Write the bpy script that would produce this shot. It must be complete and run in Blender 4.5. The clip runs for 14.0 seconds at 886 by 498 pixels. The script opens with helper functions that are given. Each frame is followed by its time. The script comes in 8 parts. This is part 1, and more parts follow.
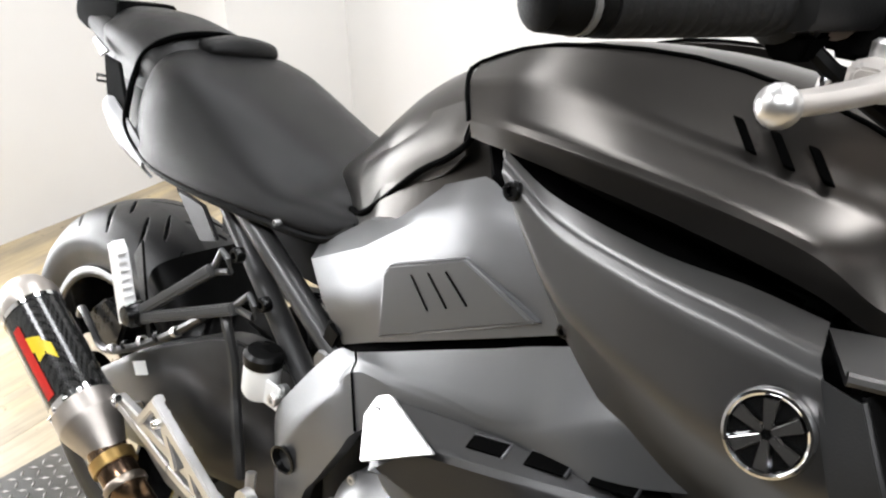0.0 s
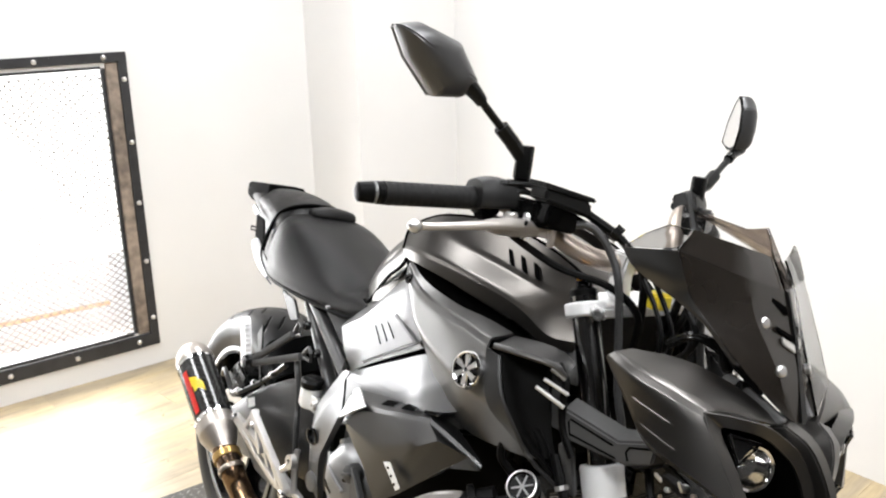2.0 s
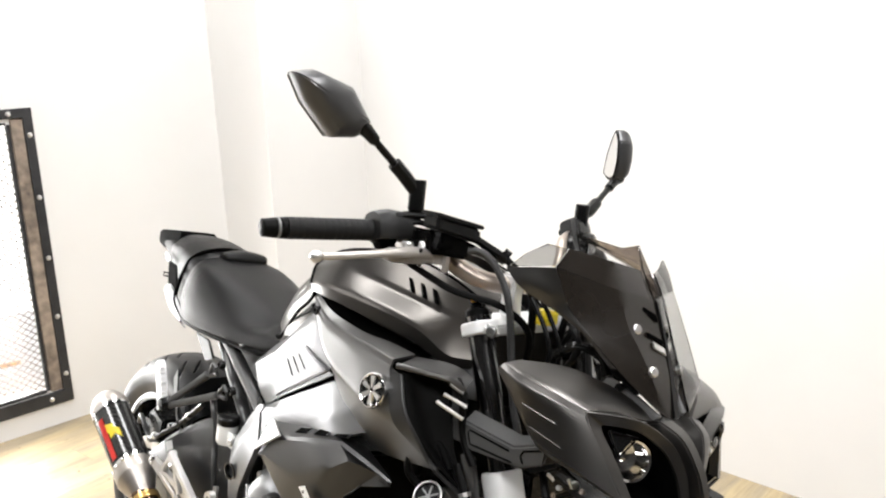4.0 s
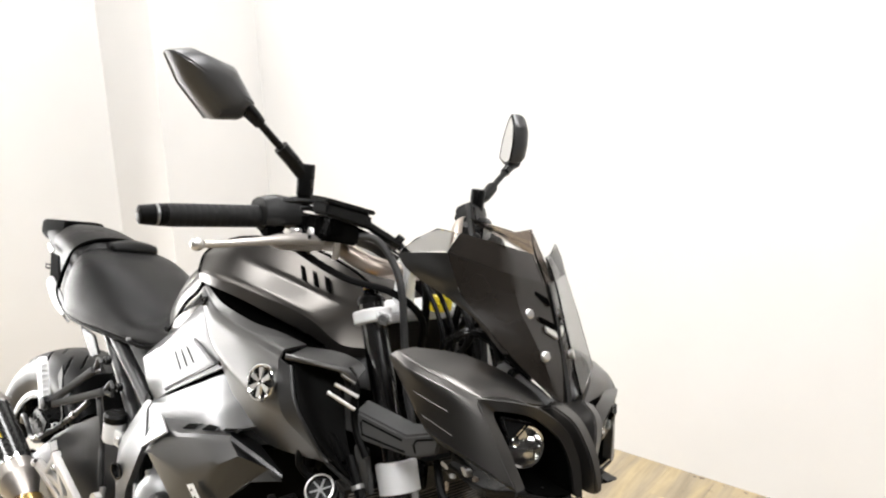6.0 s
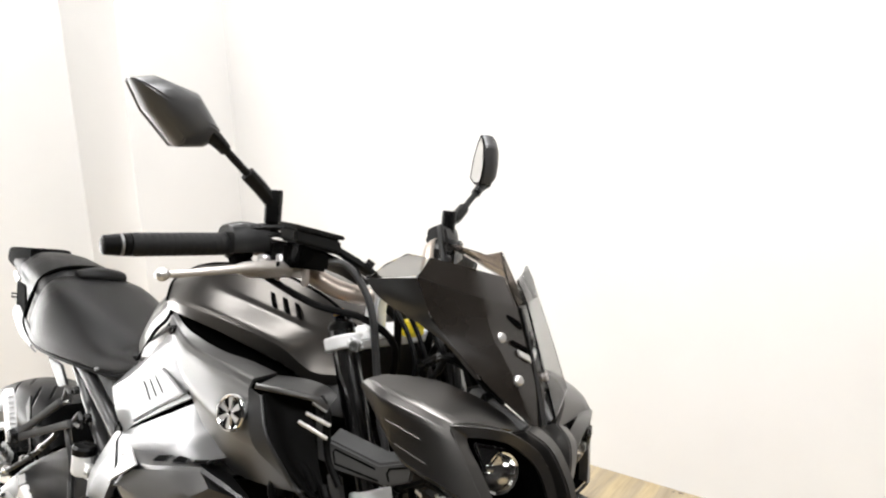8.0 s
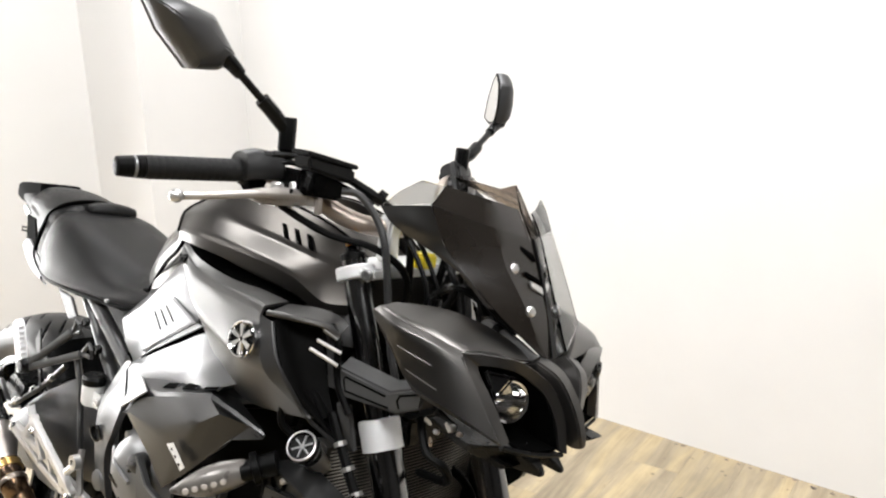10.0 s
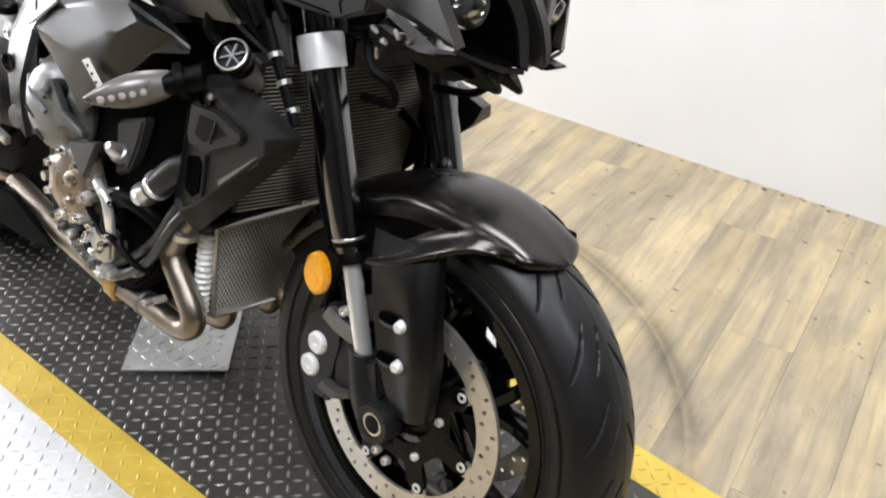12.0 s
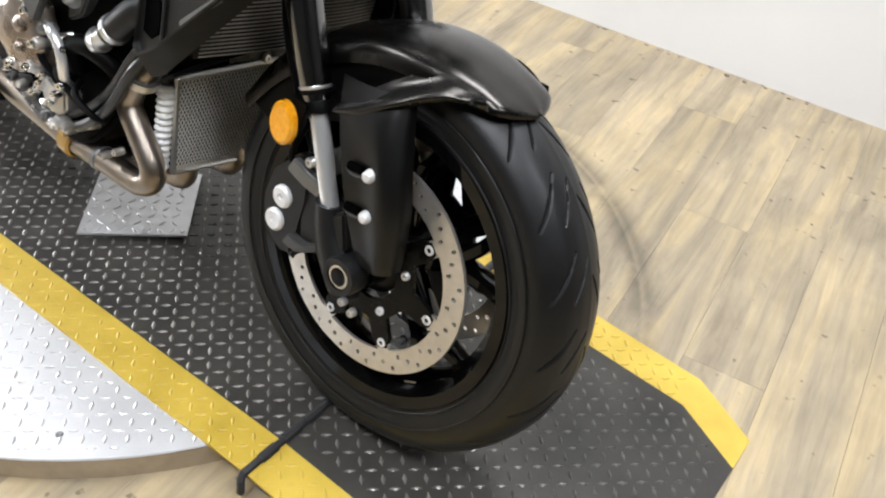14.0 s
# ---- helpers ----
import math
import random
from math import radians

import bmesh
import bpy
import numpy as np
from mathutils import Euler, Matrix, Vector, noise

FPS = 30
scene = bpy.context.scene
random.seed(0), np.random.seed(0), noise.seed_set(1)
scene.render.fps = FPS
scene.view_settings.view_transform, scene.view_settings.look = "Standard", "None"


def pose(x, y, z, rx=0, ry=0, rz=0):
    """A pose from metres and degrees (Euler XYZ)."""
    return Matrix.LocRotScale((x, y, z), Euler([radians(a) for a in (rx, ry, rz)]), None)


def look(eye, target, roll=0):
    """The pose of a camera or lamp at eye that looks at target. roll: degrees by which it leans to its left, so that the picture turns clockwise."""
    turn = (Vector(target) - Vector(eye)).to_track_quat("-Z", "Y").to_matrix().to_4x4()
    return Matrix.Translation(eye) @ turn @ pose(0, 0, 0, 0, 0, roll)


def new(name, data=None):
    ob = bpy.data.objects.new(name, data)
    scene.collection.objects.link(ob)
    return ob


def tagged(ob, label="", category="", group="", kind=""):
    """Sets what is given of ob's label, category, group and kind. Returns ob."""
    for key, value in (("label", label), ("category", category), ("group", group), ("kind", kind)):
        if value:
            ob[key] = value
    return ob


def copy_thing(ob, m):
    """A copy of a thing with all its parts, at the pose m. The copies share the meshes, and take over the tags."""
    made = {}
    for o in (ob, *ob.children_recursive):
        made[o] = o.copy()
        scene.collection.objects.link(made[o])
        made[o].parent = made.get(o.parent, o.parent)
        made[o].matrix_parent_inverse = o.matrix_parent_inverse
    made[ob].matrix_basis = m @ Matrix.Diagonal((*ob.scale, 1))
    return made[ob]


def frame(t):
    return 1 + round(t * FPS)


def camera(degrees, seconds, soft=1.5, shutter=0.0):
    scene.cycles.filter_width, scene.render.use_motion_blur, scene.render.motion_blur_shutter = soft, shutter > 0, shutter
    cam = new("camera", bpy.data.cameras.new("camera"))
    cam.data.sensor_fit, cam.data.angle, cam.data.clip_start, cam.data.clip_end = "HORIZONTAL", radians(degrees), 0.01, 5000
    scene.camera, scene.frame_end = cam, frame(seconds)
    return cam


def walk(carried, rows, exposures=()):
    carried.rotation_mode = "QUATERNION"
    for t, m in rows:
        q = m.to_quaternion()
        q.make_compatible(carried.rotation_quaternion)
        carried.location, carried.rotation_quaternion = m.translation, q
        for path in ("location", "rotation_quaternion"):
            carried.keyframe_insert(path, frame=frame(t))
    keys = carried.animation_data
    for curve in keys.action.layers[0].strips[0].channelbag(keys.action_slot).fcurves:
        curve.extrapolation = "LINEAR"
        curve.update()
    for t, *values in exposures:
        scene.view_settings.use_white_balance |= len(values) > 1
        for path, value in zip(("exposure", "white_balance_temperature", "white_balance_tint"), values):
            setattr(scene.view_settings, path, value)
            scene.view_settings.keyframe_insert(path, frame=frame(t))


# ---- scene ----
cam = camera(53.1, 14.0, 2.2)
PATH = [
    (0, (-0.198, -0.473, 1.214), (-1.429, 0.776, 0.251), -1.3),
    (0.5, (0.002, -0.508, 1.257), (-1.456, 0.57, 0.412), -3.1),
    (1, (0.253, -0.48, 1.313), (-1.371, 0.407, 0.554), -1.7),
    (1.5, (0.417, -0.57, 1.35), (-1.212, 0.404, 0.721), -1.6),
    (2, (0.547, -0.713, 1.376), (-1.04, 0.363, 0.807), -1.3),
    (2.5, (0.61, -0.767, 1.389), (-0.968, 0.36, 0.899), -1.9),
    (5, (0.645, -0.722, 1.364), (-0.784, 0.584, 0.863), -2.1),
    (5.5, (0.646, -0.712, 1.363), (-0.745, 0.633, 0.858), -2.0),
    (6, (0.64, -0.708, 1.363), (-0.717, 0.67, 0.857), -1.7),
    (6.5, (0.635, -0.702, 1.367), (-0.706, 0.697, 0.874), -1.7),
    (7, (0.639, -0.692, 1.372), (-0.694, 0.719, 0.892), -2.2),
    (9.5, (0.634, -0.696, 1.363), (-0.676, 0.736, 0.882), -2.1),
    (10, (0.632, -0.704, 1.33), (-0.689, 0.691, 0.773), -1.2),
    (10.5, (0.624, -0.691, 1.297), (-0.66, 0.676, 0.602), -0.5),
    (11, (0.609, -0.677, 1.247), (-0.607, 0.671, 0.407), 0.1),
    (11.5, (0.605, -0.669, 1.197), (-0.548, 0.646, 0.228), 1.4),
    (12, (0.603, -0.658, 1.143), (-0.479, 0.624, 0.053), 3.0),
    (12.5, (0.606, -0.663, 1.094), (-0.412, 0.593, -0.084), 3.9),
    (13, (0.612, -0.671, 1.054), (-0.337, 0.566, -0.199), 5.7),
    (13.5, (0.617, -0.689, 1.041), (-0.279, 0.544, -0.254), 6.3),
    (14, (0.609, -0.69, 1.084), (-0.299, 0.571, -0.175), 6.7),
]
walk(cam, [(t, look(eye, target, roll)) for t, eye, target, roll in PATH], [(0, -0.03, 6300, 10), (2, -0.04, 6400, 10), (5, -0.06, 6550, 10), (9.5, -0.08, 6500, 10), (11, -0.12, 6400, 10), (12, -0.15, 6200, 10), (14, -0.13, 6150, 10)])

# world: soft daylight outside, ceiling panels inside
world = bpy.data.worlds.new("world")
scene.world = world
world.use_nodes = True
wn = world.node_tree.nodes
sky = wn.new("ShaderNodeTexSky")
sky.sky_type, sky.sun_disc, sky.sun_elevation, sky.sun_rotation = "NISHITA", False, radians(45), radians(200)
wn["Background"].inputs["Strength"].default_value = 0.12
world.node_tree.links.new(sky.outputs[0], wn["Background"].inputs["Color"])
sun = new("sun", bpy.data.lights.new("sun", "SUN"))
sun.data.energy, sun.data.angle, sun.data.color = 2.0, radians(3), (1, 0.95, 0.88)
sun.matrix_basis = look((-6, -4, 6), (-2.7, -0.3, 0.5))


def panel_lamp(name, x, y, z, sx, sy, watts, color=(0.992, 0.988, 0.988)):
    data = bpy.data.lights.new(name, "AREA")
    data.shape, data.size, data.size_y, data.energy, data.color = "RECTANGLE", sx, sy, watts, color
    ob = new(name, data)
    ob.matrix_basis = pose(x, y, z)
    return ob


CEIL = 3.0
LAMPS = [(-1.7, 0.7), (0.35, 0.75), (-2.25, -1.45), (0.35, -1.4), (2.2, -0.4)]
for (lx, ly), watts in zip(LAMPS, (52, 70, 72, 78, 55)):
    panel_lamp("ceiling_panel_light", lx, ly, CEIL - 0.07, 1.15, 0.55, watts)
# daylight that falls in through the caged window
day = panel_lamp("window_daylight", -2.86, -0.45, 0.62, 1.0, 1.2, 80, (1, 0.99, 0.975))
day.matrix_basis = look((-2.86, -0.45, 0.62), (0.5, -0.75, 0.30))
scene.view_settings.exposure = -0.05

# ---- materials ----


def material(name, base, rough=0.5, metal=0.0, vary=0.15, scale=30.0, bump=0.0, bump_scale=400.0, coat=0.0, second=None, rough_vary=0.1, spec=None):
    """A surface with grain at a fine scale and slow stains at a coarse one."""
    m = bpy.data.materials.new(name)
    m.use_nodes = True
    nt = m.node_tree
    b = nt.nodes["Principled BSDF"]
    tc = nt.nodes.new("ShaderNodeTexCoord")
    n1, n2 = nt.nodes.new("ShaderNodeTexNoise"), nt.nodes.new("ShaderNodeTexNoise")
    n1.inputs["Scale"].default_value, n1.inputs["Detail"].default_value = scale, 6
    n2.inputs["Scale"].default_value, n2.inputs["Detail"].default_value = scale * 0.16, 3
    add = nt.nodes.new("ShaderNodeMath")
    add.operation = "ADD"
    nt.links.new(tc.outputs["Object"], n1.inputs["Vector"])
    nt.links.new(tc.outputs["Object"], n2.inputs["Vector"])
    nt.links.new(n1.outputs["Fac"], add.inputs[0])
    nt.links.new(n2.outputs["Fac"], add.inputs[1])
    mr = nt.nodes.new("ShaderNodeMapRange")
    mr.inputs["From Min"].default_value, mr.inputs["From Max"].default_value = 0.6, 1.4
    nt.links.new(add.outputs[0], mr.inputs["Value"])
    mix = nt.nodes.new("ShaderNodeMix")
    mix.data_type = "RGBA"
    lo = [c * (1 - vary) for c in base]
    hi = second or [min(1, c * (1 + vary)) for c in base]
    mix.inputs[6].default_value, mix.inputs[7].default_value = (*lo, 1), (*hi, 1)
    nt.links.new(mr.outputs[0], mix.inputs[0])
    nt.links.new(mix.outputs[2], b.inputs["Base Color"])
    rr = nt.nodes.new("ShaderNodeMapRange")
    rr.inputs["To Min"].default_value, rr.inputs["To Max"].default_value = max(0.02, rough - rough_vary), min(1, rough + rough_vary)
    nt.links.new(n1.outputs["Fac"], rr.inputs["Value"])
    nt.links.new(rr.outputs[0], b.inputs["Roughness"])
    b.inputs["Metallic"].default_value = metal
    b.inputs["Coat Weight"].default_value = coat
    b.inputs["Specular IOR Level"].default_value = spec if spec is not None else (0.2 if max(base) < 0.05 else 0.5)
    if bump:
        n3, bp = nt.nodes.new("ShaderNodeTexNoise"), nt.nodes.new("ShaderNodeBump")
        n3.inputs["Scale"].default_value = bump_scale
        bp.inputs["Strength"].default_value, bp.inputs["Distance"].default_value = bump, 0.001
        nt.links.new(tc.outputs["Object"], n3.inputs["Vector"])
        nt.links.new(n3.outputs["Fac"], bp.inputs["Height"])
        nt.links.new(bp.outputs[0], b.inputs["Normal"])
    return m


M_GREY = material("matte_grey_paint", (0.080, 0.0785, 0.077), 0.34, 0.9, 0.1, 12, 0.05, 900, spec=0.5, rough_vary=0.04)
M_COWL = material("matte_cowl_paint", (0.046, 0.046, 0.0465), 0.32, 0.9, 0.1, 12, 0.05, 900, spec=0.5, rough_vary=0.04)
M_SPAR = material("satin_frame_paint", (0.100, 0.101, 0.104), 0.34, 0.75, 0.1, 12, 0.05, 900, spec=0.5, rough_vary=0.04)
M_TANK = material("matte_dark_paint", (0.054, 0.050, 0.0458), 0.30, 0.88, 0.1, 12, 0.05, 900, spec=0.5, rough_vary=0.04)
M_FENDER = material("satin_dark_paint", (0.046, 0.043, 0.0398), 0.27, 0.97, 0.1, 12, 0.03, 900, spec=0.5, rough_vary=0.03)
M_CAST = material("dark_cast_metal", (0.016, 0.016, 0.0165), 0.38, 0.3, 0.2, 30, 0.2, 350, spec=0.4)
M_SLIDER = material("polished_slider", (0.94, 0.94, 0.95), 0.18, 0.7, 0.04, 20, rough_vary=0.04)
M_SIDE = material("matte_silver_grey_paint", (0.125, 0.126, 0.129), 0.35, 0.8, 0.1, 12, 0.05, 900, rough_vary=0.04)
M_PLASTIC = material("black_plastic", (0.002, 0.002, 0.002), 0.46, 0, 0.2, 30, 0.15, 700, spec=0.08)
M_MATTE = material("dull_black_plastic", (0.003, 0.003, 0.003), 0.85, 0, 0.2, 30, 0.15, 700, spec=0.05)
M_ARM = material("dark_cast_arm", (0.045, 0.045, 0.046), 0.34, 0.7, 0.2, 40, 0.15, 400, spec=0.3)
M_LEVER = material("anodised_lever", (0.50, 0.47, 0.44), 0.38, 0.7, 0.08, 30)
M_PATCH = material("scuffed_aluminium_sheet", (0.52, 0.52, 0.52), 0.4, 0.6, 0.25, 16, 0.2, 250)
M_SATIN = material("satin_black_metal", (0.002, 0.002, 0.002), 0.28, 0.08, 0.2, 30, 0.05, 500, spec=0.18)
M_GUARD = material("moulded_black_plastic", (0.011, 0.011, 0.011), 0.38, 0, 0.25, 30, 0.3, 600, spec=0.28)
M_RIM = material("gloss_rim_paint", (0.002, 0.002, 0.002), 0.07, 0, 0.1, 20, rough_vary=0.03, spec=0.3)
M_GLOSSBLACK = material("gloss_black_paint", (0.004, 0.004, 0.004), 0.14, 0, 0.2, 20, rough_vary=0.04, spec=0.25)
M_RUBBER = material("tyre_rubber", (0.0065, 0.0066, 0.007), 0.42, 0, 0.35, 25, 0.25, 300, spec=0.36)
M_FORK = material("gloss_fork_tube", (0.22, 0.22, 0.22), 0.17, 1.0, 0.1, 20, rough_vary=0.03)
M_POD = material("matte_pod_paint", (0.090, 0.086, 0.082), 0.32, 0.96, 0.1, 12, 0.05, 900, spec=0.5, rough_vary=0.04)
M_GRIP = material("grip_rubber", (0.004, 0.004, 0.004), 0.62, 0, 0.2, 60, 0.4, 500, spec=0.25)
M_SEAT = material("seat_vinyl", (0.004, 0.0039, 0.0039), 0.36, 0, 0.2, 20, 0.4, 1100, spec=0.13)
# near-black: the shade of slots, gaps and hollows put into the colour
M_VOIDSHADE = material("opening_shade_black", (0.0004, 0.0004, 0.0004), 0.85, 0, 0.2, 20, spec=0.02)
M_ALU = material("cast_aluminium", (0.62, 0.61, 0.6), 0.33, 0.9, 0.12, 40, 0.1, 300)
M_ALUDARK = material("grey_cast_metal", (0.2, 0.2, 0.2), 0.4, 0.7, 0.2, 40, 0.15, 400)
M_CHROME = material("polished_metal", (0.8, 0.8, 0.8), 0.1, 1.0, 0.05, 20, rough_vary=0.05)
M_WHITEMETAL = material("pale_anodised_metal", (0.75, 0.75, 0.75), 0.4, 0.35, 0.05, 30)
M_STEEL = material("disc_steel", (0.66, 0.63, 0.59), 0.32, 0.85, 0.15, 80)
M_BRONZE = material("bronze_cover", (0.38, 0.32, 0.27), 0.28, 0.8, 0.3, 40, 0.2, 200)
M_TAUPE = material("taupe_bar_metal", (0.42, 0.36, 0.31), 0.35, 0.7, 0.08, 30)
M_TITAN = material("heat_stained_pipe", (0.26, 0.20, 0.145), 0.33, 0.95, 0.4, 14, second=(0.46, 0.41, 0.36))
M_TITANB = material("blued_pipe", (0.13, 0.095, 0.10), 0.24, 0.95, 0.4, 9, second=(0.36, 0.23, 0.11))
M_MUFFCAP = material("brushed_titanium", (0.40, 0.37, 0.34), 0.42, 0.9, 0.1, 60)
M_AMBER = material("amber_reflector", (0.95, 0.33, 0.005), 0.10, 0, 0.3, 160, 0.5, 220, coat=0.8, second=(0.98, 0.46, 0.01))
M_RED = material("red_sticker", (0.75, 0.03, 0.02), 0.35, 0, 0.05)
M_YELLOWSTICK = material("yellow_sticker", (0.9, 0.72, 0.04), 0.35, 0, 0.05)
M_WHITE = material("white_plastic", (0.78, 0.78, 0.77), 0.4, 0, 0.05)
M_LABEL = material("white_label", (0.75, 0.75, 0.74), 0.45, 0, 0.04)
M_WALL = material("white_wall_paint", (0.70, 0.692, 0.68), 0.6, 0, 0.04, 3, 0.08, 120)
# dark tones for the unseen ceiling and walls, chosen to deepen reflections
M_CEIL = material("unseen_dark_ceiling", (0.022, 0.022, 0.023), 0.7, 0, 0.1, 3)
M_DARKWALL = material("unseen_dark_wall", (0.024, 0.023, 0.022), 0.7, 0, 0.15, 3)
M_IRON = material("black_steel_frame", (0.042, 0.042, 0.044), 0.45, 0.4, 0.3, 20, 0.2, 200)
M_WOODTRIM = material("weathered_wood_trim", (0.36, 0.29, 0.23), 0.7, 0, 0.0, 26, 0.6, 90, second=(0.03, 0.022, 0.018))
M_MESH = material("expanded_steel", (0.20, 0.16, 0.13), 0.5, 0.3, 0.3, 30)
M_YTAPE = material("yellow_floor_paint", (0.56, 0.385, 0.035), 0.42, 0, 0.28, 14, 0.3, 160, second=(0.66, 0.47, 0.07))
M_WORN = material("worn_tread_metal", (0.16, 0.154, 0.142), 0.32, 0.75, 0.4, 12, 0.2, 250)
M_DARKPLATE = material("dark_diamond_plate", (0.042, 0.042, 0.041), 0.40, 0.35, 0.4, 7, 0.25, 250, second=(0.092, 0.086, 0.075))
M_ALUPLATE = material("aluminium_diamond_plate", (0.57, 0.57, 0.57), 0.48, 0.35, 0.12, 9, 0.2, 250)
M_CORE = material("radiator_core", (0.03, 0.028, 0.026), 0.5, 0.5, 0.3, 60)
M_COOLER = material("oil_cooler_fins", (0.42, 0.41, 0.39), 0.4, 0.6, 0.2, 80)
M_DISCSIDE = material("plywood_edge", (0.42, 0.34, 0.24), 0.6, 0, 0.25, 30, 0.2, 150)
M_LENSLED = material("indicator_lens", (0.13, 0.12, 0.11), 0.3, 0.25, 0.3, 60)
M_LED = material("indicator_bulb", (0.34, 0.31, 0.28), 0.25, 0, 0.1, 60)
M_FIN = material("radiator_fin", (0.24, 0.22, 0.19), 0.5, 0.4, 0.25, 60)
M_MIRRORBODY = material("grey_mirror_plastic", (0.060, 0.060, 0.061), 0.36, 0.6, 0.15, 20, 0.1, 700, spec=0.5)
M_ENGINE = material("black_engine_paint", (0.0015, 0.0015, 0.0015), 0.45, 0.0, 0.3, 30, 0.3, 250, spec=0.05)
M_STAY = material("satin_stay_plastic", (0.05, 0.05, 0.05), 0.38, 0.1, 0.15, 30, 0.15, 700, spec=0.4)
M_EDGE = material("matte_edge_plastic", (0.016, 0.016, 0.016), 0.42, 0.1, 0.15, 30, 0.15, 700, spec=0.4)
M_GRILLE = material("black_mesh_grille", (0.002, 0.002, 0.002), 0.7, 0, 0.5, 180, 0.8, 600, spec=0.1)
M_HOSE = material("satin_hose", (0.032, 0.032, 0.032), 0.35, 0.2, 0.1, 40, spec=0.45)
M_SWITCH = material("satin_switch_plastic", (0.006, 0.006, 0.006), 0.42, 0, 0.2, 40, 0.15, 700, spec=0.35)
M_SHIELD = material("fork_guard_plastic", (0.004, 0.004, 0.004), 0.32, 0, 0.2, 40, 0.1, 700, spec=0.34)
M_COVER = material("grey_cast_cover", (0.18, 0.18, 0.182), 0.36, 0.6, 0.12, 40, 0.12, 400)
M_GOLDCLIP = material("brass_clamp", (0.5, 0.33, 0.12), 0.3, 0.9, 0.2, 40)


def glass(name, color, rough, ior=1.45):
    m = bpy.data.materials.new(name)
    m.use_nodes = True
    b = m.node_tree.nodes["Principled BSDF"]
    b.inputs["Base Color"].default_value = (*color, 1)
    b.inputs["Roughness"].default_value, b.inputs["IOR"].default_value, b.inputs["Transmission Weight"].default_value = rough, ior, 1
    return m


M_SMOKE = glass("smoked_acrylic", (0.22, 0.18, 0.15), 0.03, 1.12)
M_PALESMOKE = glass("pale_smoked_acrylic", (0.45, 0.45, 0.45), 0.05, 1.2)
M_CLEAR = glass("clear_lens", (0.95, 0.95, 0.95), 0.02, 1.25)
M_MIRROR = material("mirror_glass", (0.9, 0.9, 0.9), 0.03, 1.0, 0.01, rough_vary=0.01)


def carbon():
    m = material("carbon_weave", (0.012, 0.012, 0.012), 0.2, 0.1, 0.2, 20, coat=0.4)
    nt = m.node_tree
    ch = nt.nodes.new("ShaderNodeTexChecker")
    ch.inputs["Scale"].default_value = 330
    ch.inputs["Color1"].default_value, ch.inputs["Color2"].default_value = (0.006, 0.006, 0.006, 1), (0.034, 0.034, 0.033, 1)
    nt.links.new(nt.nodes["Texture Coordinate"].outputs["Object"], ch.inputs["Vector"])
    nt.links.new(ch.outputs["Color"], nt.nodes["Principled BSDF"].inputs["Base Color"])
    return m


M_CARBON = carbon()


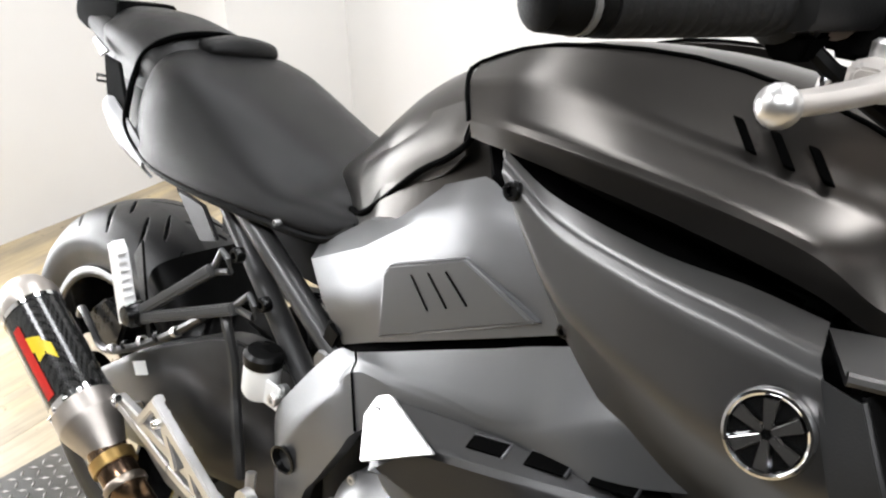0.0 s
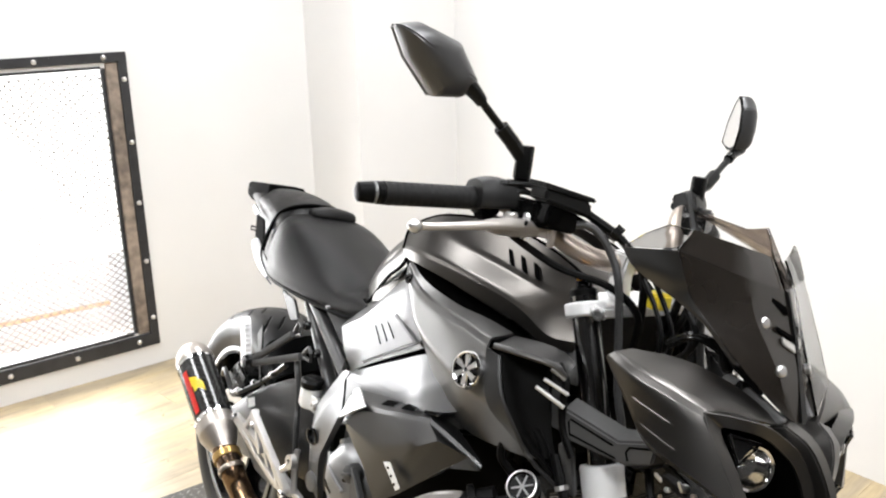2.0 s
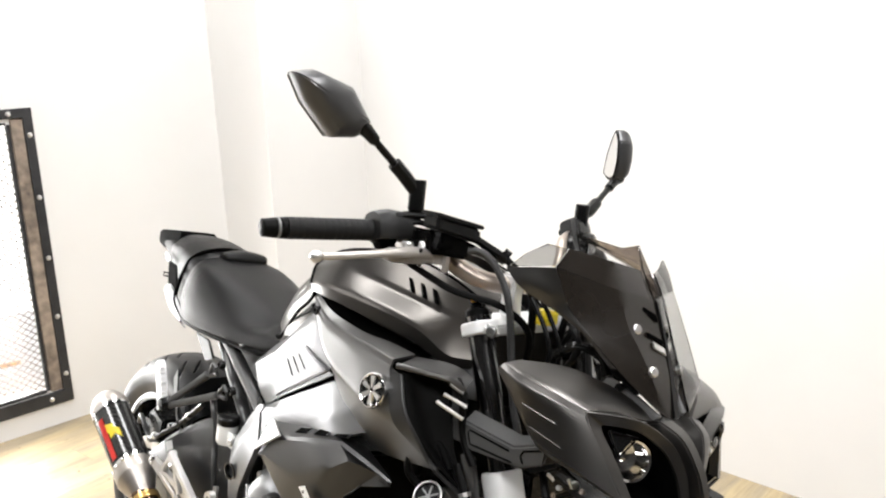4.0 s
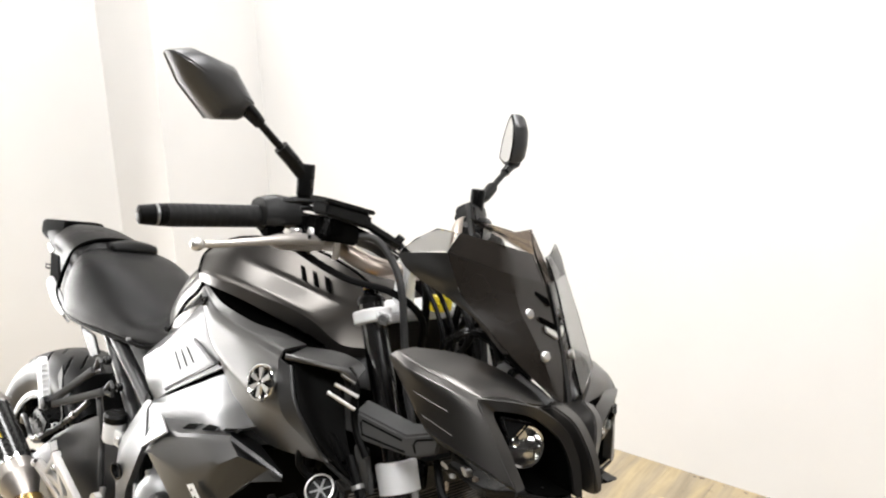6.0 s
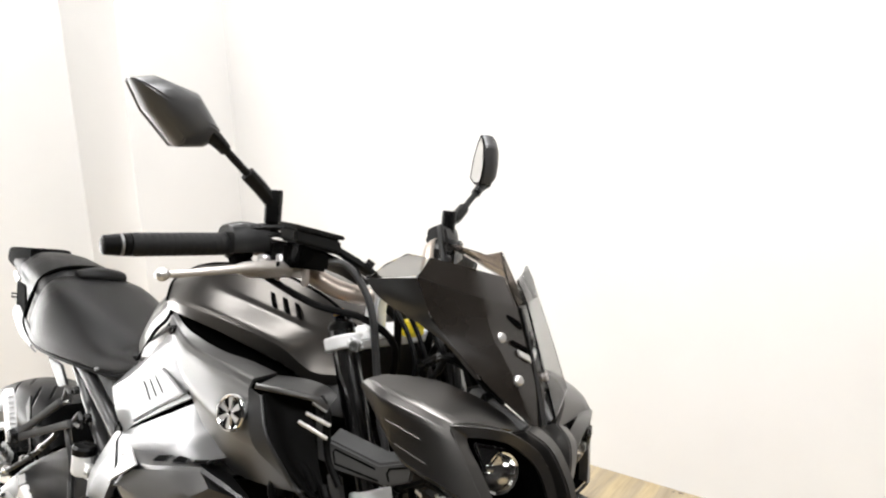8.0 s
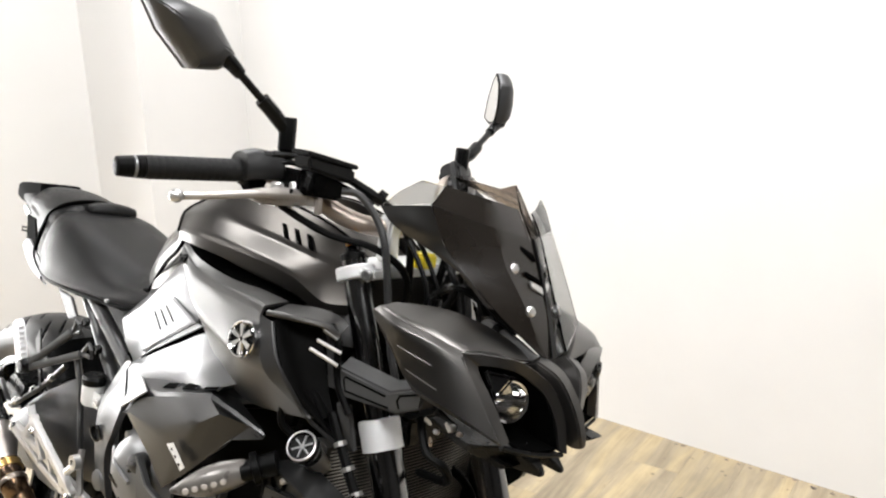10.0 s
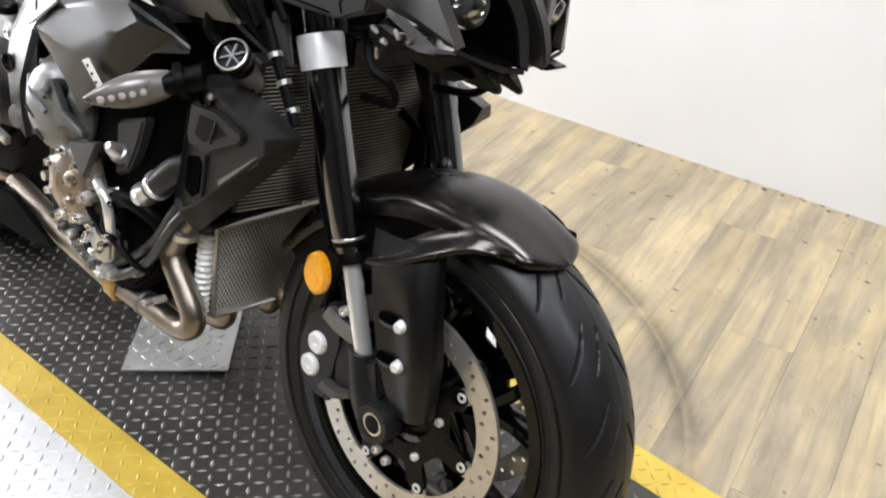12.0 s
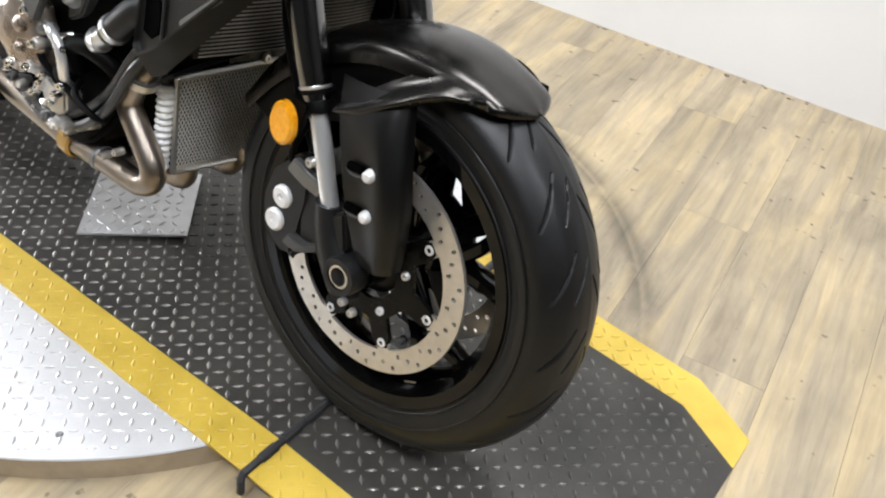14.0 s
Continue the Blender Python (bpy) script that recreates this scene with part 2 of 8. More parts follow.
def plank_material():
    """Pale worn wood: long grain along the plank's own length, blotches, and a tone of its own for each plank."""
    m = bpy.data.materials.new("worn_oak_plank")
    m.use_nodes = True
    nt = m.node_tree
    b = nt.nodes["Principled BSDF"]
    tc, info = nt.nodes.new("ShaderNodeTexCoord"), nt.nodes.new("ShaderNodeObjectInfo")
    off = nt.nodes.new("ShaderNodeVectorMath")
    off.operation = "MULTIPLY_ADD"
    comb = nt.nodes.new("ShaderNodeCombineXYZ")
    for k, f in enumerate((37.0, 91.0, 13.0)):
        mul = nt.nodes.new("ShaderNodeMath")
        mul.operation = "MULTIPLY"
        mul.inputs[1].default_value = f
        nt.links.new(info.outputs["Random"], mul.inputs[0])
        nt.links.new(mul.outputs[0], comb.inputs[k])
    off.inputs[1].default_value = (1, 1, 1)
    nt.links.new(tc.outputs["Object"], off.inputs[0])
    nt.links.new(comb.outputs[0], off.inputs[2])

    def grain(sx, sy, detail):
        mp, n = nt.nodes.new("ShaderNodeMapping"), nt.nodes.new("ShaderNodeTexNoise")
        mp.inputs["Scale"].default_value = (sx, sy, 1)
        n.inputs["Scale"].default_value, n.inputs["Detail"].default_value, n.inputs["Roughness"].default_value = 1, detail, 0.65
        n.inputs["Distortion"].default_value = 0.6
        nt.links.new(off.outputs[0], mp.inputs["Vector"])
        nt.links.new(mp.outputs[0], n.inputs["Vector"])
        return n.outputs["Fac"]

    fine, broad = grain(4, 52, 8), grain(1.5, 12, 7)
    ramp = nt.nodes.new("ShaderNodeValToRGB")
    e = ramp.color_ramp.elements
    e[0].position, e[0].color = 0.31, (0.240, 0.194, 0.130, 1)
    e[1].position, e[1].color = 0.60, (0.452, 0.356, 0.208, 1)
    mid = ramp.color_ramp.elements.new(0.46)
    mid.color = (0.340, 0.280, 0.190, 1)
    nt.links.new(broad, ramp.inputs[0])
    mix = nt.nodes.new("ShaderNodeMix")
    mix.data_type, mix.blend_type = "RGBA", "MULTIPLY"
    mix.inputs[0].default_value = 0.42
    r2 = nt.nodes.new("ShaderNodeMapRange")
    r2.inputs["From Min"].default_value, r2.inputs["From Max"].default_value, r2.inputs["To Min"].default_value, r2.inputs["To Max"].default_value = 0.33, 0.56, 0.62, 1.12
    nt.links.new(fine, r2.inputs["Value"])
    nt.links.new(ramp.outputs[0], mix.inputs[6])
    nt.links.new(r2.outputs[0], mix.inputs[7])
    hsv = nt.nodes.new("ShaderNodeHueSaturation")
    r3 = nt.nodes.new("ShaderNodeMapRange")
    r3.inputs["To Min"].default_value, r3.inputs["To Max"].default_value = 0.86, 1.08
    nt.links.new(info.outputs["Random"], r3.inputs["Value"])
    nt.links.new(r3.outputs[0], hsv.inputs["Value"])
    nt.links.new(mix.outputs[2], hsv.inputs["Color"])
    # a rubbed arc left by the turning runway, and scattered specks of dirt
    geo, dist = nt.nodes.new("ShaderNodeNewGeometry"), nt.nodes.new("ShaderNodeVectorMath")
    dist.operation = "DISTANCE"
    flat = nt.nodes.new("ShaderNodeVectorMath")
    flat.operation = "MULTIPLY"
    flat.inputs[1].default_value = (1, 1, 0)
    nt.links.new(geo.outputs["Position"], flat.inputs[0])
    nt.links.new(flat.outputs[0], dist.inputs[0])
    dist.inputs[1].default_value = (-0.564, 0.148, 0)
    band = nt.nodes.new("ShaderNodeValToRGB")
    be = band.color_ramp.elements
    be[0].position, be[0].color = 0.46, (1, 1, 1, 1)
    be[1].position, be[1].color = 0.56, (1, 1, 1, 1)
    for at, v in ((0.478, 0.80), (0.490, 0.60), (0.5, 0.44), (0.507, 0.70), (0.518, 0.50), (0.535, 0.78)):
        be_n = be.new(at)
        be_n.color = (v, v, v, 1)
    sc = nt.nodes.new("ShaderNodeMapRange")
    sc.inputs["From Min"].default_value, sc.inputs["From Max"].default_value = 0.356, 1.356
    nt.links.new(dist.outputs["Value"], sc.inputs["Value"])
    nt.links.new(sc.outputs[0], band.inputs[0])
    n5 = nt.nodes.new("ShaderNodeTexNoise")
    n5.inputs["Scale"].default_value, n5.inputs["Detail"].default_value = 9, 5
    nt.links.new(geo.outputs["Position"], n5.inputs["Vector"])
    r5 = nt.nodes.new("ShaderNodeMapRange")
    r5.inputs["From Min"].default_value, r5.inputs["From Max"].default_value = 0.27, 0.52
    nt.links.new(n5.outputs["Fac"], r5.inputs["Value"])
    rub = nt.nodes.new("ShaderNodeMix")
    rub.data_type, rub.blend_type = "RGBA", "MULTIPLY"
    nt.links.new(r5.outputs[0], rub.inputs[0])
    nt.links.new(hsv.outputs[0], rub.inputs[6])
    nt.links.new(band.outputs[0], rub.inputs[7])
    n6 = nt.nodes.new("ShaderNodeTexNoise")
    n6.inputs["Scale"].default_value, n6.inputs["Detail"].default_value = 34, 2
    nt.links.new(geo.outputs["Position"], n6.inputs["Vector"])
    r6 = nt.nodes.new("ShaderNodeMapRange")
    r6.inputs["From Min"].default_value, r6.inputs["From Max"].default_value, r6.inputs["To Min"].default_value, r6.inputs["To Max"].default_value = 0.70, 0.76, 1.0, 0.45
    nt.links.new(n6.outputs["Fac"], r6.inputs["Value"])
    chip = nt.nodes.new("ShaderNodeMix")
    chip.data_type, chip.blend_type = "RGBA", "MULTIPLY"
    chip.inputs[0].default_value = 1.0
    nt.links.new(rub.outputs[2], chip.inputs[6])
    nt.links.new(r6.outputs[0], chip.inputs[7])
    n7 = nt.nodes.new("ShaderNodeTexNoise")
    n7.inputs["Scale"].default_value, n7.inputs["Detail"].default_value, n7.inputs["Roughness"].default_value = 4.2, 6, 0.62
    nt.links.new(geo.outputs["Position"], n7.inputs["Vector"])
    r7 = nt.nodes.new("ShaderNodeMapRange")
    r7.inputs["From Min"].default_value, r7.inputs["From Max"].default_value, r7.inputs["To Min"].default_value, r7.inputs["To Max"].default_value = 0.36, 0.60, 0.85, 1.03
    nt.links.new(n7.outputs["Fac"], r7.inputs["Value"])
    worn = nt.nodes.new("ShaderNodeMix")
    worn.data_type, worn.blend_type = "RGBA", "MULTIPLY"
    worn.inputs[0].default_value = 1.0
    nt.links.new(chip.outputs[2], worn.inputs[6])
    nt.links.new(r7.outputs[0], worn.inputs[7])
    nt.links.new(worn.outputs[2], b.inputs["Base Color"])
    b.inputs["Roughness"].default_value = 0.42
    bp = nt.nodes.new("ShaderNodeBump")
    bp.inputs["Strength"].default_value, bp.inputs["Distance"].default_value = 0.15, 0.001
    nt.links.new(fine, bp.inputs["Height"])
    nt.links.new(bp.outputs[0], b.inputs["Normal"])
    return m


M_PLANK = plank_material()

# ---- mesh helpers ----


def finish(bm, name, mat, angle=35, bevel=0.0):
    bmesh.ops.recalc_face_normals(bm, faces=bm.faces)
    if bevel:
        bmesh.ops.bevel(bm, geom=[e for e in bm.edges if len(e.link_faces) == 2 and e.calc_face_angle(0) > radians(30)],
                        offset=bevel, segments=2, affect="EDGES", clamp_overlap=True)
        bmesh.ops.recalc_face_normals(bm, faces=bm.faces)
    for f in bm.faces:
        f.smooth = True
    for e in bm.edges:
        if len(e.link_faces) == 2 and e.calc_face_angle(0) > radians(angle):
            e.smooth = False
    me = bpy.data.meshes.new(name)
    bm.to_mesh(me)
    bm.free()
    me.materials.append(mat)
    return me


def part(name, bm, mat, parent=None, label="", bevel=0.0, angle=35):
    """One bmesh as one mesh object, under a thing or a part."""
    ob = new(name, finish(bm, name, mat, angle, bevel))
    if parent:
        ob.parent = parent
    return tagged(ob, label)


def both(name, make, mat, parent, label="", bevel=0.0, angle=35):
    """A part and its mirror image across the machine's middle plane."""
    out = []
    for s in (1, -1):
        bm = make()
        if s < 0:
            bmesh.ops.scale(bm, vec=(1, -1, 1), verts=bm.verts)
        out.append(part(name, bm, mat, parent, label, bevel, angle))
    return out


def spline(pts, n):
    """Catmull-Rom through the points, n steps a span."""
    p = np.array(pts, float)
    q = np.vstack([2 * p[0] - p[1], p, 2 * p[-1] - p[-2]])
    out = []
    for i in range(len(p) - 1):
        a, b, c, d = q[i:i + 4]
        for k in range(n):
            t = k / n
            out.append(0.5 * (2 * b + (c - a) * t + (2 * a - 5 * b + 4 * c - d) * t * t + (3 * b - a - 3 * c + d) * t ** 3))
    out.append(p[-1])
    return np.array(out)


def spline_ring(pts, n):
    p = np.array(pts, float)
    m, out = len(p), []
    for i in range(m):
        a, b, c, d = p[i - 1], p[i], p[(i + 1) % m], p[(i + 2) % m]
        for k in range(n):
            t = k / n
            out.append(0.5 * (2 * b + (c - a) * t + (2 * a - 5 * b + 4 * c - d) * t * t + (3 * b - a - 3 * c + d) * t ** 3))
    return np.array(out)


def straight(pts, n):
    p = np.array(pts, float)
    return np.array([p[i] + (p[i + 1] - p[i]) * k / n for i in range(len(p) - 1) for k in range(n)] + [p[-1]])


def surface(ctrl, n=5, lin_u=False, lin_v=False):
    rows = np.array([(straight if lin_v else spline)(r, n) for r in ctrl])
    return np.array([(straight if lin_u else spline)(rows[:, j], n) for j in range(rows.shape[1])]).transpose(1, 0, 2)


def sheet(ctrl, n=5, thick=0.004, lin_u=False, lin_v=False):
    """A curved panel with thickness, from a small net of control points (rows by columns)."""
    g = surface(ctrl, n, lin_u, lin_v)
    nu, nv = g.shape[:2]
    du, dv = np.gradient(g, axis=0), np.gradient(g, axis=1)
    nrm = np.cross(du, dv)
    nrm /= np.linalg.norm(nrm, axis=2, keepdims=True) + 1e-9
    back = g - nrm * thick
    bm = bmesh.new()
    a = [[bm.verts.new(g[i, j]) for j in range(nv)] for i in range(nu)]
    b = [[bm.verts.new(back[i, j]) for j in range(nv)] for i in range(nu)]
    for i in range(nu - 1):
        for j in range(nv - 1):
            bm.faces.new((a[i][j], a[i + 1][j], a[i + 1][j + 1], a[i][j + 1]))
            bm.faces.new((b[i][j], b[i][j + 1], b[i + 1][j + 1], b[i + 1][j]))
    for i in range(nu - 1):
        for j in (0, nv - 1):
            bm.faces.new((a[i][j], a[i + 1][j], b[i + 1][j], b[i][j]))
    for j in range(nv - 1):
        for i in (0, nu - 1):
            bm.faces.new((a[i][j], a[i][j + 1], b[i][j + 1], b[i][j]))
    return bm


def loft(rings, n_ring=3, n_len=4, smooth_ring=True, smooth_len=True, cap=True):
    """A closed body through rings that have the same number of points."""
    rr = np.array([(spline_ring(r, n_ring) if smooth_ring else np.array(r, float)) for r in rings])
    g = np.array([(spline if smooth_len else straight)(rr[:, j], n_len) for j in range(rr.shape[1])]).transpose(1, 0, 2)
    bm = bmesh.new()
    v = [[bm.verts.new(p) for p in ring] for ring in g]
    m = len(v[0])
    for i in range(len(v) - 1):
        for j in range(m):
            bm.faces.new((v[i][j], v[i][(j + 1) % m], v[i + 1][(j + 1) % m], v[i + 1][j]))
    if cap:
        bm.faces.new(v[0][::-1])
        bm.faces.new(v[-1])
    return bm


def tube(pts, r, seg=10, n=6, smooth=True, r1=None, cap=True):
    """A round rod or hose along a path."""
    p = spline(pts, n) if smooth and len(pts) > 2 else straight(pts, 1)
    d = np.gradient(p, axis=0)
    d /= np.linalg.norm(d, axis=1, keepdims=True)
    up = np.array((0, 0, 1.0)) if abs(d[0][2]) < 0.9 else np.array((1.0, 0, 0))
    bm, rows = bmesh.new(), []
    for i, (c, t) in enumerate(zip(p, d)):
        s = np.cross(t, up)
        s /= np.linalg.norm(s)
        up = np.cross(s, t)
        rad = r if r1 is None else r + (r1 - r) * i / (len(p) - 1)
        rows.append([bm.verts.new(c + rad * (math.cos(a) * s + math.sin(a) * up)) for a in np.linspace(0, 2 * math.pi, seg, endpoint=False)])
    for i in range(len(rows) - 1):
        for j in range(seg):
            bm.faces.new((rows[i][j], rows[i][(j + 1) % seg], rows[i + 1][(j + 1) % seg], rows[i + 1][j]))
    if cap:
        bm.faces.new(rows[0][::-1])
        bm.faces.new(rows[-1])
    return bm


def lathe(profile, at=(0, 0, 0), axis=(0, 0, 1), seg=32, closed=False):
    """A turned body: (radius, along) pairs swept round an axis through the point."""
    q = Vector(axis).normalized().to_track_quat("Z", "Y").to_matrix()
    bm, rows = bmesh.new(), []
    for r, h in profile:
        if r < 1e-6:
            rows.append([bm.verts.new(Vector(at) + q @ Vector((0, 0, h)))] * seg)
        else:
            rows.append([bm.verts.new(Vector(at) + q @ Vector((r * math.cos(a), r * math.sin(a), h))) for a in np.linspace(0, 2 * math.pi, seg, endpoint=False)])
    pairs = list(zip(rows, rows[1:])) + ([(rows[-1], rows[0])] if closed else [])
    for a, b in pairs:
        for j in range(seg):
            vs = []
            for v in (a[j], a[(j + 1) % seg], b[(j + 1) % seg], b[j]):
                if v not in vs:
                    vs.append(v)
            if len(vs) > 2:
                bm.faces.new(vs)
    return bm


def prism(outline, y0, y1, to=None):
    """A plate: an (x, z) outline between two y; to: maps each point."""
    bm = bmesh.new()
    a = [bm.verts.new((x, y0, z)) for x, z in outline]
    b = [bm.verts.new((x, y1, z)) for x, z in outline]
    m = len(a)
    bm.faces.new(a)
    bm.faces.new(b[::-1])
    for i in range(m):
        bm.faces.new((a[i], b[i], b[(i + 1) % m], a[(i + 1) % m]))
    if to:
        bm.transform(to)
    return bm


def block(cx, cy, cz, sx, sy, sz, rx=0, ry=0, rz=0):
    bm = bmesh.new()
    bmesh.ops.create_cube(bm, size=1, matrix=pose(cx, cy, cz, rx, ry, rz) @ Matrix.Diagonal((sx, sy, sz, 1)))
    return bm


def merge(*bms):
    out = bmesh.new()
    for b in bms:
        me = bpy.data.meshes.new("scratch")
        b.to_mesh(me)
        b.free()
        out.from_mesh(me)
        bpy.data.meshes.remove(me)
    return out


def plate3(pts, thick, n=None):
    """A flat plate over a 3D polygon, given thickness along its normal."""
    p = [Vector(q) for q in pts]
    nrm = Vector(n) if n else (p[1] - p[0]).cross(p[2] - p[0])
    nrm = nrm.normalized() * thick
    bm = bmesh.new()
    a = [bm.verts.new(q) for q in p]
    b = [bm.verts.new(q + nrm) for q in p]
    bm.faces.new(a)
    bm.faces.new(b[::-1])
    for i in range(len(p)):
        bm.faces.new((a[i], b[i], b[(i + 1) % len(p)], a[(i + 1) % len(p)]))
    return bm


def bolt(at, axis, r=0.006, h=0.005, hexed=True):
    """A cap screw head with a socket."""
    return lathe([(0, -0.004), (r, -0.004), (r, h * 0.7), (r * 0.85, h), (r * 0.5, h), (r * 0.5, h * 0.3), (0, h * 0.3)], at, axis, 12)

# ---- the room ----
FLOOR = -0.05


def far_y(x):
    return 1.666 + 0.075 * x


def side_x(y):
    return -2.81 - 0.085 * y


def wall_slab(name, x0, y0, x1, y1, z0, z1, thick, mat=M_WALL, label=""):
    """A wall from one end to the other, thick to the left of the way."""
    d = Vector((x1 - x0, y1 - y0, 0)).normalized()
    n = Vector((-d.y, d.x, 0)) * thick
    bm = bmesh.new()
    lo = [bm.verts.new((p[0], p[1], z0)) for p in ((x0, y0), (x1, y1), (x1 + n.x, y1 + n.y), (x0 + n.x, y0 + n.y))]
    hi = [bm.verts.new((v.co.x, v.co.y, z1)) for v in lo]
    bm.faces.new(lo[::-1])
    bm.faces.new(hi)
    for i in range(4):
        bm.faces.new((lo[i], lo[(i + 1) % 4], hi[(i + 1) % 4], hi[i]))
    ob = part(name, bm, mat)
    return tagged(ob, label or "plain white painted wall", "wall", kind="structure")


WIN_Y0, WIN_Y1, WIN_Z0, WIN_Z1 = -1.10, 0.140, 0.095, 1.118
wall_slab("wall_far", 3.6, far_y(3.6), -3.1, far_y(-3.1), FLOOR, CEIL, -0.12)
bm = bmesh.new()
foot = [bm.verts.new((x, y, FLOOR)) for x, y in ((-2.518, 0.981), (-2.562, 1.55), (-2.98, 1.55), (-2.92, 0.947))]
head = [bm.verts.new((v.co.x, v.co.y, CEIL)) for v in foot]
bm.faces.new(foot)
bm.faces.new(head)
for i in range(4):
    bm.faces.new((foot[i], foot[(i + 1) % 4], head[(i + 1) % 4], head[i]))
tagged(part("wall_column", bm, M_WALL), "plain white boxed corner column", "wall", kind="structure")
for k, (a, b, z0, z1) in enumerate(((-3.6, WIN_Y0, FLOOR, CEIL), (WIN_Y1, 1.6, FLOOR, CEIL), (WIN_Y0, WIN_Y1, FLOOR, WIN_Z0), (WIN_Y0, WIN_Y1, WIN_Z1, CEIL))):
    wall_slab("wall_window_side", side_x(a), a, side_x(b), b, z0, z1, 0.13, label="white wall round a caged window")
# unseen walls and ceiling, added dark so reflections on the machine stay black
wall_slab("wall_behind", -2.45, -3.6, 3.7, -3.6, FLOOR, CEIL, -0.12, M_DARKWALL, "unseen dark wall added to keep reflections dark")
wall_slab("wall_front_side", 3.6, -3.7, 3.6, 2.0, FLOOR, CEIL, -0.12, M_DARKWALL, "unseen dark wall added to keep reflections dark")
tagged(part("ceiling", block(0.4, -0.9, CEIL + 0.06, 7.4, 6.0, 0.12), M_CEIL), "unseen dark ceiling added to keep reflections dark", "ceiling", kind="structure")


def ceiling_light(x, y):
    ob = new("ceiling_light")
    tagged(ob, "flat white ceiling panel light in a thin frame", "ceiling light", "ceiling panel lights", "thing")
    ob.matrix_basis = pose(x, y, CEIL)
    rim = [block(sx * 0.6, 0, -0.025, 0.03, 0.63, 0.05) for sx in (1, -1)] + [block(0, sy * 0.3, -0.025, 1.17, 0.03, 0.05) for sy in (1, -1)]
    part("frame", merge(*rim), M_WHITE, ob)
    part("diffuser", block(0, 0, -0.02, 1.16, 0.56, 0.008), M_WHITE, ob)
    return ob


first_light = ceiling_light(*LAMPS[0])
for lx, ly in LAMPS[1:]:
    copy_thing(first_light, pose(lx, ly, CEIL))


def caged_window():
    """A window opening with a bolted black steel frame, wooden inner trim and an expanded metal screen."""
    win = new("window_1")
    tagged(win, "window with a bolted black steel frame and expanded metal screen", "window", kind="structure")
    win.matrix_basis = Matrix.Translation((side_x(0), 0, 0)) @ pose(0, 0, 0, 0, 0, --math.degrees(math.atan(0.085)))
    y0, y1, z0, z1, w = WIN_Y0 - 0.055, WIN_Y1 + 0.055, WIN_Z0 - 0.06, WIN_Z1 + 0.055, 0.034
    for nm, cy, cz, sy, sz in (("bottom_rail", (y0 + y1) / 2, z0 + 0.025, y1 - y0, 0.05), ("top_rail", (y0 + y1) / 2, z1 - w / 2, y1 - y0, w),
                               ("side_rail", y1 - w / 2, (z0 + z1 + 0.016) / 2, w, z1 - z0 - 2 * w - 0.016), ("side_rail", y0 + w / 2, (z0 + z1 + 0.016) / 2, w, z1 - z0 - 2 * w - 0.016)):
        rail = part(nm, block(0.006, cy, cz, 0.012, sy, sz), M_IRON, win, "black painted flat steel rail", bevel=0.0015)
        along_y, count = sy > sz, 6 if sy > sz else 5
        for k in range(count):
            f = (k + 0.35) / (count - 0.3) - 0.5
            at = (0.012, cy + (f * sy if along_y else 0), cz + (0 if along_y else f * (sz + w)))
            part("bolt", lathe([(0, 0.006), (0.005, 0.006), (0.009, 0.003), (0.0095, 0)], at, (1, 0, 0), 10), M_ALU, rail)
    # rough wooden strips between the rails and the screen, and the bent black edge of the screen
    for cy in (WIN_Y1 - 0.0005, WIN_Y0 + 0.0005):
        part("wood_strip", block(-0.006, cy, (WIN_Z0 + WIN_Z1) / 2 + 0.006, 0.024, 0.046, WIN_Z1 - WIN_Z0 + 0.026), M_WOODTRIM, win, "weathered brown wooden strip", bevel=0.003)
    a, b, c, d = WIN_Y0 + 0.030, WIN_Y1 - 0.030, WIN_Z0 - 0.003, WIN_Z1 + 0.004
    for cy, cz, sy, sz in ((b, (c + d) / 2, 0.012, d - c), (a, (c + d) / 2, 0.012, d - c), ((a + b) / 2, d, b - a - 0.012, 0.013), ((a + b) / 2, c, b - a - 0.012, 0.013)):
        part("screen_edge", block(-0.008, cy, cz, 0.02, sy, sz), M_IRON, win, "black bent edge of the screen", bevel=0.003)
    # the screen: wavy strands that touch one another, as slit and stretched steel does
    verts, faces = [], []
    px, pz, r = 0.032, 0.0135, 0.0023
    ny, nz = int((WIN_Y1 - WIN_Y0) / px * 2) + 1, int((WIN_Z1 - WIN_Z0) / pz)
    for row in range(nz):
        for col in range(ny):
            yy = WIN_Y0 + col * px / 2
            zz = WIN_Z0 + (row + 0.5) * pz + (pz / 2 if (col + row) % 2 else -pz / 2) * 0.86
            k = len(verts)
            verts += [(-0.02 + r, yy, zz), (-0.02, yy, zz + r), (-0.02 - r, yy, zz), (-0.02, yy, zz - r)]
            if col:
                faces += [(k - 4 + i, k - 4 + (i + 1) % 4, k + (i + 1) % 4, k + i) for i in range(4)]
    me = bpy.data.meshes.new("screen")
    me.from_pydata(verts, [], faces)
    me.materials.append(M_MESH)
    scr = new("screen", me)
    scr.parent = win
    tagged(scr, "rusty expanded metal screen", kind="stuff")
    return win


caged_window()
back = bpy.data.materials.new("bright_outdoors")
back.use_nodes = True
bs = back.node_tree.nodes["Principled BSDF"]
bs.inputs["Base Color"].default_value, bs.inputs["Emission Color"].default_value, bs.inputs["Emission Strength"].default_value = (0.8, 0.8, 0.8, 1), (1, 0.98, 0.95, 1), 1.9
tagged(part("backdrop", block(-4.6, -0.4, 0.9, 0.02, 6, 3.4), back), "plain bright haze of daylight", "backdrop", kind="structure")
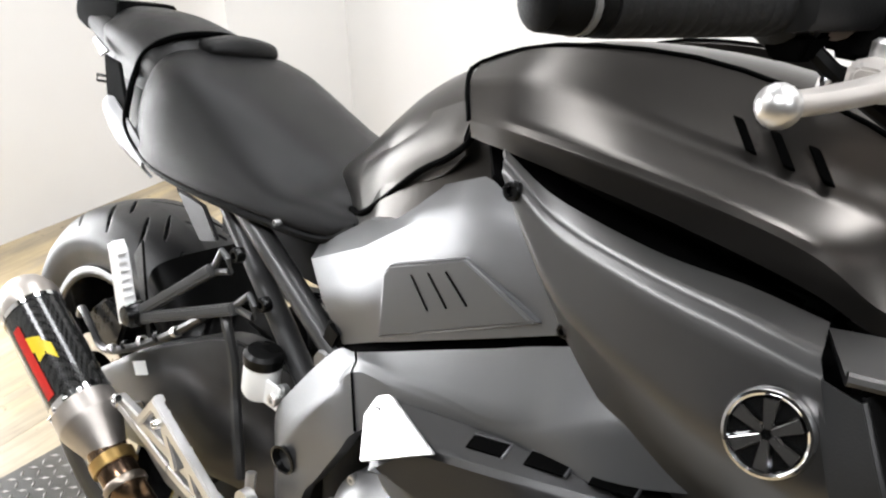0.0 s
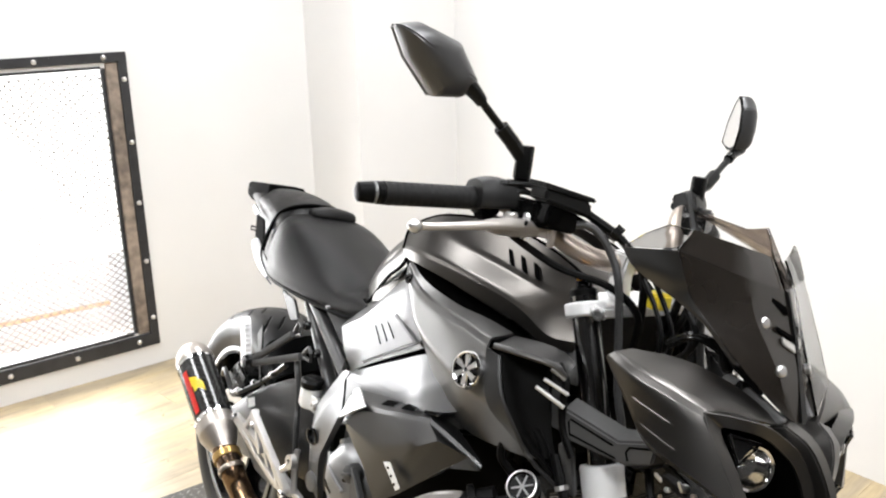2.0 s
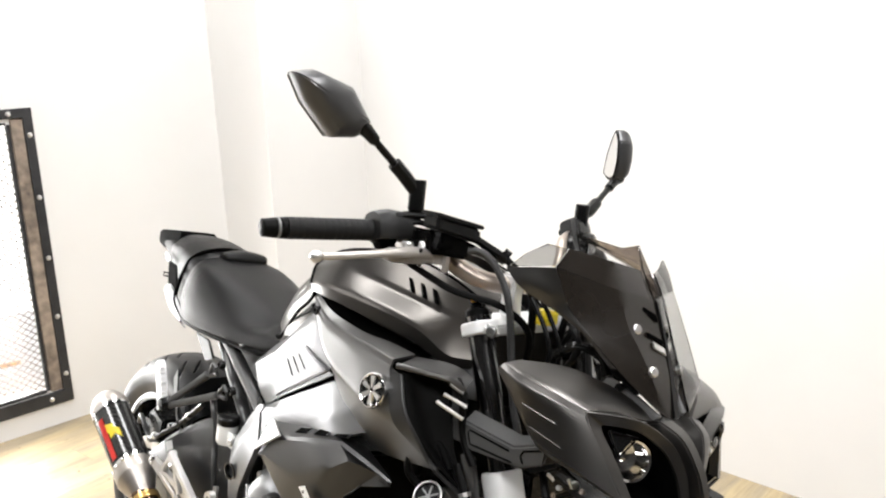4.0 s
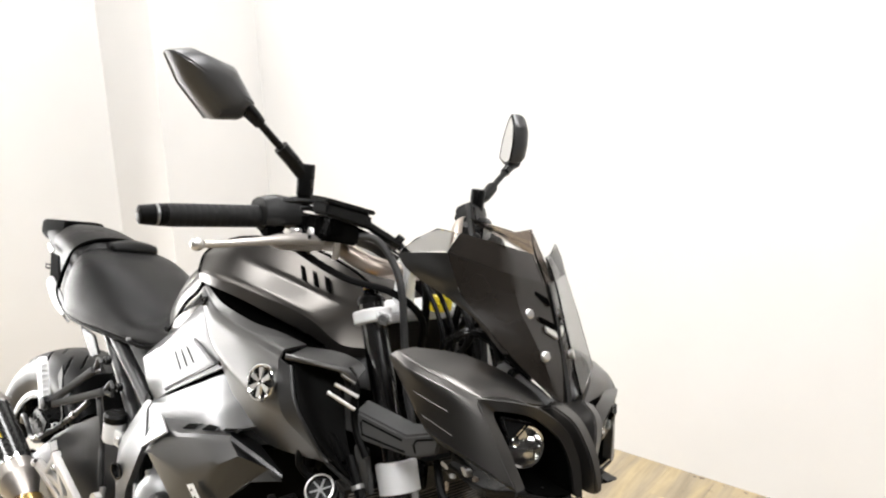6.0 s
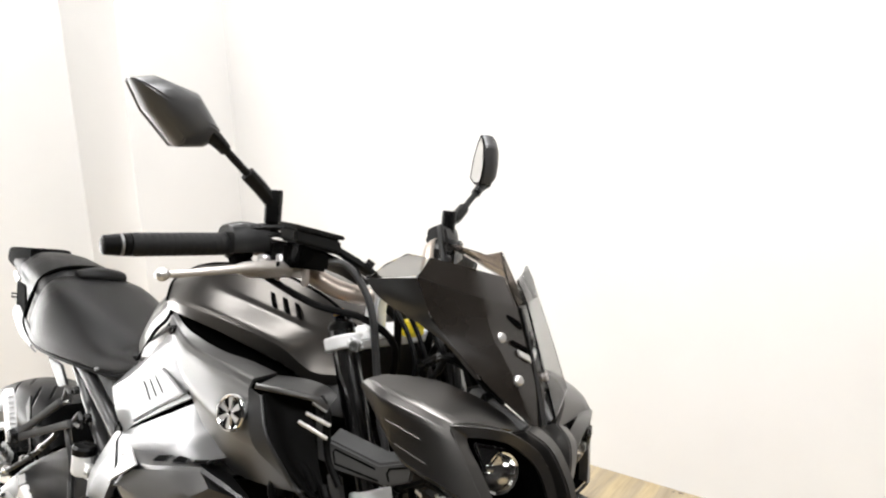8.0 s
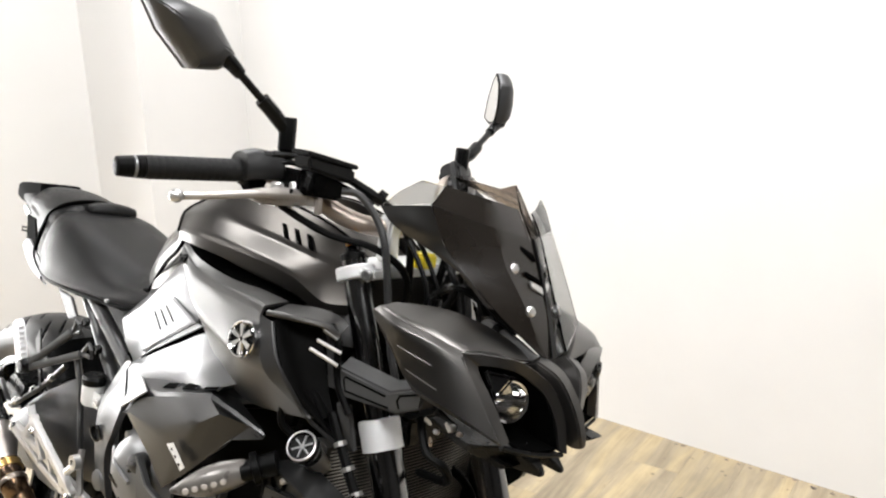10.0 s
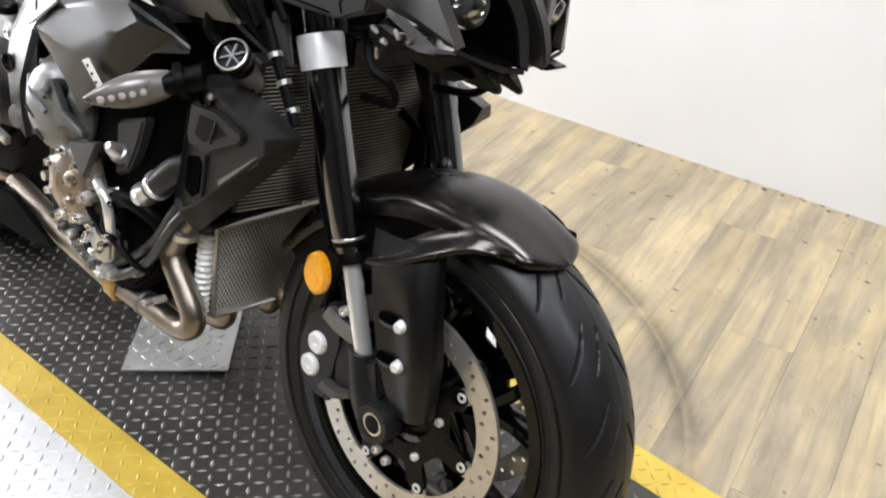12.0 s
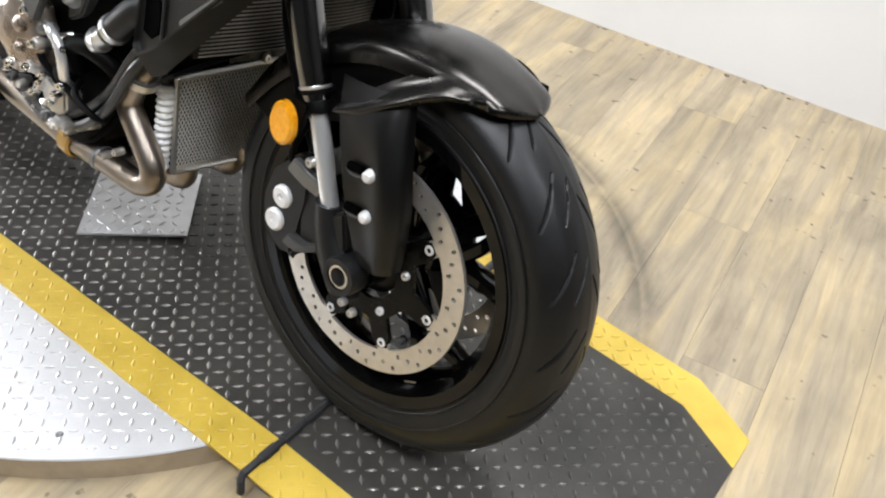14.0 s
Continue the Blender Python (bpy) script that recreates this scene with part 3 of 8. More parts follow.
M_ORANGE = material("orange_rack_paint", (0.70, 0.42, 0.22), 0.5, 0, 0.2)


def rack_post(y, x):
    ob = part("rack_post", block(x, y, 0.5, 0.05, 0.03, 1.1), M_ORANGE, bevel=0.004)
    return tagged(ob, "orange steel storage rack upright outside the window", "rack post", "rack posts")


rack_post(-0.33, -3.4)
ob = part("rack_beam", block(-3.45, -0.145, 0.03, 0.03, 0.62, 0.014), M_ORANGE, bevel=0.003)
tagged(ob, "pale orange rack rail outside the window", "rail")
tagged(part("ground", block(-4.2, -0.4, FLOOR - 0.02, 2.4, 6.5, 0.02), M_WALL), "pale ground outside the window", "ground", kind="structure")

# ---- turntable, runway and hinge ----
RUN = math.atan(0.05)
RUN_M = Matrix.Translation((-0.06, 0.128, 0)) @ Matrix.Rotation(RUN, 4, "Z")   # origin at the hinge, x along the runway
HALF = 0.335


def lugs(points, angles, z_of, long=0.0100, wide=0.0036, high=0.0019):
    """Raised lens-shaped treads of rolled plate, all in one mesh."""
    verts, faces = [], []
    for (x, y), a in zip(points, angles):
        c, s = math.cos(a), math.sin(a)
        k = len(verts)
        for u, v, h in ((-long, 0, 0), (0, -wide, 0), (long, 0, 0), (0, wide, 0), (-long * 0.45, 0, high), (long * 0.45, 0, high)):
            px, py = x + u * c - v * s, y + u * s + v * c
            verts.append((px, py, z_of(px, py) + h))
        faces += [(k, k + 1, k + 4), (k + 1, k + 5, k + 4), (k + 1, k + 2, k + 5), (k + 2, k + 3, k + 5), (k + 3, k + 4, k + 5), (k + 3, k, k + 4)]
    me = bpy.data.meshes.new("tread")
    me.from_pydata(verts, [], faces)
    return me


def lug_grid(x0, x1, y0, y1, inside, pitch=0.0228):
    pts, ang = [], []
    for i in range(int((x1 - x0) / pitch) + 1):
        for j in range(int((y1 - y0) / pitch) + 1):
            x, y = x0 + i * pitch, y0 + j * pitch
            if inside(x, y):
                pts.append((x, y))
                ang.append(radians(45 if (i + j) % 2 else -45))
    return pts, ang


def tread_on(parent, mat, inside, z_of, box, label):
    me = lugs(*lug_grid(*box, inside), z_of)
    me.materials.append(mat)
    ob = new("tread", me)
    ob.parent = parent
    return tagged(ob, label, kind="stuff")


def slab_from(outline, z_top, thick):
    bm = bmesh.new()
    top = [bm.verts.new((x, y, z_top(x, y))) for x, y in outline]
    low = [bm.verts.new((x, y, z_top(x, y) - thick)) for x, y in outline]
    bm.faces.new(top)
    bm.faces.new(low[::-1])
    for i in range(len(top)):
        bm.faces.new((top[i], low[i], low[(i + 1) % len(top)], top[(i + 1) % len(top)]))
    return bm


def turntable():
    ob = new("turntable")
    tagged(ob, "round plywood turntable topped with bright diamond plate", "turntable")
    ob.matrix_basis = pose(-0.77, 0.165, 0)
    R = 0.745
    part("base", lathe([(0, FLOOR), (R, FLOOR), (R, -0.009), (0, -0.009)], seg=160), M_DISCSIDE, ob, "pale plywood rim", angle=30)
    part("top_plate", lathe([(0, -0.009), (R, -0.009), (R + 0.002, -0.0065), (R, -0.004), (0, -0.004)], seg=160), M_ALUPLATE, ob, "bright aluminium diamond plate")
    tread_on(ob, M_PATCH, lambda x, y: x * x + y * y < (R - 0.015) ** 2 and (y < -0.28 or y > 0.25), lambda x, y: -0.004, (-R, R, -R, R), "raised bright treads")
    for a in (-28, -47, -75, -100):
        q = (0.70 * math.cos(radians(a)), 0.70 * math.sin(radians(a)), -0.004)
        part("screw", lathe([(0.006, 0), (0.005, 0.002), (0.002, 0.002), (0, 0.001)], q, (0, 0, 1), 10), M_ALUDARK, ob)
    return ob


turntable()


def runway():
    ob = new("runway")
    tagged(ob, "dark diamond plate runway with worn yellow edges and sloping ramp", "runway")
    ob.matrix_basis = RUN_M
    L0, L1, drop = -1.70, 0.55, 0.046
    band = 0.076

    def z_of(x, y):
        return 0.0 if x <= 0 else -drop * x / L1

    deck = part("deck", slab_from([(L0, -HALF + band), (-0.002, -HALF + band), (-0.002, HALF - band), (L0, HALF - band)], z_of, 0.004), M_DARKPLATE, ob, "dark scuffed diamond plate deck")
    ramp = part("ramp", slab_from([(0.002, -HALF + band), (0.45, -HALF + band), (L1, -HALF + band + 0.06), (L1, HALF - band - 0.06), (0.43, HALF - band), (0.002, HALF - band)], z_of, 0.004), M_DARKPLATE, ob, "dark diamond plate ramp sloping to the floor")
    tread_on(deck, M_WORN, lambda x, y: True, z_of, (L0 + 0.02, -0.012, -HALF + band + 0.008, HALF - band - 0.008), "raised worn treads")
    tread_on(ramp, M_WORN, lambda x, y: abs(y) < HALF - band - 0.012 - max(0, x - 0.43) * 0.6, z_of, (0.016, L1 - 0.01, -HALF + band + 0.008, HALF - band - 0.008), "raised worn treads")
    for s in (-1, 1):
        outs = [(L0, s * HALF), (-0.002, s * HALF), (-0.002, s * (HALF - band)), (L0, s * (HALF - band))]
        e = part("edge_band", slab_from(outs if s < 0 else outs[::-1], z_of, 0.004), M_YTAPE, ob, "worn yellow painted edge")
        lo, hi = sorted((s * (HALF - 0.008), s * (HALF - band + 0.008)))
        tread_on(e, M_YTAPE, lambda x, y: True, z_of, (L0 + 0.02, -0.012, lo, hi), "yellow painted treads")
        outs = [(0.002, s * HALF), (0.43, s * HALF), (L1, s * (HALF - 0.062)), (L1, s * (HALF - band - 0.06)), (0.43, s * (HALF - band)), (0.002, s * (HALF - band))]
        e = part("ramp_band", slab_from(outs if s < 0 else outs[::-1], z_of, 0.004), M_YTAPE, ob, "worn yellow painted edge")
        tread_on(e, M_YTAPE, lambda x, y: True, z_of, (0.016, 0.42, lo, hi), "yellow painted treads")
        part("side_beam", merge(block(-0.3, s * (HALF - 0.03), -0.029, 0.58, 0.02, 0.04)), M_DISCSIDE, ob, "plain wooden support")
    part("hinge_rod", tube([(0.0, HALF, -0.004), (0.0, -HALF - 0.004, 0.002), (0.002, -HALF - 0.01, -0.005), (0.002, -HALF - 0.012, -0.032)], 0.0065, 8, 1, smooth=False), M_IRON, ob, "rusty black hinge rod")
    for k in range(14):
        part("hinge_sleeve", tube([(0, -HALF + 0.03 + k * 0.048, 0.001), (0, -HALF + 0.062 + k * 0.048, 0.001)], 0.0085, 8), M_IRON, ob)
    return ob


runway()


def tread_plate():
    ob = new("diamond_plate_sheet")
    tagged(ob, "small bright aluminium diamond plate sheet lying on the runway", "metal sheet")
    ob.matrix_basis = pose(-0.67, 0.068, 0.0035, 0, 0, 44)
    sh = part("sheet", block(0, 0, 0.004, 0.20, 0.205, 0.005), M_PATCH, ob, bevel=0.001)
    tread_on(sh, M_PATCH, lambda x, y: True, lambda x, y: 0.0065, (-0.088, 0.088, -0.09, 0.09), "raised bright treads")
    for sx in (-1, 1):
        for sy in (-1, 1):
            part("screw", lathe([(0.005, 0), (0.004, 0.002), (0, 0.0022)], (sx * 0.09, sy * 0.09, 0.0065), (0, 0, 1), 10), M_ALU, ob)
    return ob


tread_plate()

# ---- the motorcycle: built upright (x ahead, y to its left), leaning on its stand ----
LEANING = 11.0
bike = new("motorcycle")
tagged(bike, "matte dark grey naked motorcycle leaning on a diamond plate runway", "motorcycle")
bike.matrix_basis = pose(0, 0, 0.001, -LEANING, 0, 0)
AX = Vector((0, 0, 0.30))
RX = Vector((-1.40, 0, 0.305))


def tyre_mesh(c, R, w, rim_r, seg=1100):
    """A tyre with slanted tread cuts sunk into its crown."""
    prof = spline([(rim_r, -0.42 * w), (rim_r + 0.010, -0.455 * w), (rim_r + (R - rim_r) * 0.35, -0.5 * w), (rim_r + (R - rim_r) * 0.62, -0.49 * w), (R - 0.012, -0.34 * w), (R - 0.003, -0.17 * w), (R, 0)], 15)
    prof = np.vstack([prof, (prof * (1, -1))[::-1][1:]])
    bm, rows = bmesh.new(), []
    ang = np.linspace(0, 2 * math.pi, seg, endpoint=False)
    for r, h in prof:
        depth = np.zeros(seg)
        u = abs(h) / (0.5 * w)
        if r > R - 0.045:
            for shift, lo, hi, slant, num in ((0.0, 0.06, 0.50, 0.42, 19), (0.5, 0.38, 0.92, 0.40, 19)):
                if lo < u < hi:
                    ph = (ang * num / (2 * math.pi) + shift + (0.25 if h > 0 else 0) + slant * num / 6.283 * u) % 1.0
                    half = 0.0046 / R * num / 6.283
                    depth = np.maximum(depth, 0.009 * np.clip((half * (1 - 0.6 * abs(2 * (u - lo) / (hi - lo) - 1) ** 2) - np.abs(ph - 0.5)) / (half * 0.45), 0, 1))
        rr = r - depth
        rows.append([bm.verts.new((c.x + q * math.cos(a), c.y + h, c.z + q * math.sin(a))) for q, a in zip(rr, ang)])
    for a, b in zip(rows, rows[1:]):
        for j in range(seg):
            bm.faces.new((a[j], a[(j + 1) % seg], b[(j + 1) % seg], b[j]))
    return bm


def disc_ring(c, y, r0, r1, t, cells=60, hole=0.0039):
    """A drilled brake disc: each cell has a round hole through it."""
    bm = bmesh.new()

    def P(r, a, yy):
        return bm.verts.new((c.x + r * math.cos(a), yy, c.z + r * math.sin(a)))

    step = 2 * math.pi / cells
    for k in range(cells):
        a0 = k * step
        rc = r0 + (r1 - r0) * (0.28, 0.52, 0.76)[k % 3]
        rim = [(r0, 0), (r0, .5), (r0, 1), ((r0 + r1) / 2, 1), (r1, 1), (r1, .5), (r1, 0), ((r0 + r1) / 2, 0)]
        faces = []
        for yy in (y - t / 2, y + t / 2):
            outer = [P(r, a0 + f * step, yy) for r, f in rim]
            inner = []
            for r, f in rim:
                d = Vector(((f - 0.5) * step * rc, r - rc))
                d = d.normalized() * hole
                inner.append(P(rc + d.y, a0 + 0.5 * step + d.x / rc, yy))
            for i in range(8):
                bm.faces.new((outer[i], outer[(i + 1) % 8], inner[(i + 1) % 8], inner[i]))
            faces.append((outer, inner))
        (oa, ia), (ob_, ib) = faces
        for i in range(8):
            bm.faces.new((ia[i], ia[(i + 1) % 8], ib[(i + 1) % 8], ib[i]))
        for i in (0, 1, 4, 5):
            bm.faces.new((oa[i], oa[(i + 1) % 8], ob_[(i + 1) % 8], ob_[i]))
    bmesh.ops.remove_doubles(bm, verts=bm.verts, dist=1e-5)
    return bm


def spokes(c, num, r0, r1, w0, w1, y0, y1, fork_at=0.55):
    """Y-shaped cast spokes."""
    out = []
    for k in range(num):
        a = 2 * math.pi * k / num + 0.35
        for s in (-1, 1):
            da = s * math.pi / num * 0.42
            p0 = Vector((math.cos(a), 0, math.sin(a))) * r0
            p1 = Vector((math.cos(a + da * 0.35), 0, math.sin(a + da * 0.35))) * (r0 + (r1 - r0) * fork_at)
            p2 = Vector((math.cos(a + da), 0, math.sin(a + da))) * r1
            rings = []
            for p, w, h in ((p0, w0, y1), (p1, (w0 + w1) / 2 * 0.75, (y0 + y1) / 2), (p2, w1, y0)):
                t = Vector((-math.sin(a + da * 0.5), 0, math.cos(a + da * 0.5)))
                rings.append([c + p + t * w * u + Vector((0, h * v, 0)) for u, v in ((-.5, -.6), (-.3, -1), (.3, -1), (.5, -.6), (.5, .6), (.3, 1), (-.3, 1), (-.5, .6))])
            out.append(loft(rings, 1, 3, smooth_ring=False))
    return merge(*out)


def front_wheel():
    hub = part("front_wheel", lathe([(0.0, -0.085), (0.026, -0.085), (0.03, -0.06), (0.045, -0.055), (0.04, -0.03), (0.032, 0), (0.04, 0.03), (0.045, 0.055), (0.03, 0.06), (0.026, 0.085), (0, 0.085)], AX, (0, 1, 0), 32), M_SATIN, bike, "gloss black cast wheel")
    rim = [(0.199, -0.058), (0.216, -0.059), (0.2175, -0.054), (0.207, -0.048), (0.201, -0.038), (0.188, -0.026), (0.186, 0), (0.188, 0.026), (0.201, 0.038), (0.207, 0.048), (0.2175, 0.054), (0.216, 0.059), (0.199, 0.058), (0.190, 0.04), (0.178, 0.024), (0.176, 0), (0.178, -0.024), (0.190, -0.04)]
    part("rim", lathe(rim, AX, (0, 1, 0), 96, closed=True), M_RIM, hub, "gloss black rim", angle=60)
    part("spokes", spokes(AX, 5, 0.035, 0.186, 0.034, 0.022, 0.014, 0.024), M_RIM, hub)
    part("tyre", tyre_mesh(AX, 0.30, 0.122, 0.212), M_RUBBER, hub, "worn black road tyre with slanted tread cuts", angle=50)
    for s in (-1, 1):
        for r in (0.2225, 0.246):
            part("sidewall_ring", lathe([(r - 0.0016, 0.0), (r - 0.0008, 0.0018), (r + 0.0008, 0.0018), (r + 0.0016, 0.0)], AX + Vector((0, s * (0.0608 if r < 0.23 else 0.0628), 0)), (0, s, 0), 96), M_RUBBER, hub)
        disc = part("brake_disc", disc_ring(AX, s * 0.066, 0.126, 0.160, 0.005, 57, 0.0036), M_STEEL, hub, "drilled steel brake disc")
        pts = []
        for k in range(7):
            a = radians(38 - 360 / 7 * k)
            pts += [(0.108, a - 0.14), (0.122, a - 0.07), (0.122, a + 0.07), (0.108, a + 0.14), (0.080, a + 0.2), (0.080, a + 360 / 7 * math.pi / 180 - 0.2)]
        outline = [(AX.x + r * math.cos(a), AX.z + r * math.sin(a)) for r, a in sorted(pts, key=lambda q: q[1])]
        bm = bmesh.new()
        inner = [(AX.x + 0.05 * math.cos(a), AX.z + 0.05 * math.sin(a)) for _, a in sorted(pts, key=lambda q: q[1])]
        rows = []
        for yy in (-0.0035, 0.0035):
            rows.append(([bm.verts.new((x, s * 0.066 + yy, z)) for x, z in outline], [bm.verts.new((x, s * 0.066 + yy, z)) for x, z in inner]))
        m = len(outline)
        for o, i_ in rows:
            for j in range(m):
                bm.faces.new((o[j], o[(j + 1) % m], i_[(j + 1) % m], i_[j]))
        for j in range(m):
            bm.faces.new((rows[0][0][j], rows[0][0][(j + 1) % m], rows[1][0][(j + 1) % m], rows[1][0][j]))
            bm.faces.new((rows[0][1][j], rows[0][1][(j + 1) % m], rows[1][1][(j + 1) % m], rows[1][1][j]))
        part("disc_carrier", bm, M_SATIN, hub, "black disc carrier")
        for k in range(7):
            a = radians(38 - 360 / 7 * k)
            part("disc_ear", lathe([(0.0, 0.0024), (0.0115, 0.0024), (0.0120, 0.0), (0.0115, -0.0024), (0.0, -0.0024)], AX + Vector((0.119 * math.cos(a), s * 0.066, 0.119 * math.sin(a))), (0, s, 0), 16), M_STEEL, hub)
            part("disc_button", lathe([(0.0, 0.003), (0.0035, 0.003), (0.0035, 0.005), (0.0065, 0.005), (0.0075, 0.003), (0.0075, -0.003), (0, -0.003)], AX + Vector((0.114 * math.cos(a), s * 0.066, 0.114 * math.sin(a))), (0, s, 0), 14), M_WHITEMETAL, hub)
        for k in range(5):
            a = radians(15 - 72 * k)
            part("carrier_bolt", bolt(AX + Vector((0.067 * math.cos(a), s * 0.070, 0.067 * math.sin(a))), (0, s, 0), 0.006), M_WHITEMETAL, hub)
    for k, a in enumerate((-62,)):
        part("wheel_weight", block(AX.x + 0.19 * math.cos(radians(a)), -0.03, AX.z + 0.187 * math.sin(radians(a)), 0.022, 0.012, 0.004, 0, 90 - a - 180, 0), M_ALU, hub)
    part("axle", lathe([(0, -0.118), (0.016, -0.118), (0.016, 0.118), (0, 0.118)], AX, (0, 1, 0), 20), M_ALUDARK, hub)
    part("axle_socket", lathe([(0.013, 0.128), (0.0165, 0.128), (0.0165, 0.1), (0.009, 0.1), (0.009, 0.122)], AX, (0, -1, 0), 6 * 4), M_CHROME, hub, "bright hollow axle end")
    return hub


front_wheel()


def rear_wheel():
    hub = part("rear_wheel", lathe([(0.0, -0.09), (0.03, -0.09), (0.05, -0.06), (0.045, 0), (0.05, 0.06), (0.03, 0.09), (0, 0.09)], RX, (0, 1, 0), 32), M_SATIN, bike, "black rear wheel")
    rim = [(0.199, -0.088), (0.216, -0.089), (0.2175, -0.083), (0.205, -0.075), (0.19, -0.05), (0.186, 0), (0.19, 0.05), (0.205, 0.075), (0.2175, 0.083), (0.216, 0.089), (0.199, 0.088), (0.178, 0.045), (0.174, 0), (0.178, -0.045)]
    r = part("rim", lathe(rim, RX, (0, 1, 0), 80, closed=True), M_GLOSSBLACK, hub, "black rim", angle=60)
    part("rim_stripe", lathe([(0.2165, -0.0895), (0.213, -0.0905), (0.206, -0.0905), (0.2045, -0.0885)], RX, (0, 1, 0), 80), M_ALUDARK, r, "grey rim edge")
    part("spokes", spokes(RX, 5, 0.04, 0.184, 0.034, 0.024, 0.016, 0.03), M_GLOSSBLACK, hub)
    part("tyre", tyre_mesh(RX, 0.311, 0.19, 0.212, 800), M_RUBBER, hub, "worn wide rear tyre", angle=50)
    part("brake_disc", disc_ring(RX, -0.10, 0.08, 0.11, 0.005, 48, 0.003), M_STEEL, hub, "drilled rear brake disc")
    return hub


rear_wheel()


def fx(z):
    """How far ahead the fork legs' middle line stands at a height."""
    return -0.015 - 0.395 * (z - 0.28)


FD = Vector((-0.395, 0, 1)).normalized()


def fork():
    for s in (-1, 1):
        y = s * 0.105

        def P(z):
            return Vector((fx(z), y, z))

        tail = "fork_leg"
        leg = part(tail, tube([P(0.49), P(0.56), P(0.72)], 0.0185, 24, r1=0.0265), M_FORK, bike, "inverted fork leg with black upper tube")
        part("upper_tube", tube([P(0.70), P(0.965)], 0.0190, 24), M_FORK, leg, "black fork tube")
        part("slider", tube([P(0.34), P(0.50)], 0.0128, 24), M_SLIDER, leg, "bright polished slider")
        part("dust_seal", lathe([(0.0128, -0.02), (0.0200, -0.018), (0.0200, -0.004), (0.0188, -0.002), (0.0188, 0.004), (0.0205, 0.006), (0.0205, 0.016), (0.0188, 0.022)], P(0.505), FD, 24), M_PLASTIC, leg, "black dust seal")
        part("seal_ring", lathe([(0.0200, 0), (0.0212, 0.002), (0.0212, 0.004), (0.0200, 0.006)], P(0.515), FD, 24), M_ALU, leg, "bright spring clip")
        part("clamp_collar", lathe([(0.024, -0.021), (0.0295, -0.02), (0.0290, -0.017), (0.0298, 0.018), (0.0285, 0.022), (0.021, 0.023)], P(0.736), FD, 28), M_WHITEMETAL, leg, "pale machined clamp collar")
        foot = part("axle_foot", loft([[P(0.378) + Vector((a * 0.0195, b * 0.0195, 0)) for a, b in ((1, 0), (.7, .7), (0, 1), (-.7, .7), (-1, 0), (-.7, -.7), (0, -1), (.7, -.7))],
                                      [P(0.345) + Vector((a * 0.024 - 0.003, b * 0.022, 0)) for a, b in ((1, 0), (.7, .7), (0, 1), (-.7, .7), (-1, 0), (-.7, -.7), (0, -1), (.7, -.7))],
                                      [P(0.31) + Vector((a * 0.031, b * 0.024, 0)) for a, b in ((1, 0), (.7, .7), (0, 1), (-.7, .7), (-1, 0), (-.7, -.7), (0, -1), (.7, -.7))],
                                      [P(0.268) + Vector((a * 0.024 + 0.005, b * 0.022, 0)) for a, b in ((1, 0), (.7, .7), (0, 1), (-.7, .7), (-1, 0), (-.7, -.7), (0, -1), (.7, -.7))]], 2, 4), M_CAST, leg, "dark cast axle clamp foot")
        part("axle_boss", lathe([(0.018, 0.0), (0.026, 0.0), (0.028, 0.006), (0.028, 0.03)], (AX.x, s * 0.13, AX.z), (0, -s, 0), 24), M_CAST, leg)
        for dx, dz in ((-0.03, -0.035), (-0.012, -0.042)):
            part("pinch_bolt", bolt((AX.x + dx + 0.045, s * 0.128, AX.z + dz + 0.005), (0, s, 0), 0.006), M_ALU, leg)
        # radial caliper behind the leg
        out = [(-0.098, 0.425), (-0.082, 0.405), (-0.080, 0.36), (-0.088, 0.31), (-0.10, 0.262), (-0.128, 0.258), (-0.168, 0.285), (-0.178, 0.33), (-0.165, 0.375), (-0.125, 0.415)]
        cal = part("brake_caliper", prism(out, s * 0.034, s * 0.112), M_CAST, leg, "black radial brake caliper", bevel=0.012)
        for cx, cz in ((-0.130, 0.352), (-0.139, 0.312)):
            part("caliper_cap", lathe([(0, 0.004), (0.004, 0.004), (0.005, 0.007), (0.013, 0.008), (0.0165, 0.005), (0.017, 0)], (cx, s * 0.111, cz), (0, s, 0), 20), M_WHITEMETAL, cal, "round bright caliper cap")
        part("caliper_lug", loft([[(-0.100, s * 0.085, 0.40), (-0.072, s * 0.085, 0.405), (-0.072, s * 0.104, 0.405), (-0.100, s * 0.104, 0.40)], [(-0.10, s * 0.085, 0.345), (-0.055, s * 0.085, 0.355), (-0.055, s * 0.110, 0.355), (-0.10, s * 0.110, 0.345)], [(-0.09, s * 0.085, 0.30), (-0.04, s * 0.085, 0.305), (-0.04, s * 0.112, 0.305), (-0.09, s * 0.112, 0.30)]], 1, 3, smooth_ring=False), M_CAST, cal, bevel=0.004)
        part("caliper_arm", loft([[Vector((x, s * y, z)) + Vector((a * 0.006, 0, b * 0.011)) + Vector((0, s * c, 0)) for a, b, c in ((1, 1, -0.008), (1, 1, 0.006), (-1, -1, 0.006), (-1, -1, -0.008))] for x, y, z in ((-0.066, 0.104, 0.386), (-0.090, 0.112, 0.396), (-0.120, 0.114, 0.408))], 1, 2, smooth_ring=False), M_ALUDARK, cal, "grey cast caliper arm", bevel=0.003)
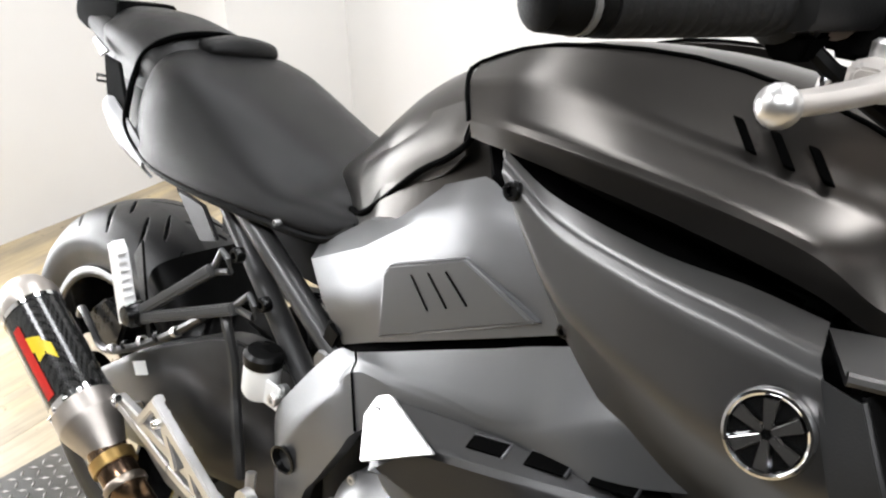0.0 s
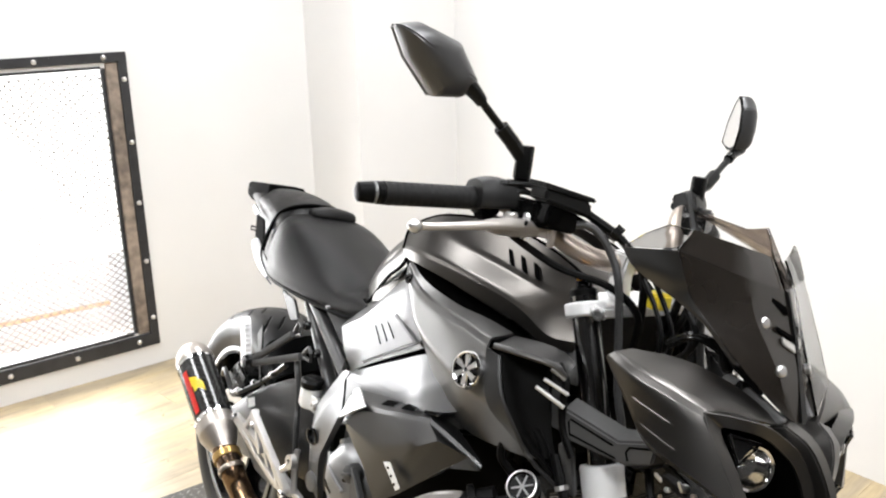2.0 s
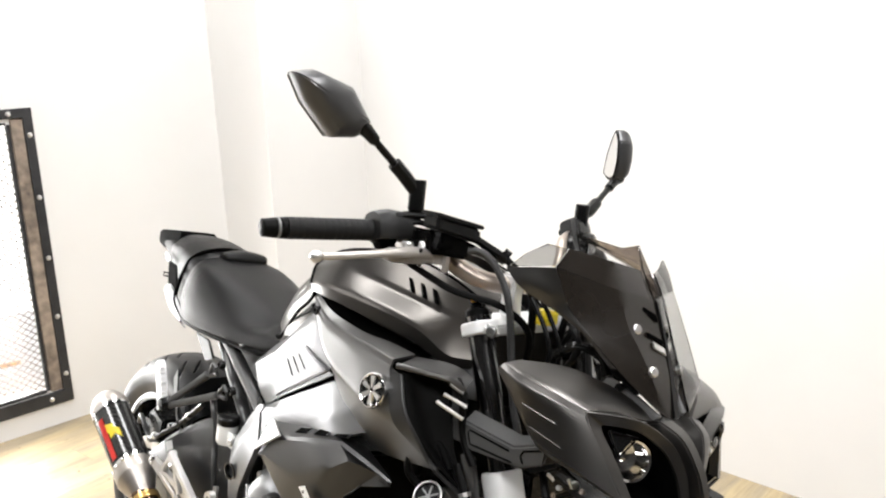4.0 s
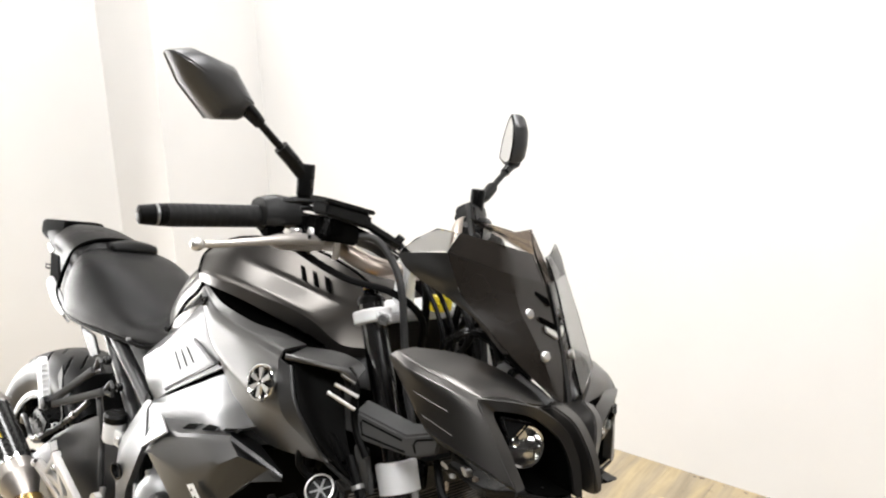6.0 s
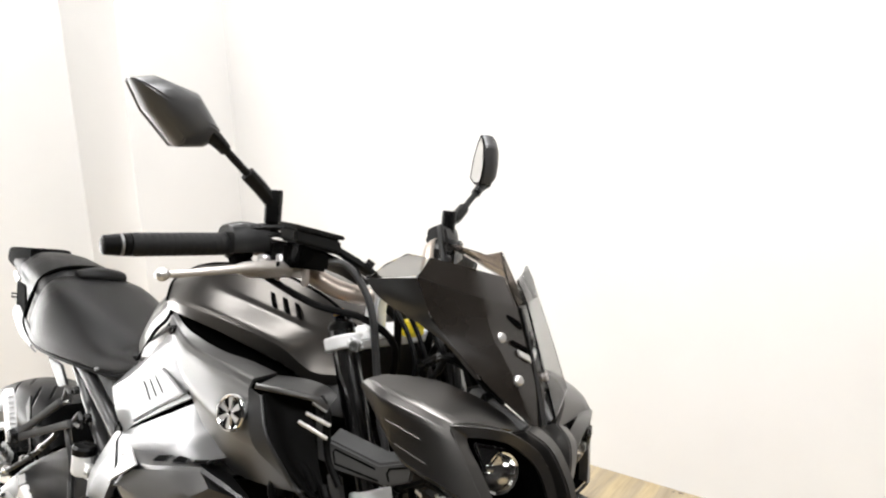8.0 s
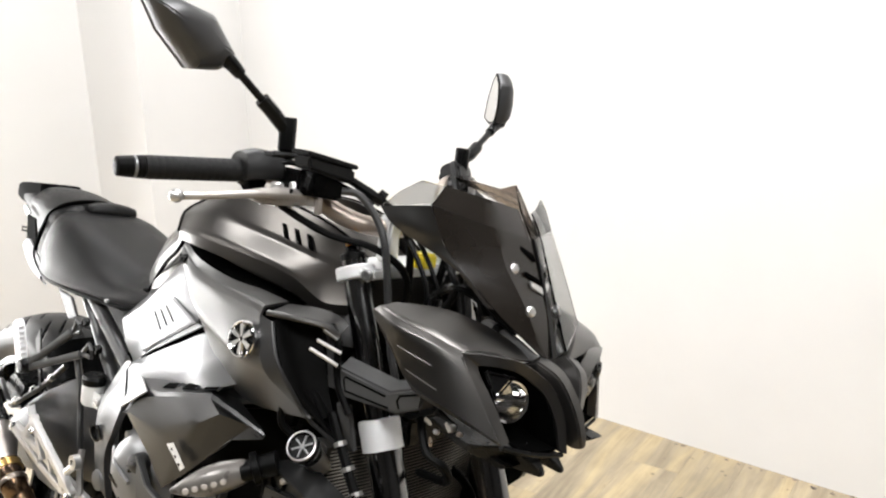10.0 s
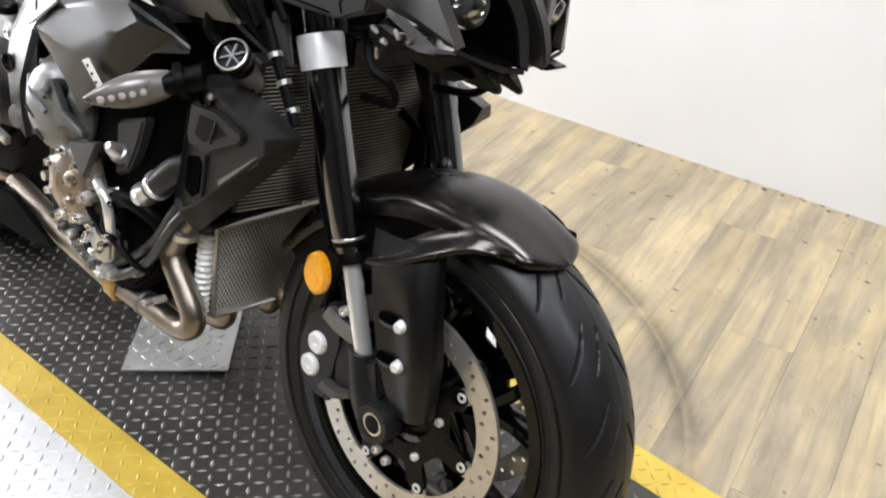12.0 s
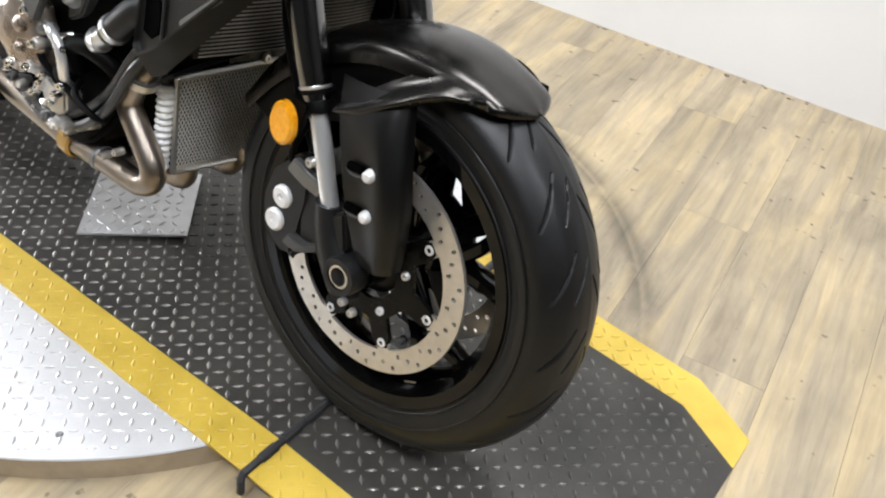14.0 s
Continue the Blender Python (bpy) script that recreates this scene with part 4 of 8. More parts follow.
        part("caliper_arm", loft([[Vector((x, s * y, z)) + Vector((a * 0.006, 0, b * 0.010)) + Vector((0, s * c, 0)) for a, b, c in ((1, 1, -0.008), (1, 1, 0.006), (-1, -1, 0.006), (-1, -1, -0.008))] for x, y, z in ((-0.045, 0.118, 0.318), (-0.078, 0.119, 0.300), (-0.110, 0.116, 0.300))], 1, 2, smooth_ring=False), M_STAY, cal, "dark cast caliper arm", bevel=0.003)
        part("caliper_web", prism([(-0.075, 0.300), (-0.046, 0.368), (-0.018, 0.384), (-0.005, 0.330)], s * 0.100, s * 0.117), M_CAST, cal, bevel=0.004)
        part("caliper_lead", tube([(-0.105, s * 0.110, 0.470), (-0.118, s * 0.114, 0.440), (-0.126, s * 0.112, 0.415), (-0.120, s * 0.104, 0.395)], 0.0045, 8), M_PLASTIC, cal, "black brake hose")
        part("caliper_bolt", bolt((-0.085, s * 0.118, 0.425), (0, s, 0), 0.007), M_ALU, cal)
        refl = part("side_reflector", lathe([(0.0, 0.010), (0.018, 0.0095), (0.022, 0.006), (0.023, 0), (0, 0)], (-0.130, s * 0.128, 0.464), (0, s, 0), 32), M_AMBER, leg, "round amber side reflector")
        bmesh_scale = Matrix.Diagonal((1, 1, 1.35, 1))
        refl.data.transform(Matrix.Translation((-0.130, 0, 0.464)) @ bmesh_scale @ Matrix.Translation((0.130, 0, -0.464)))
        part("reflector_bracket", prism([(-0.14, 0.44), (-0.11, 0.44), (-0.095, 0.50), (-0.125, 0.505)], s * 0.118, s * 0.127), M_PLASTIC, leg, bevel=0.002)
        part("brake_hose", tube([(-0.10, s * 0.10, 0.43), (-0.13, s * 0.11, 0.50), (-0.165, s * 0.112, 0.58), (-0.19, s * 0.10, 0.66), (-0.20, s * 0.075, 0.72)], 0.0055, 8), M_PLASTIC, leg, "black brake hose")
    # clamps that tie the legs together
    up = part("top_clamp", loft([[(fx(0.95) + dx, y, 0.95 + dz) for dx, dz in ((0.03, -0.008), (0.03, 0.008), (-0.035, 0.012), (-0.035, -0.010))] for y in (-0.10, -0.04, 0.04, 0.10)], 1, 3, smooth_ring=False), M_WHITEMETAL, bike, "pale machined top fork clamp", bevel=0.003)
    for s in (-1, 1):
        part("clamp_ring", lathe([(0.0195, -0.010), (0.0265, -0.009), (0.028, -0.007), (0.028, 0.007), (0.0265, 0.009), (0.0195, 0.010)], (fx(0.948), s * 0.105, 0.948), FD, 28), M_WHITEMETAL, up, "pale clamp ring")
        part("clamp_ear", block(fx(0.95) + 0.031, s * 0.113, 0.952, 0.026, 0.016, 0.015, 0, 20, s * -22), M_WHITEMETAL, up, bevel=0.005)
        part("clamp_bolt", bolt((fx(0.95) + 0.041, s * 0.121, 0.953), (0.45, s, 0.05), 0.008), M_ALUDARK, up)
        part("fork_cap", lathe([(0.0185, 0), (0.0185, 0.008), (0.015, 0.012), (0.009, 0.012), (0.009, 0.02), (0, 0.02)], (fx(0.965), s * 0.105, 0.965), FD, 24), M_SATIN, up)
        part("preload_knob", lathe([(0.008, 0), (0.008, 0.008), (0, 0.008)], (fx(0.985), s * 0.105, 0.985), FD, 12), M_AMBER if s < 0 else M_ALU, up, "orange adjuster knob" if s < 0 else "")
    part("lower_clamp", loft([[(fx(0.74) + dx, y, 0.74 + dz) for dx, dz in ((0.03, -0.02), (0.03, 0.02), (-0.03, 0.02), (-0.03, -0.02))] for y in (-0.08, 0, 0.08)], 1, 2, smooth_ring=False), M_SATIN, bike, "black lower fork clamp", bevel=0.004)


fork()


def front_fender():
    # a shell over the tyre, from behind the fork to the nose
    rows = []
    for a, r, drop in ((152, 0.305, 0.03), (135, 0.3075, 0.040), (118, 0.3085, 0.042), (103, 0.309, 0.038), (92, 0.309, 0.034), (82, 0.309, 0.032), (73, 0.309, 0.026), (68, 0.309, 0.018), (65, 0.3085, 0.012), (62.8, 0.3077, 0.007), (61.4, 0.307, 0.004), (60.8, 0.3065, 0.002)):
        c, s = math.cos(radians(a)), math.sin(radians(a))
        w = 0.079 if a > 85 else 0.079 - (85 - a) * 0.0013 - max(0, 66 - a) ** 2 * 0.0016
        row = []
        for y, q in ((-w - 0.003, -drop), (-w - 0.001, -drop * 0.62), (-w * 0.93, -drop * 0.34), (-w * 0.72, -drop * 0.13), (-w * 0.38, -drop * 0.02), (0, 0.001)):
            row.append((AX.x + (r + q) * c, y, AX.z + (r + q) * s))
        rows.append(row + [(x, -y, z) for x, y, z in row[-2::-1]])
    f = part("front_fender", sheet(rows, 5, -0.0035), M_FENDER, bike, "satin dark grey front mudguard", angle=50)

    def wing():
        # the flared side wing that runs back from the crest to the fork
        def crest(x, d):
            return AX.z + math.sqrt(0.305 ** 2 - x * x) - d
        return sheet([[(0.128, -0.052, crest(0.128, 0.001)), (0.122, -0.058, crest(0.122, 0.010)), (0.115, -0.064, 0.580), (0.113, -0.060, 0.575)],
                      [(0.086, -0.068, crest(0.086, 0.002)), (0.078, -0.077, 0.586), (0.068, -0.090, 0.573), (0.066, -0.086, 0.566)],
                      [(0.046, -0.075, crest(0.046, 0.008)), (0.036, -0.086, 0.576), (0.024, -0.109, 0.551), (0.022, -0.103, 0.540)],
                      [(0.000, -0.089, 0.567), (-0.010, -0.097, 0.551), (-0.024, -0.116, 0.523), (-0.022, -0.108, 0.511)],
                      [(-0.064, -0.102, 0.516), (-0.066, -0.106, 0.512), (-0.068, -0.113, 0.504), (-0.068, -0.106, 0.498)]], 6, 0.004)

    inner = []
    for a, drop in ((150, 0.07), (130, 0.10), (112, 0.11), (98, 0.09), (88, 0.05)):
        c, s = math.cos(radians(a)), math.sin(radians(a))
        inner.append([((0.3035 - q) * c, y, AX.z + (0.3035 - q) * s) for y, q in ((-0.073, drop), (-0.073, 0.012), (0, 0), (0.073, 0.012), (0.074, drop * 1.5))])
    part("fender_liner", sheet(inner, 4, -0.001), M_PLASTIC, f, "black inner mudguard liner", angle=50)
    both("fender_wing", wing, M_FENDER, f, "satin dark grey flared side wing", angle=50)

    def guard():
        # rear edge, hollow flank, rounded leading blade
        return sheet([[(-0.074, -0.095, 0.546), (-0.032, -0.100, 0.550), (0.008, -0.098, 0.555), (0.026, -0.090, 0.560), (0.030, -0.080, 0.560)],
                      [(-0.062, -0.106, 0.508), (-0.020, -0.116, 0.512), (0.018, -0.116, 0.517), (0.038, -0.102, 0.520), (0.041, -0.085, 0.520)],
                      [(-0.040, -0.119, 0.465), (0.000, -0.121, 0.466), (0.034, -0.126, 0.466), (0.053, -0.113, 0.467), (0.055, -0.090, 0.467)],
                      [(-0.015, -0.123, 0.402), (0.014, -0.123, 0.404), (0.048, -0.128, 0.408), (0.066, -0.115, 0.412), (0.066, -0.090, 0.412)],
                      [(0.006, -0.119, 0.350), (0.030, -0.120, 0.350), (0.052, -0.123, 0.352), (0.069, -0.113, 0.355), (0.068, -0.090, 0.355)],
                      [(0.018, -0.114, 0.325), (0.034, -0.116, 0.325), (0.052, -0.118, 0.328), (0.068, -0.109, 0.333), (0.067, -0.090, 0.333)]], 5, 0.004)

    g = both("fork_guard", guard, M_SHIELD, f, "black plastic fork guard", angle=50)
    for gg, s in zip(g, (1, -1)):
        for x, z in ((0.019, 0.457), (0.025, 0.403)):
            part("guard_bolt", lathe([(0, 0.008), (0.005, 0.008), (0.008, 0.004), (0.0085, -0.006)], (x, -s * 0.128, z), (0.2, -s, 0), 14), M_WHITEMETAL, gg)
            part("guard_slot", tube([(x - 0.036, -s * 0.1235, z - 0.002), (x - 0.012, -s * 0.1250, z + 0.001)], 0.0062, 8), M_VOIDSHADE, gg)
            part("slot_lip", tube([(x - 0.038, -s * 0.1262, z - 0.006), (x - 0.026, -s * 0.1275, z - 0.0095), (x - 0.008, -s * 0.1285, z - 0.006)], 0.0016, 6), M_STAY, gg)
    part("fender_stay", loft([[(-0.10, y, z) for y, z in ((-0.10, 0.49), (-0.10, 0.51), (0.10, 0.51), (0.10, 0.49))], [(-0.06, y, z) for y, z in ((-0.10, 0.49), (-0.10, 0.51), (0.10, 0.51), (0.10, 0.49))]], 1, 1, smooth_ring=False), M_PLASTIC, f)


front_fender()


def fuel_tank():
    def ring(x, zt, zl, hw, x_low=0.0, top=0.45):
        h = zt - zl
        pts = [(0, zt), (-hw * top, zt - h * 0.04), (-hw * 0.85, zt - h * 0.25), (-hw, zt - h * 0.6), (-hw * 0.95, zl)]
        pts += [(-y, z) for y, z in pts[:0:-1]]
        return [(x + x_low * (zt - z) / max(h, 1e-3), y, z) for y, z in pts]

    rings = [ring(-0.94, 0.822, 0.77, 0.06, 0.06), ring(-0.885, 0.862, 0.775, 0.09, 0.05), ring(-0.83, 0.912, 0.79, 0.106, 0.03), ring(-0.775, 0.955, 0.80, 0.118), ring(-0.70, 0.990, 0.82, 0.126),
             ring(-0.60, 1.016, 0.85, 0.112), ring(-0.45, 1.018, 0.87, 0.086), ring(-0.35, 0.982, 0.87, 0.070), ring(-0.29, 0.95, 0.87, 0.062)]
    t = part("fuel_tank", loft(rings, 3, 4), M_TANK, bike, "matte dark grey fuel tank", angle=50)
    # black pad strip where the tank meets the seat
    both("tank_pad", lambda: sheet([[(-0.825, -0.108, 0.803), (-0.84, -0.10, 0.835), (-0.83, -0.085, 0.875)], [(-0.775, -0.123, 0.838), (-0.785, -0.117, 0.87), (-0.775, -0.1, 0.91)], [(-0.70, -0.133, 0.88), (-0.71, -0.13, 0.908), (-0.70, -0.118, 0.945)], [(-0.674, -0.136, 0.905), (-0.68, -0.134, 0.92), (-0.675, -0.125, 0.95)]], 5, 0.003), M_TANK, t, "dark lower tank flank")
    both("tank_seam", lambda: tube([(-0.662, -0.143, 0.940), (-0.664, -0.146, 0.920), (-0.690, -0.141, 0.898), (-0.731, -0.135, 0.872), (-0.815, -0.114, 0.807), (-0.845, -0.106, 0.800)], 0.0032, 8), M_VOIDSHADE, t, "black seam beside the tank")
    return t


tank = fuel_tank()
for o in (tank, *tank.children_recursive):
    o.data.transform(Matrix(((1, 0, 0, 0), (0, 1, 0, 0), (0, -0.04, 1, 0), (0, 0, 0, 1))))


def tank_cover():
    # top edge, vent panel, crease, lip, tuck under
    net = [[(-0.690, -0.112, 0.985), (-0.680, -0.138, 0.972), (-0.658, -0.158, 0.952), (-0.654, -0.161, 0.947), (-0.650, -0.160, 0.934), (-0.640, -0.140, 0.932)],
           [(-0.62, -0.104, 1.012), (-0.602, -0.134, 0.986), (-0.588, -0.166, 0.957), (-0.584, -0.170, 0.951), (-0.582, -0.170, 0.934), (-0.58, -0.145, 0.930)],
           [(-0.51, -0.083, 1.022), (-0.487, -0.112, 0.968), (-0.473, -0.156, 0.949), (-0.469, -0.160, 0.943), (-0.467, -0.160, 0.922), (-0.47, -0.135, 0.916)],
           [(-0.41, -0.072, 1.008), (-0.395, -0.098, 0.955), (-0.381, -0.138, 0.932), (-0.377, -0.142, 0.926), (-0.374, -0.140, 0.902), (-0.38, -0.118, 0.896)],
           [(-0.345, -0.062, 0.985), (-0.328, -0.080, 0.948), (-0.330, -0.119, 0.904), (-0.327, -0.122, 0.898), (-0.327, -0.118, 0.880), (-0.330, -0.105, 0.876)],
           [(-0.305, -0.060, 0.962), (-0.292, -0.080, 0.932), (-0.294, -0.100, 0.902), (-0.291, -0.102, 0.897), (-0.292, -0.099, 0.882), (-0.296, -0.09, 0.878)]]

    cs = both("tank_cover", lambda: sheet(net, 6, -0.004, lin_v=True), M_TANK, bike, "matte dark grey tank side cover", angle=40)
    for c, s in zip(cs, (1, -1)):
        for k in range(3):
            # three slanting slots on the flat vent panel: black plates painted with their shade
            p0, p1 = Vector((-0.463 + 0.0275 * k, -0.094 + 0.0025 * k, 0.9885 - 0.004 * k)), Vector((-0.444 + 0.0275 * k, -0.103 + 0.0025 * k, 0.969 - 0.004 * k))
            d = Vector((0.0042, 0.0004, -0.0006))
            n = (p1 - p0).cross(d).normalized()
            n = n if n.y < 0 else -n
            q = [p0 - d, p0 + d, p1 + d, p1 - d]
            q = [Vector((v.x + n.x * 0.003, (v.y + n.y * 0.003) * s, v.z + n.z * 0.003)) for v in q]
            part("vent_slot", plate3(q, 0.006, (-n.x, -n.y * s, -n.z)), M_VOIDSHADE, c, "narrow black vent slot", bevel=0.0008)
        part("cover_seam", tube([(x, y * s, z) for x, y, z in [p for p in reversed(net[0][:4])] + [r[0] for r in net[1:]]], 0.0022, 6, 3), M_VOIDSHADE, c, "black gap round the cover")
        # black sheet that paints the shade between tank cover and scoop
        part("slot_gap", sheet([[(-0.66, -s * 0.125, 0.925), (-0.60, -s * 0.190, 0.918)], [(-0.55, -s * 0.125, 0.908), (-0.52, -s * 0.195, 0.890)], [(-0.45, -s * 0.115, 0.892), (-0.42, -s * 0.200, 0.878)], [(-0.35, -s * 0.095, 0.868), (-0.33, -s * 0.20, 0.870)]], 5, 0.004), M_VOIDSHADE, c, "black sheet for the shade in the channel")


tank_cover()


def emblem(parent, s):
    """A round chrome badge: a broad ring and crossing bars on a dark ground."""
    at, ax = Vector((-0.338, -s * 0.2445, 0.852)), Vector((0.10, -s, 0.20))
    e = part("badge", lathe([(0, 0.0), (0.026, 0.0), (0.026, -0.006)], at, ax, 32), M_GLOSSBLACK, parent, "round chrome badge")
    q = ax.normalized().to_track_quat("Z", "Y").to_matrix().to_4x4()
    part("badge_ring", lathe([(0.0212, 0.0012), (0.0220, 0.0036), (0.0234, 0.0046), (0.0250, 0.0042), (0.0264, 0.001), (0.0262, -0.005)], at, ax, 40), M_CHROME, e, "chrome ring")
    for k in range(6):
        b = loft([[(-0.0030, 0.003, 0.001), (0.0030, 0.003, 0.001), (0.0020, 0.003, 0.0042), (-0.0020, 0.003, 0.0042)], [(-0.0058, 0.0205, 0.001), (0.0058, 0.0205, 0.001), (0.0042, 0.0205, 0.0050), (-0.0042, 0.0205, 0.0050)]], 1, 2, smooth_ring=False)
        b.transform(Matrix.Translation(at) @ q @ Matrix.Rotation(radians(60 * k + 8), 4, "Z"))
        part("badge_bar", b, M_CHROME, e, "chrome bar", bevel=0.0005)


def air_scoop():
    def make():
        # channel edge, shoulder (two close lines), flank, lower edge
        return sheet([[(-0.602, -0.178, 0.936), (-0.593, -0.186, 0.932), (-0.588, -0.190, 0.926), (-0.565, -0.196, 0.903), (-0.553, -0.190, 0.885)],
                      [(-0.545, -0.183, 0.916), (-0.528, -0.198, 0.906), (-0.523, -0.203, 0.899), (-0.508, -0.212, 0.860), (-0.505, -0.195, 0.828)],
                      [(-0.461, -0.183, 0.903), (-0.447, -0.209, 0.899), (-0.442, -0.216, 0.891), (-0.42, -0.227, 0.838), (-0.445, -0.200, 0.782)],
                      [(-0.395, -0.176, 0.900), (-0.385, -0.214, 0.897), (-0.379, -0.222, 0.889), (-0.348, -0.239, 0.832), (-0.365, -0.205, 0.752)],
                      [(-0.345, -0.168, 0.893), (-0.330, -0.218, 0.894), (-0.322, -0.228, 0.886), (-0.295, -0.238, 0.825), (-0.235, -0.200, 0.765)]], 6, 0.004, lin_v=True)

    sc = both("air_scoop", make, M_GREY, bike, "matte dark grey air intake panel", angle=55)
    for c, s in zip(sc, (1, -1)):
        emblem(c, s)
        # the bevelled front edge, its rounded rim, the upper lip and the dark grille inside the mouth
        outer = [(-0.327, -s * 0.2280, 0.888), (-0.297, -s * 0.2385, 0.826), (-0.268, -s * 0.2215, 0.795), (-0.236, -s * 0.1990, 0.764)]
        inner = [(-0.301, -s * 0.2265, 0.8830), (-0.2745, -s * 0.2345, 0.838), (-0.252, -s * 0.2215, 0.7975), (-0.242, -s * 0.199, 0.761), (-0.211, -s * 0.170, 0.728)]
        # forward-facing bevel of the grey panel, its shade put into a darker material
        part("intake_edge", sheet([outer, inner[:3] + [(-0.236, -s * 0.196, 0.762)]], 5, 0.003, lin_u=True), M_EDGE, c, "matte bevelled intake edge with its shade put into a darker colour")
        part("intake_rim", tube(inner, 0.0030, 8, 5), M_EDGE, c, "rounded intake rim")
        roof = [(-0.312, -s * 0.2270, 0.893), (-0.270, -s * 0.2070, 0.892), (-0.240, -s * 0.1870, 0.888), (-0.227, -s * 0.1720, 0.875)]
        part("intake_roof", sheet([[(-0.345, -s * 0.166, 0.893), (-0.300, -s * 0.150, 0.896), (-0.268, -s * 0.140, 0.892), (-0.250, -s * 0.135, 0.882)], roof], 5, 0.004, lin_u=True), M_GREY, c, "matte grey intake roof")
        part("roof_lip", tube(roof, 0.0042, 8, 5), M_GREY, c, "matte grey upper lip")
        part("lip_end", tube([(-0.240, -s * 0.187, 0.883), (-0.227, -s * 0.173, 0.872)], 0.0034, 8), M_ALUDARK, c, "pale lip end")
        part("intake_grille", sheet([[(-0.303, -s * 0.2230, 0.884), (-0.276, -s * 0.2310, 0.836), (-0.255, -s * 0.2190, 0.797), (-0.213, -s * 0.1690, 0.730)],
                                     [(-0.300, -s * 0.1930, 0.880), (-0.280, -s * 0.1950, 0.830), (-0.258, -s * 0.1850, 0.780), (-0.225, -s * 0.1650, 0.735)],
                                     [(-0.272, -s * 0.1640, 0.872), (-0.258, -s * 0.1640, 0.830), (-0.245, -s * 0.1630, 0.789), (-0.214, -s * 0.1620, 0.728)]], 5, 0.004), M_GRILLE, c, "black mesh inside the intake")
        part("intake_cheek", plate3([(-0.262, -s * 0.165, 0.872), (-0.230, -s * 0.165, 0.852), (-0.222, -s * 0.165, 0.799), (-0.247, -s * 0.165, 0.799)], 0.004, (0, s, 0)), M_STAY, c, "dark grey inner cheek of the intake", bevel=0.001)
        for p, q in (((-0.241, -s * 0.1965, 0.8695), (-0.218, -s * 0.1730, 0.8545)), ((-0.247, -s * 0.2030, 0.8575), (-0.214, -s * 0.1810, 0.8395))):
            part("intake_blade", tube([p, q], 0.0026, 8), M_ALU, c, "bright edge of an intake blade")
        part("intake_hose", tube([(-0.248, -s * 0.168, 0.885), (-0.230, -s * 0.169, 0.866), (-0.229, -s * 0.169, 0.840), (-0.221, -s * 0.168, 0.806), (-0.199, -s * 0.166, 0.775)], 0.0058, 8), M_PLASTIC, c, "black rubber edge of the intake")
        part("panel_screw", bolt((-0.572, -s * 0.197, 0.917), (0, -s, 0.1), 0.008), M_SATIN, c)
        part("panel_screw", bolt((-0.507, -s * 0.198, 0.832), (0, -s, -0.1), 0.006), M_SATIN, c)


air_scoop()


def side_cover():
    def make():
        # rear flap, its fold, then the broad flank under the tank
        return sheet([[(-0.874, -0.116, 0.754), (-0.868, -0.131, 0.744), (-0.835, -0.140, 0.712), (-0.797, -0.142, 0.679)],
                      [(-0.80, -0.112, 0.808), (-0.780, -0.142, 0.789), (-0.756, -0.160, 0.752), (-0.738, -0.160, 0.712)],
                      [(-0.71, -0.125, 0.868), (-0.699, -0.150, 0.846), (-0.700, -0.166, 0.790), (-0.692, -0.170, 0.735)],
                      [(-0.64, -0.143, 0.900), (-0.628, -0.162, 0.878), (-0.618, -0.176, 0.842), (-0.588, -0.181, 0.786)],
                      [(-0.565, -0.160, 0.896), (-0.55, -0.172, 0.882), (-0.525, -0.183, 0.850), (-0.502, -0.188, 0.828)]], 3, 0.004, lin_u=True, lin_v=True)

    cs = both("side_cover", make, M_SIDE, bike, "satin silver-grey frame side cover", angle=22)
    for c, s in zip(cs, (1, -1)):
        top = [(-0.722, -s * 0.171, 0.724), (-0.727, -s * 0.168, 0.790), (-0.718, -s * 0.169, 0.801), (-0.620, -s * 0.180, 0.845), (-0.533, -s * 0.192, 0.824)]
        q = [Vector(p) for p in top]
        mid = sum(q, Vector()) / 5
        nrm = (q[3] - q[0]).cross(q[4] - q[1])
        rings = [[p + Vector((0, s * 0.035, 0)) for p in q], q, [mid + (p - mid) * 0.95 + Vector((0, -s * 0.003, 0.0)) for p in q]]
        # darker paint than the cover's: the box's shading put into its colour
        b = part("raised_box", loft(rings, 1, 1, smooth_ring=False, smooth_len=False), M_SPAR, c, "raised grey cover with three grooves", bevel=0.003)
        for k in range(3):
            p0, p1 = [Vector((gx, mid.y - (nrm.x * (gx - mid.x) + nrm.z * (gz - mid.z)) / nrm.y - s * 0.0033, gz)) for gx, gz in ((-0.6890 + 0.0215 * k, 0.8080 + 0.0095 * k), (-0.6570 + 0.0230 * k, 0.7820 + 0.0120 * k))]
            part("groove", tube([p0.lerp(p1, 0.14), p1], 0.0010, 6), M_VOIDSHADE, b)
        # black sheet that paints the shade under the cover's lower edge
        part("shadow_gap", sheet([[(-0.800, -s * 0.128, 0.692), (-0.795, -s * 0.150, 0.655)], [(-0.741, -s * 0.146, 0.718), (-0.735, -s * 0.164, 0.686)], [(-0.62, -s * 0.164, 0.775), (-0.612, -s * 0.174, 0.742)], [(-0.50, -s * 0.172, 0.832), (-0.492, -s * 0.180, 0.800)]], 4, 0.004), M_VOIDSHADE, c, "black sheet for the shaded gap below the cover")
        part("cover_lug", block(-0.812, -s * 0.14, 0.683, 0.026, 0.022, 0.03, 0, 25, 0), M_PLASTIC, c, bevel=0.005)


side_cover()


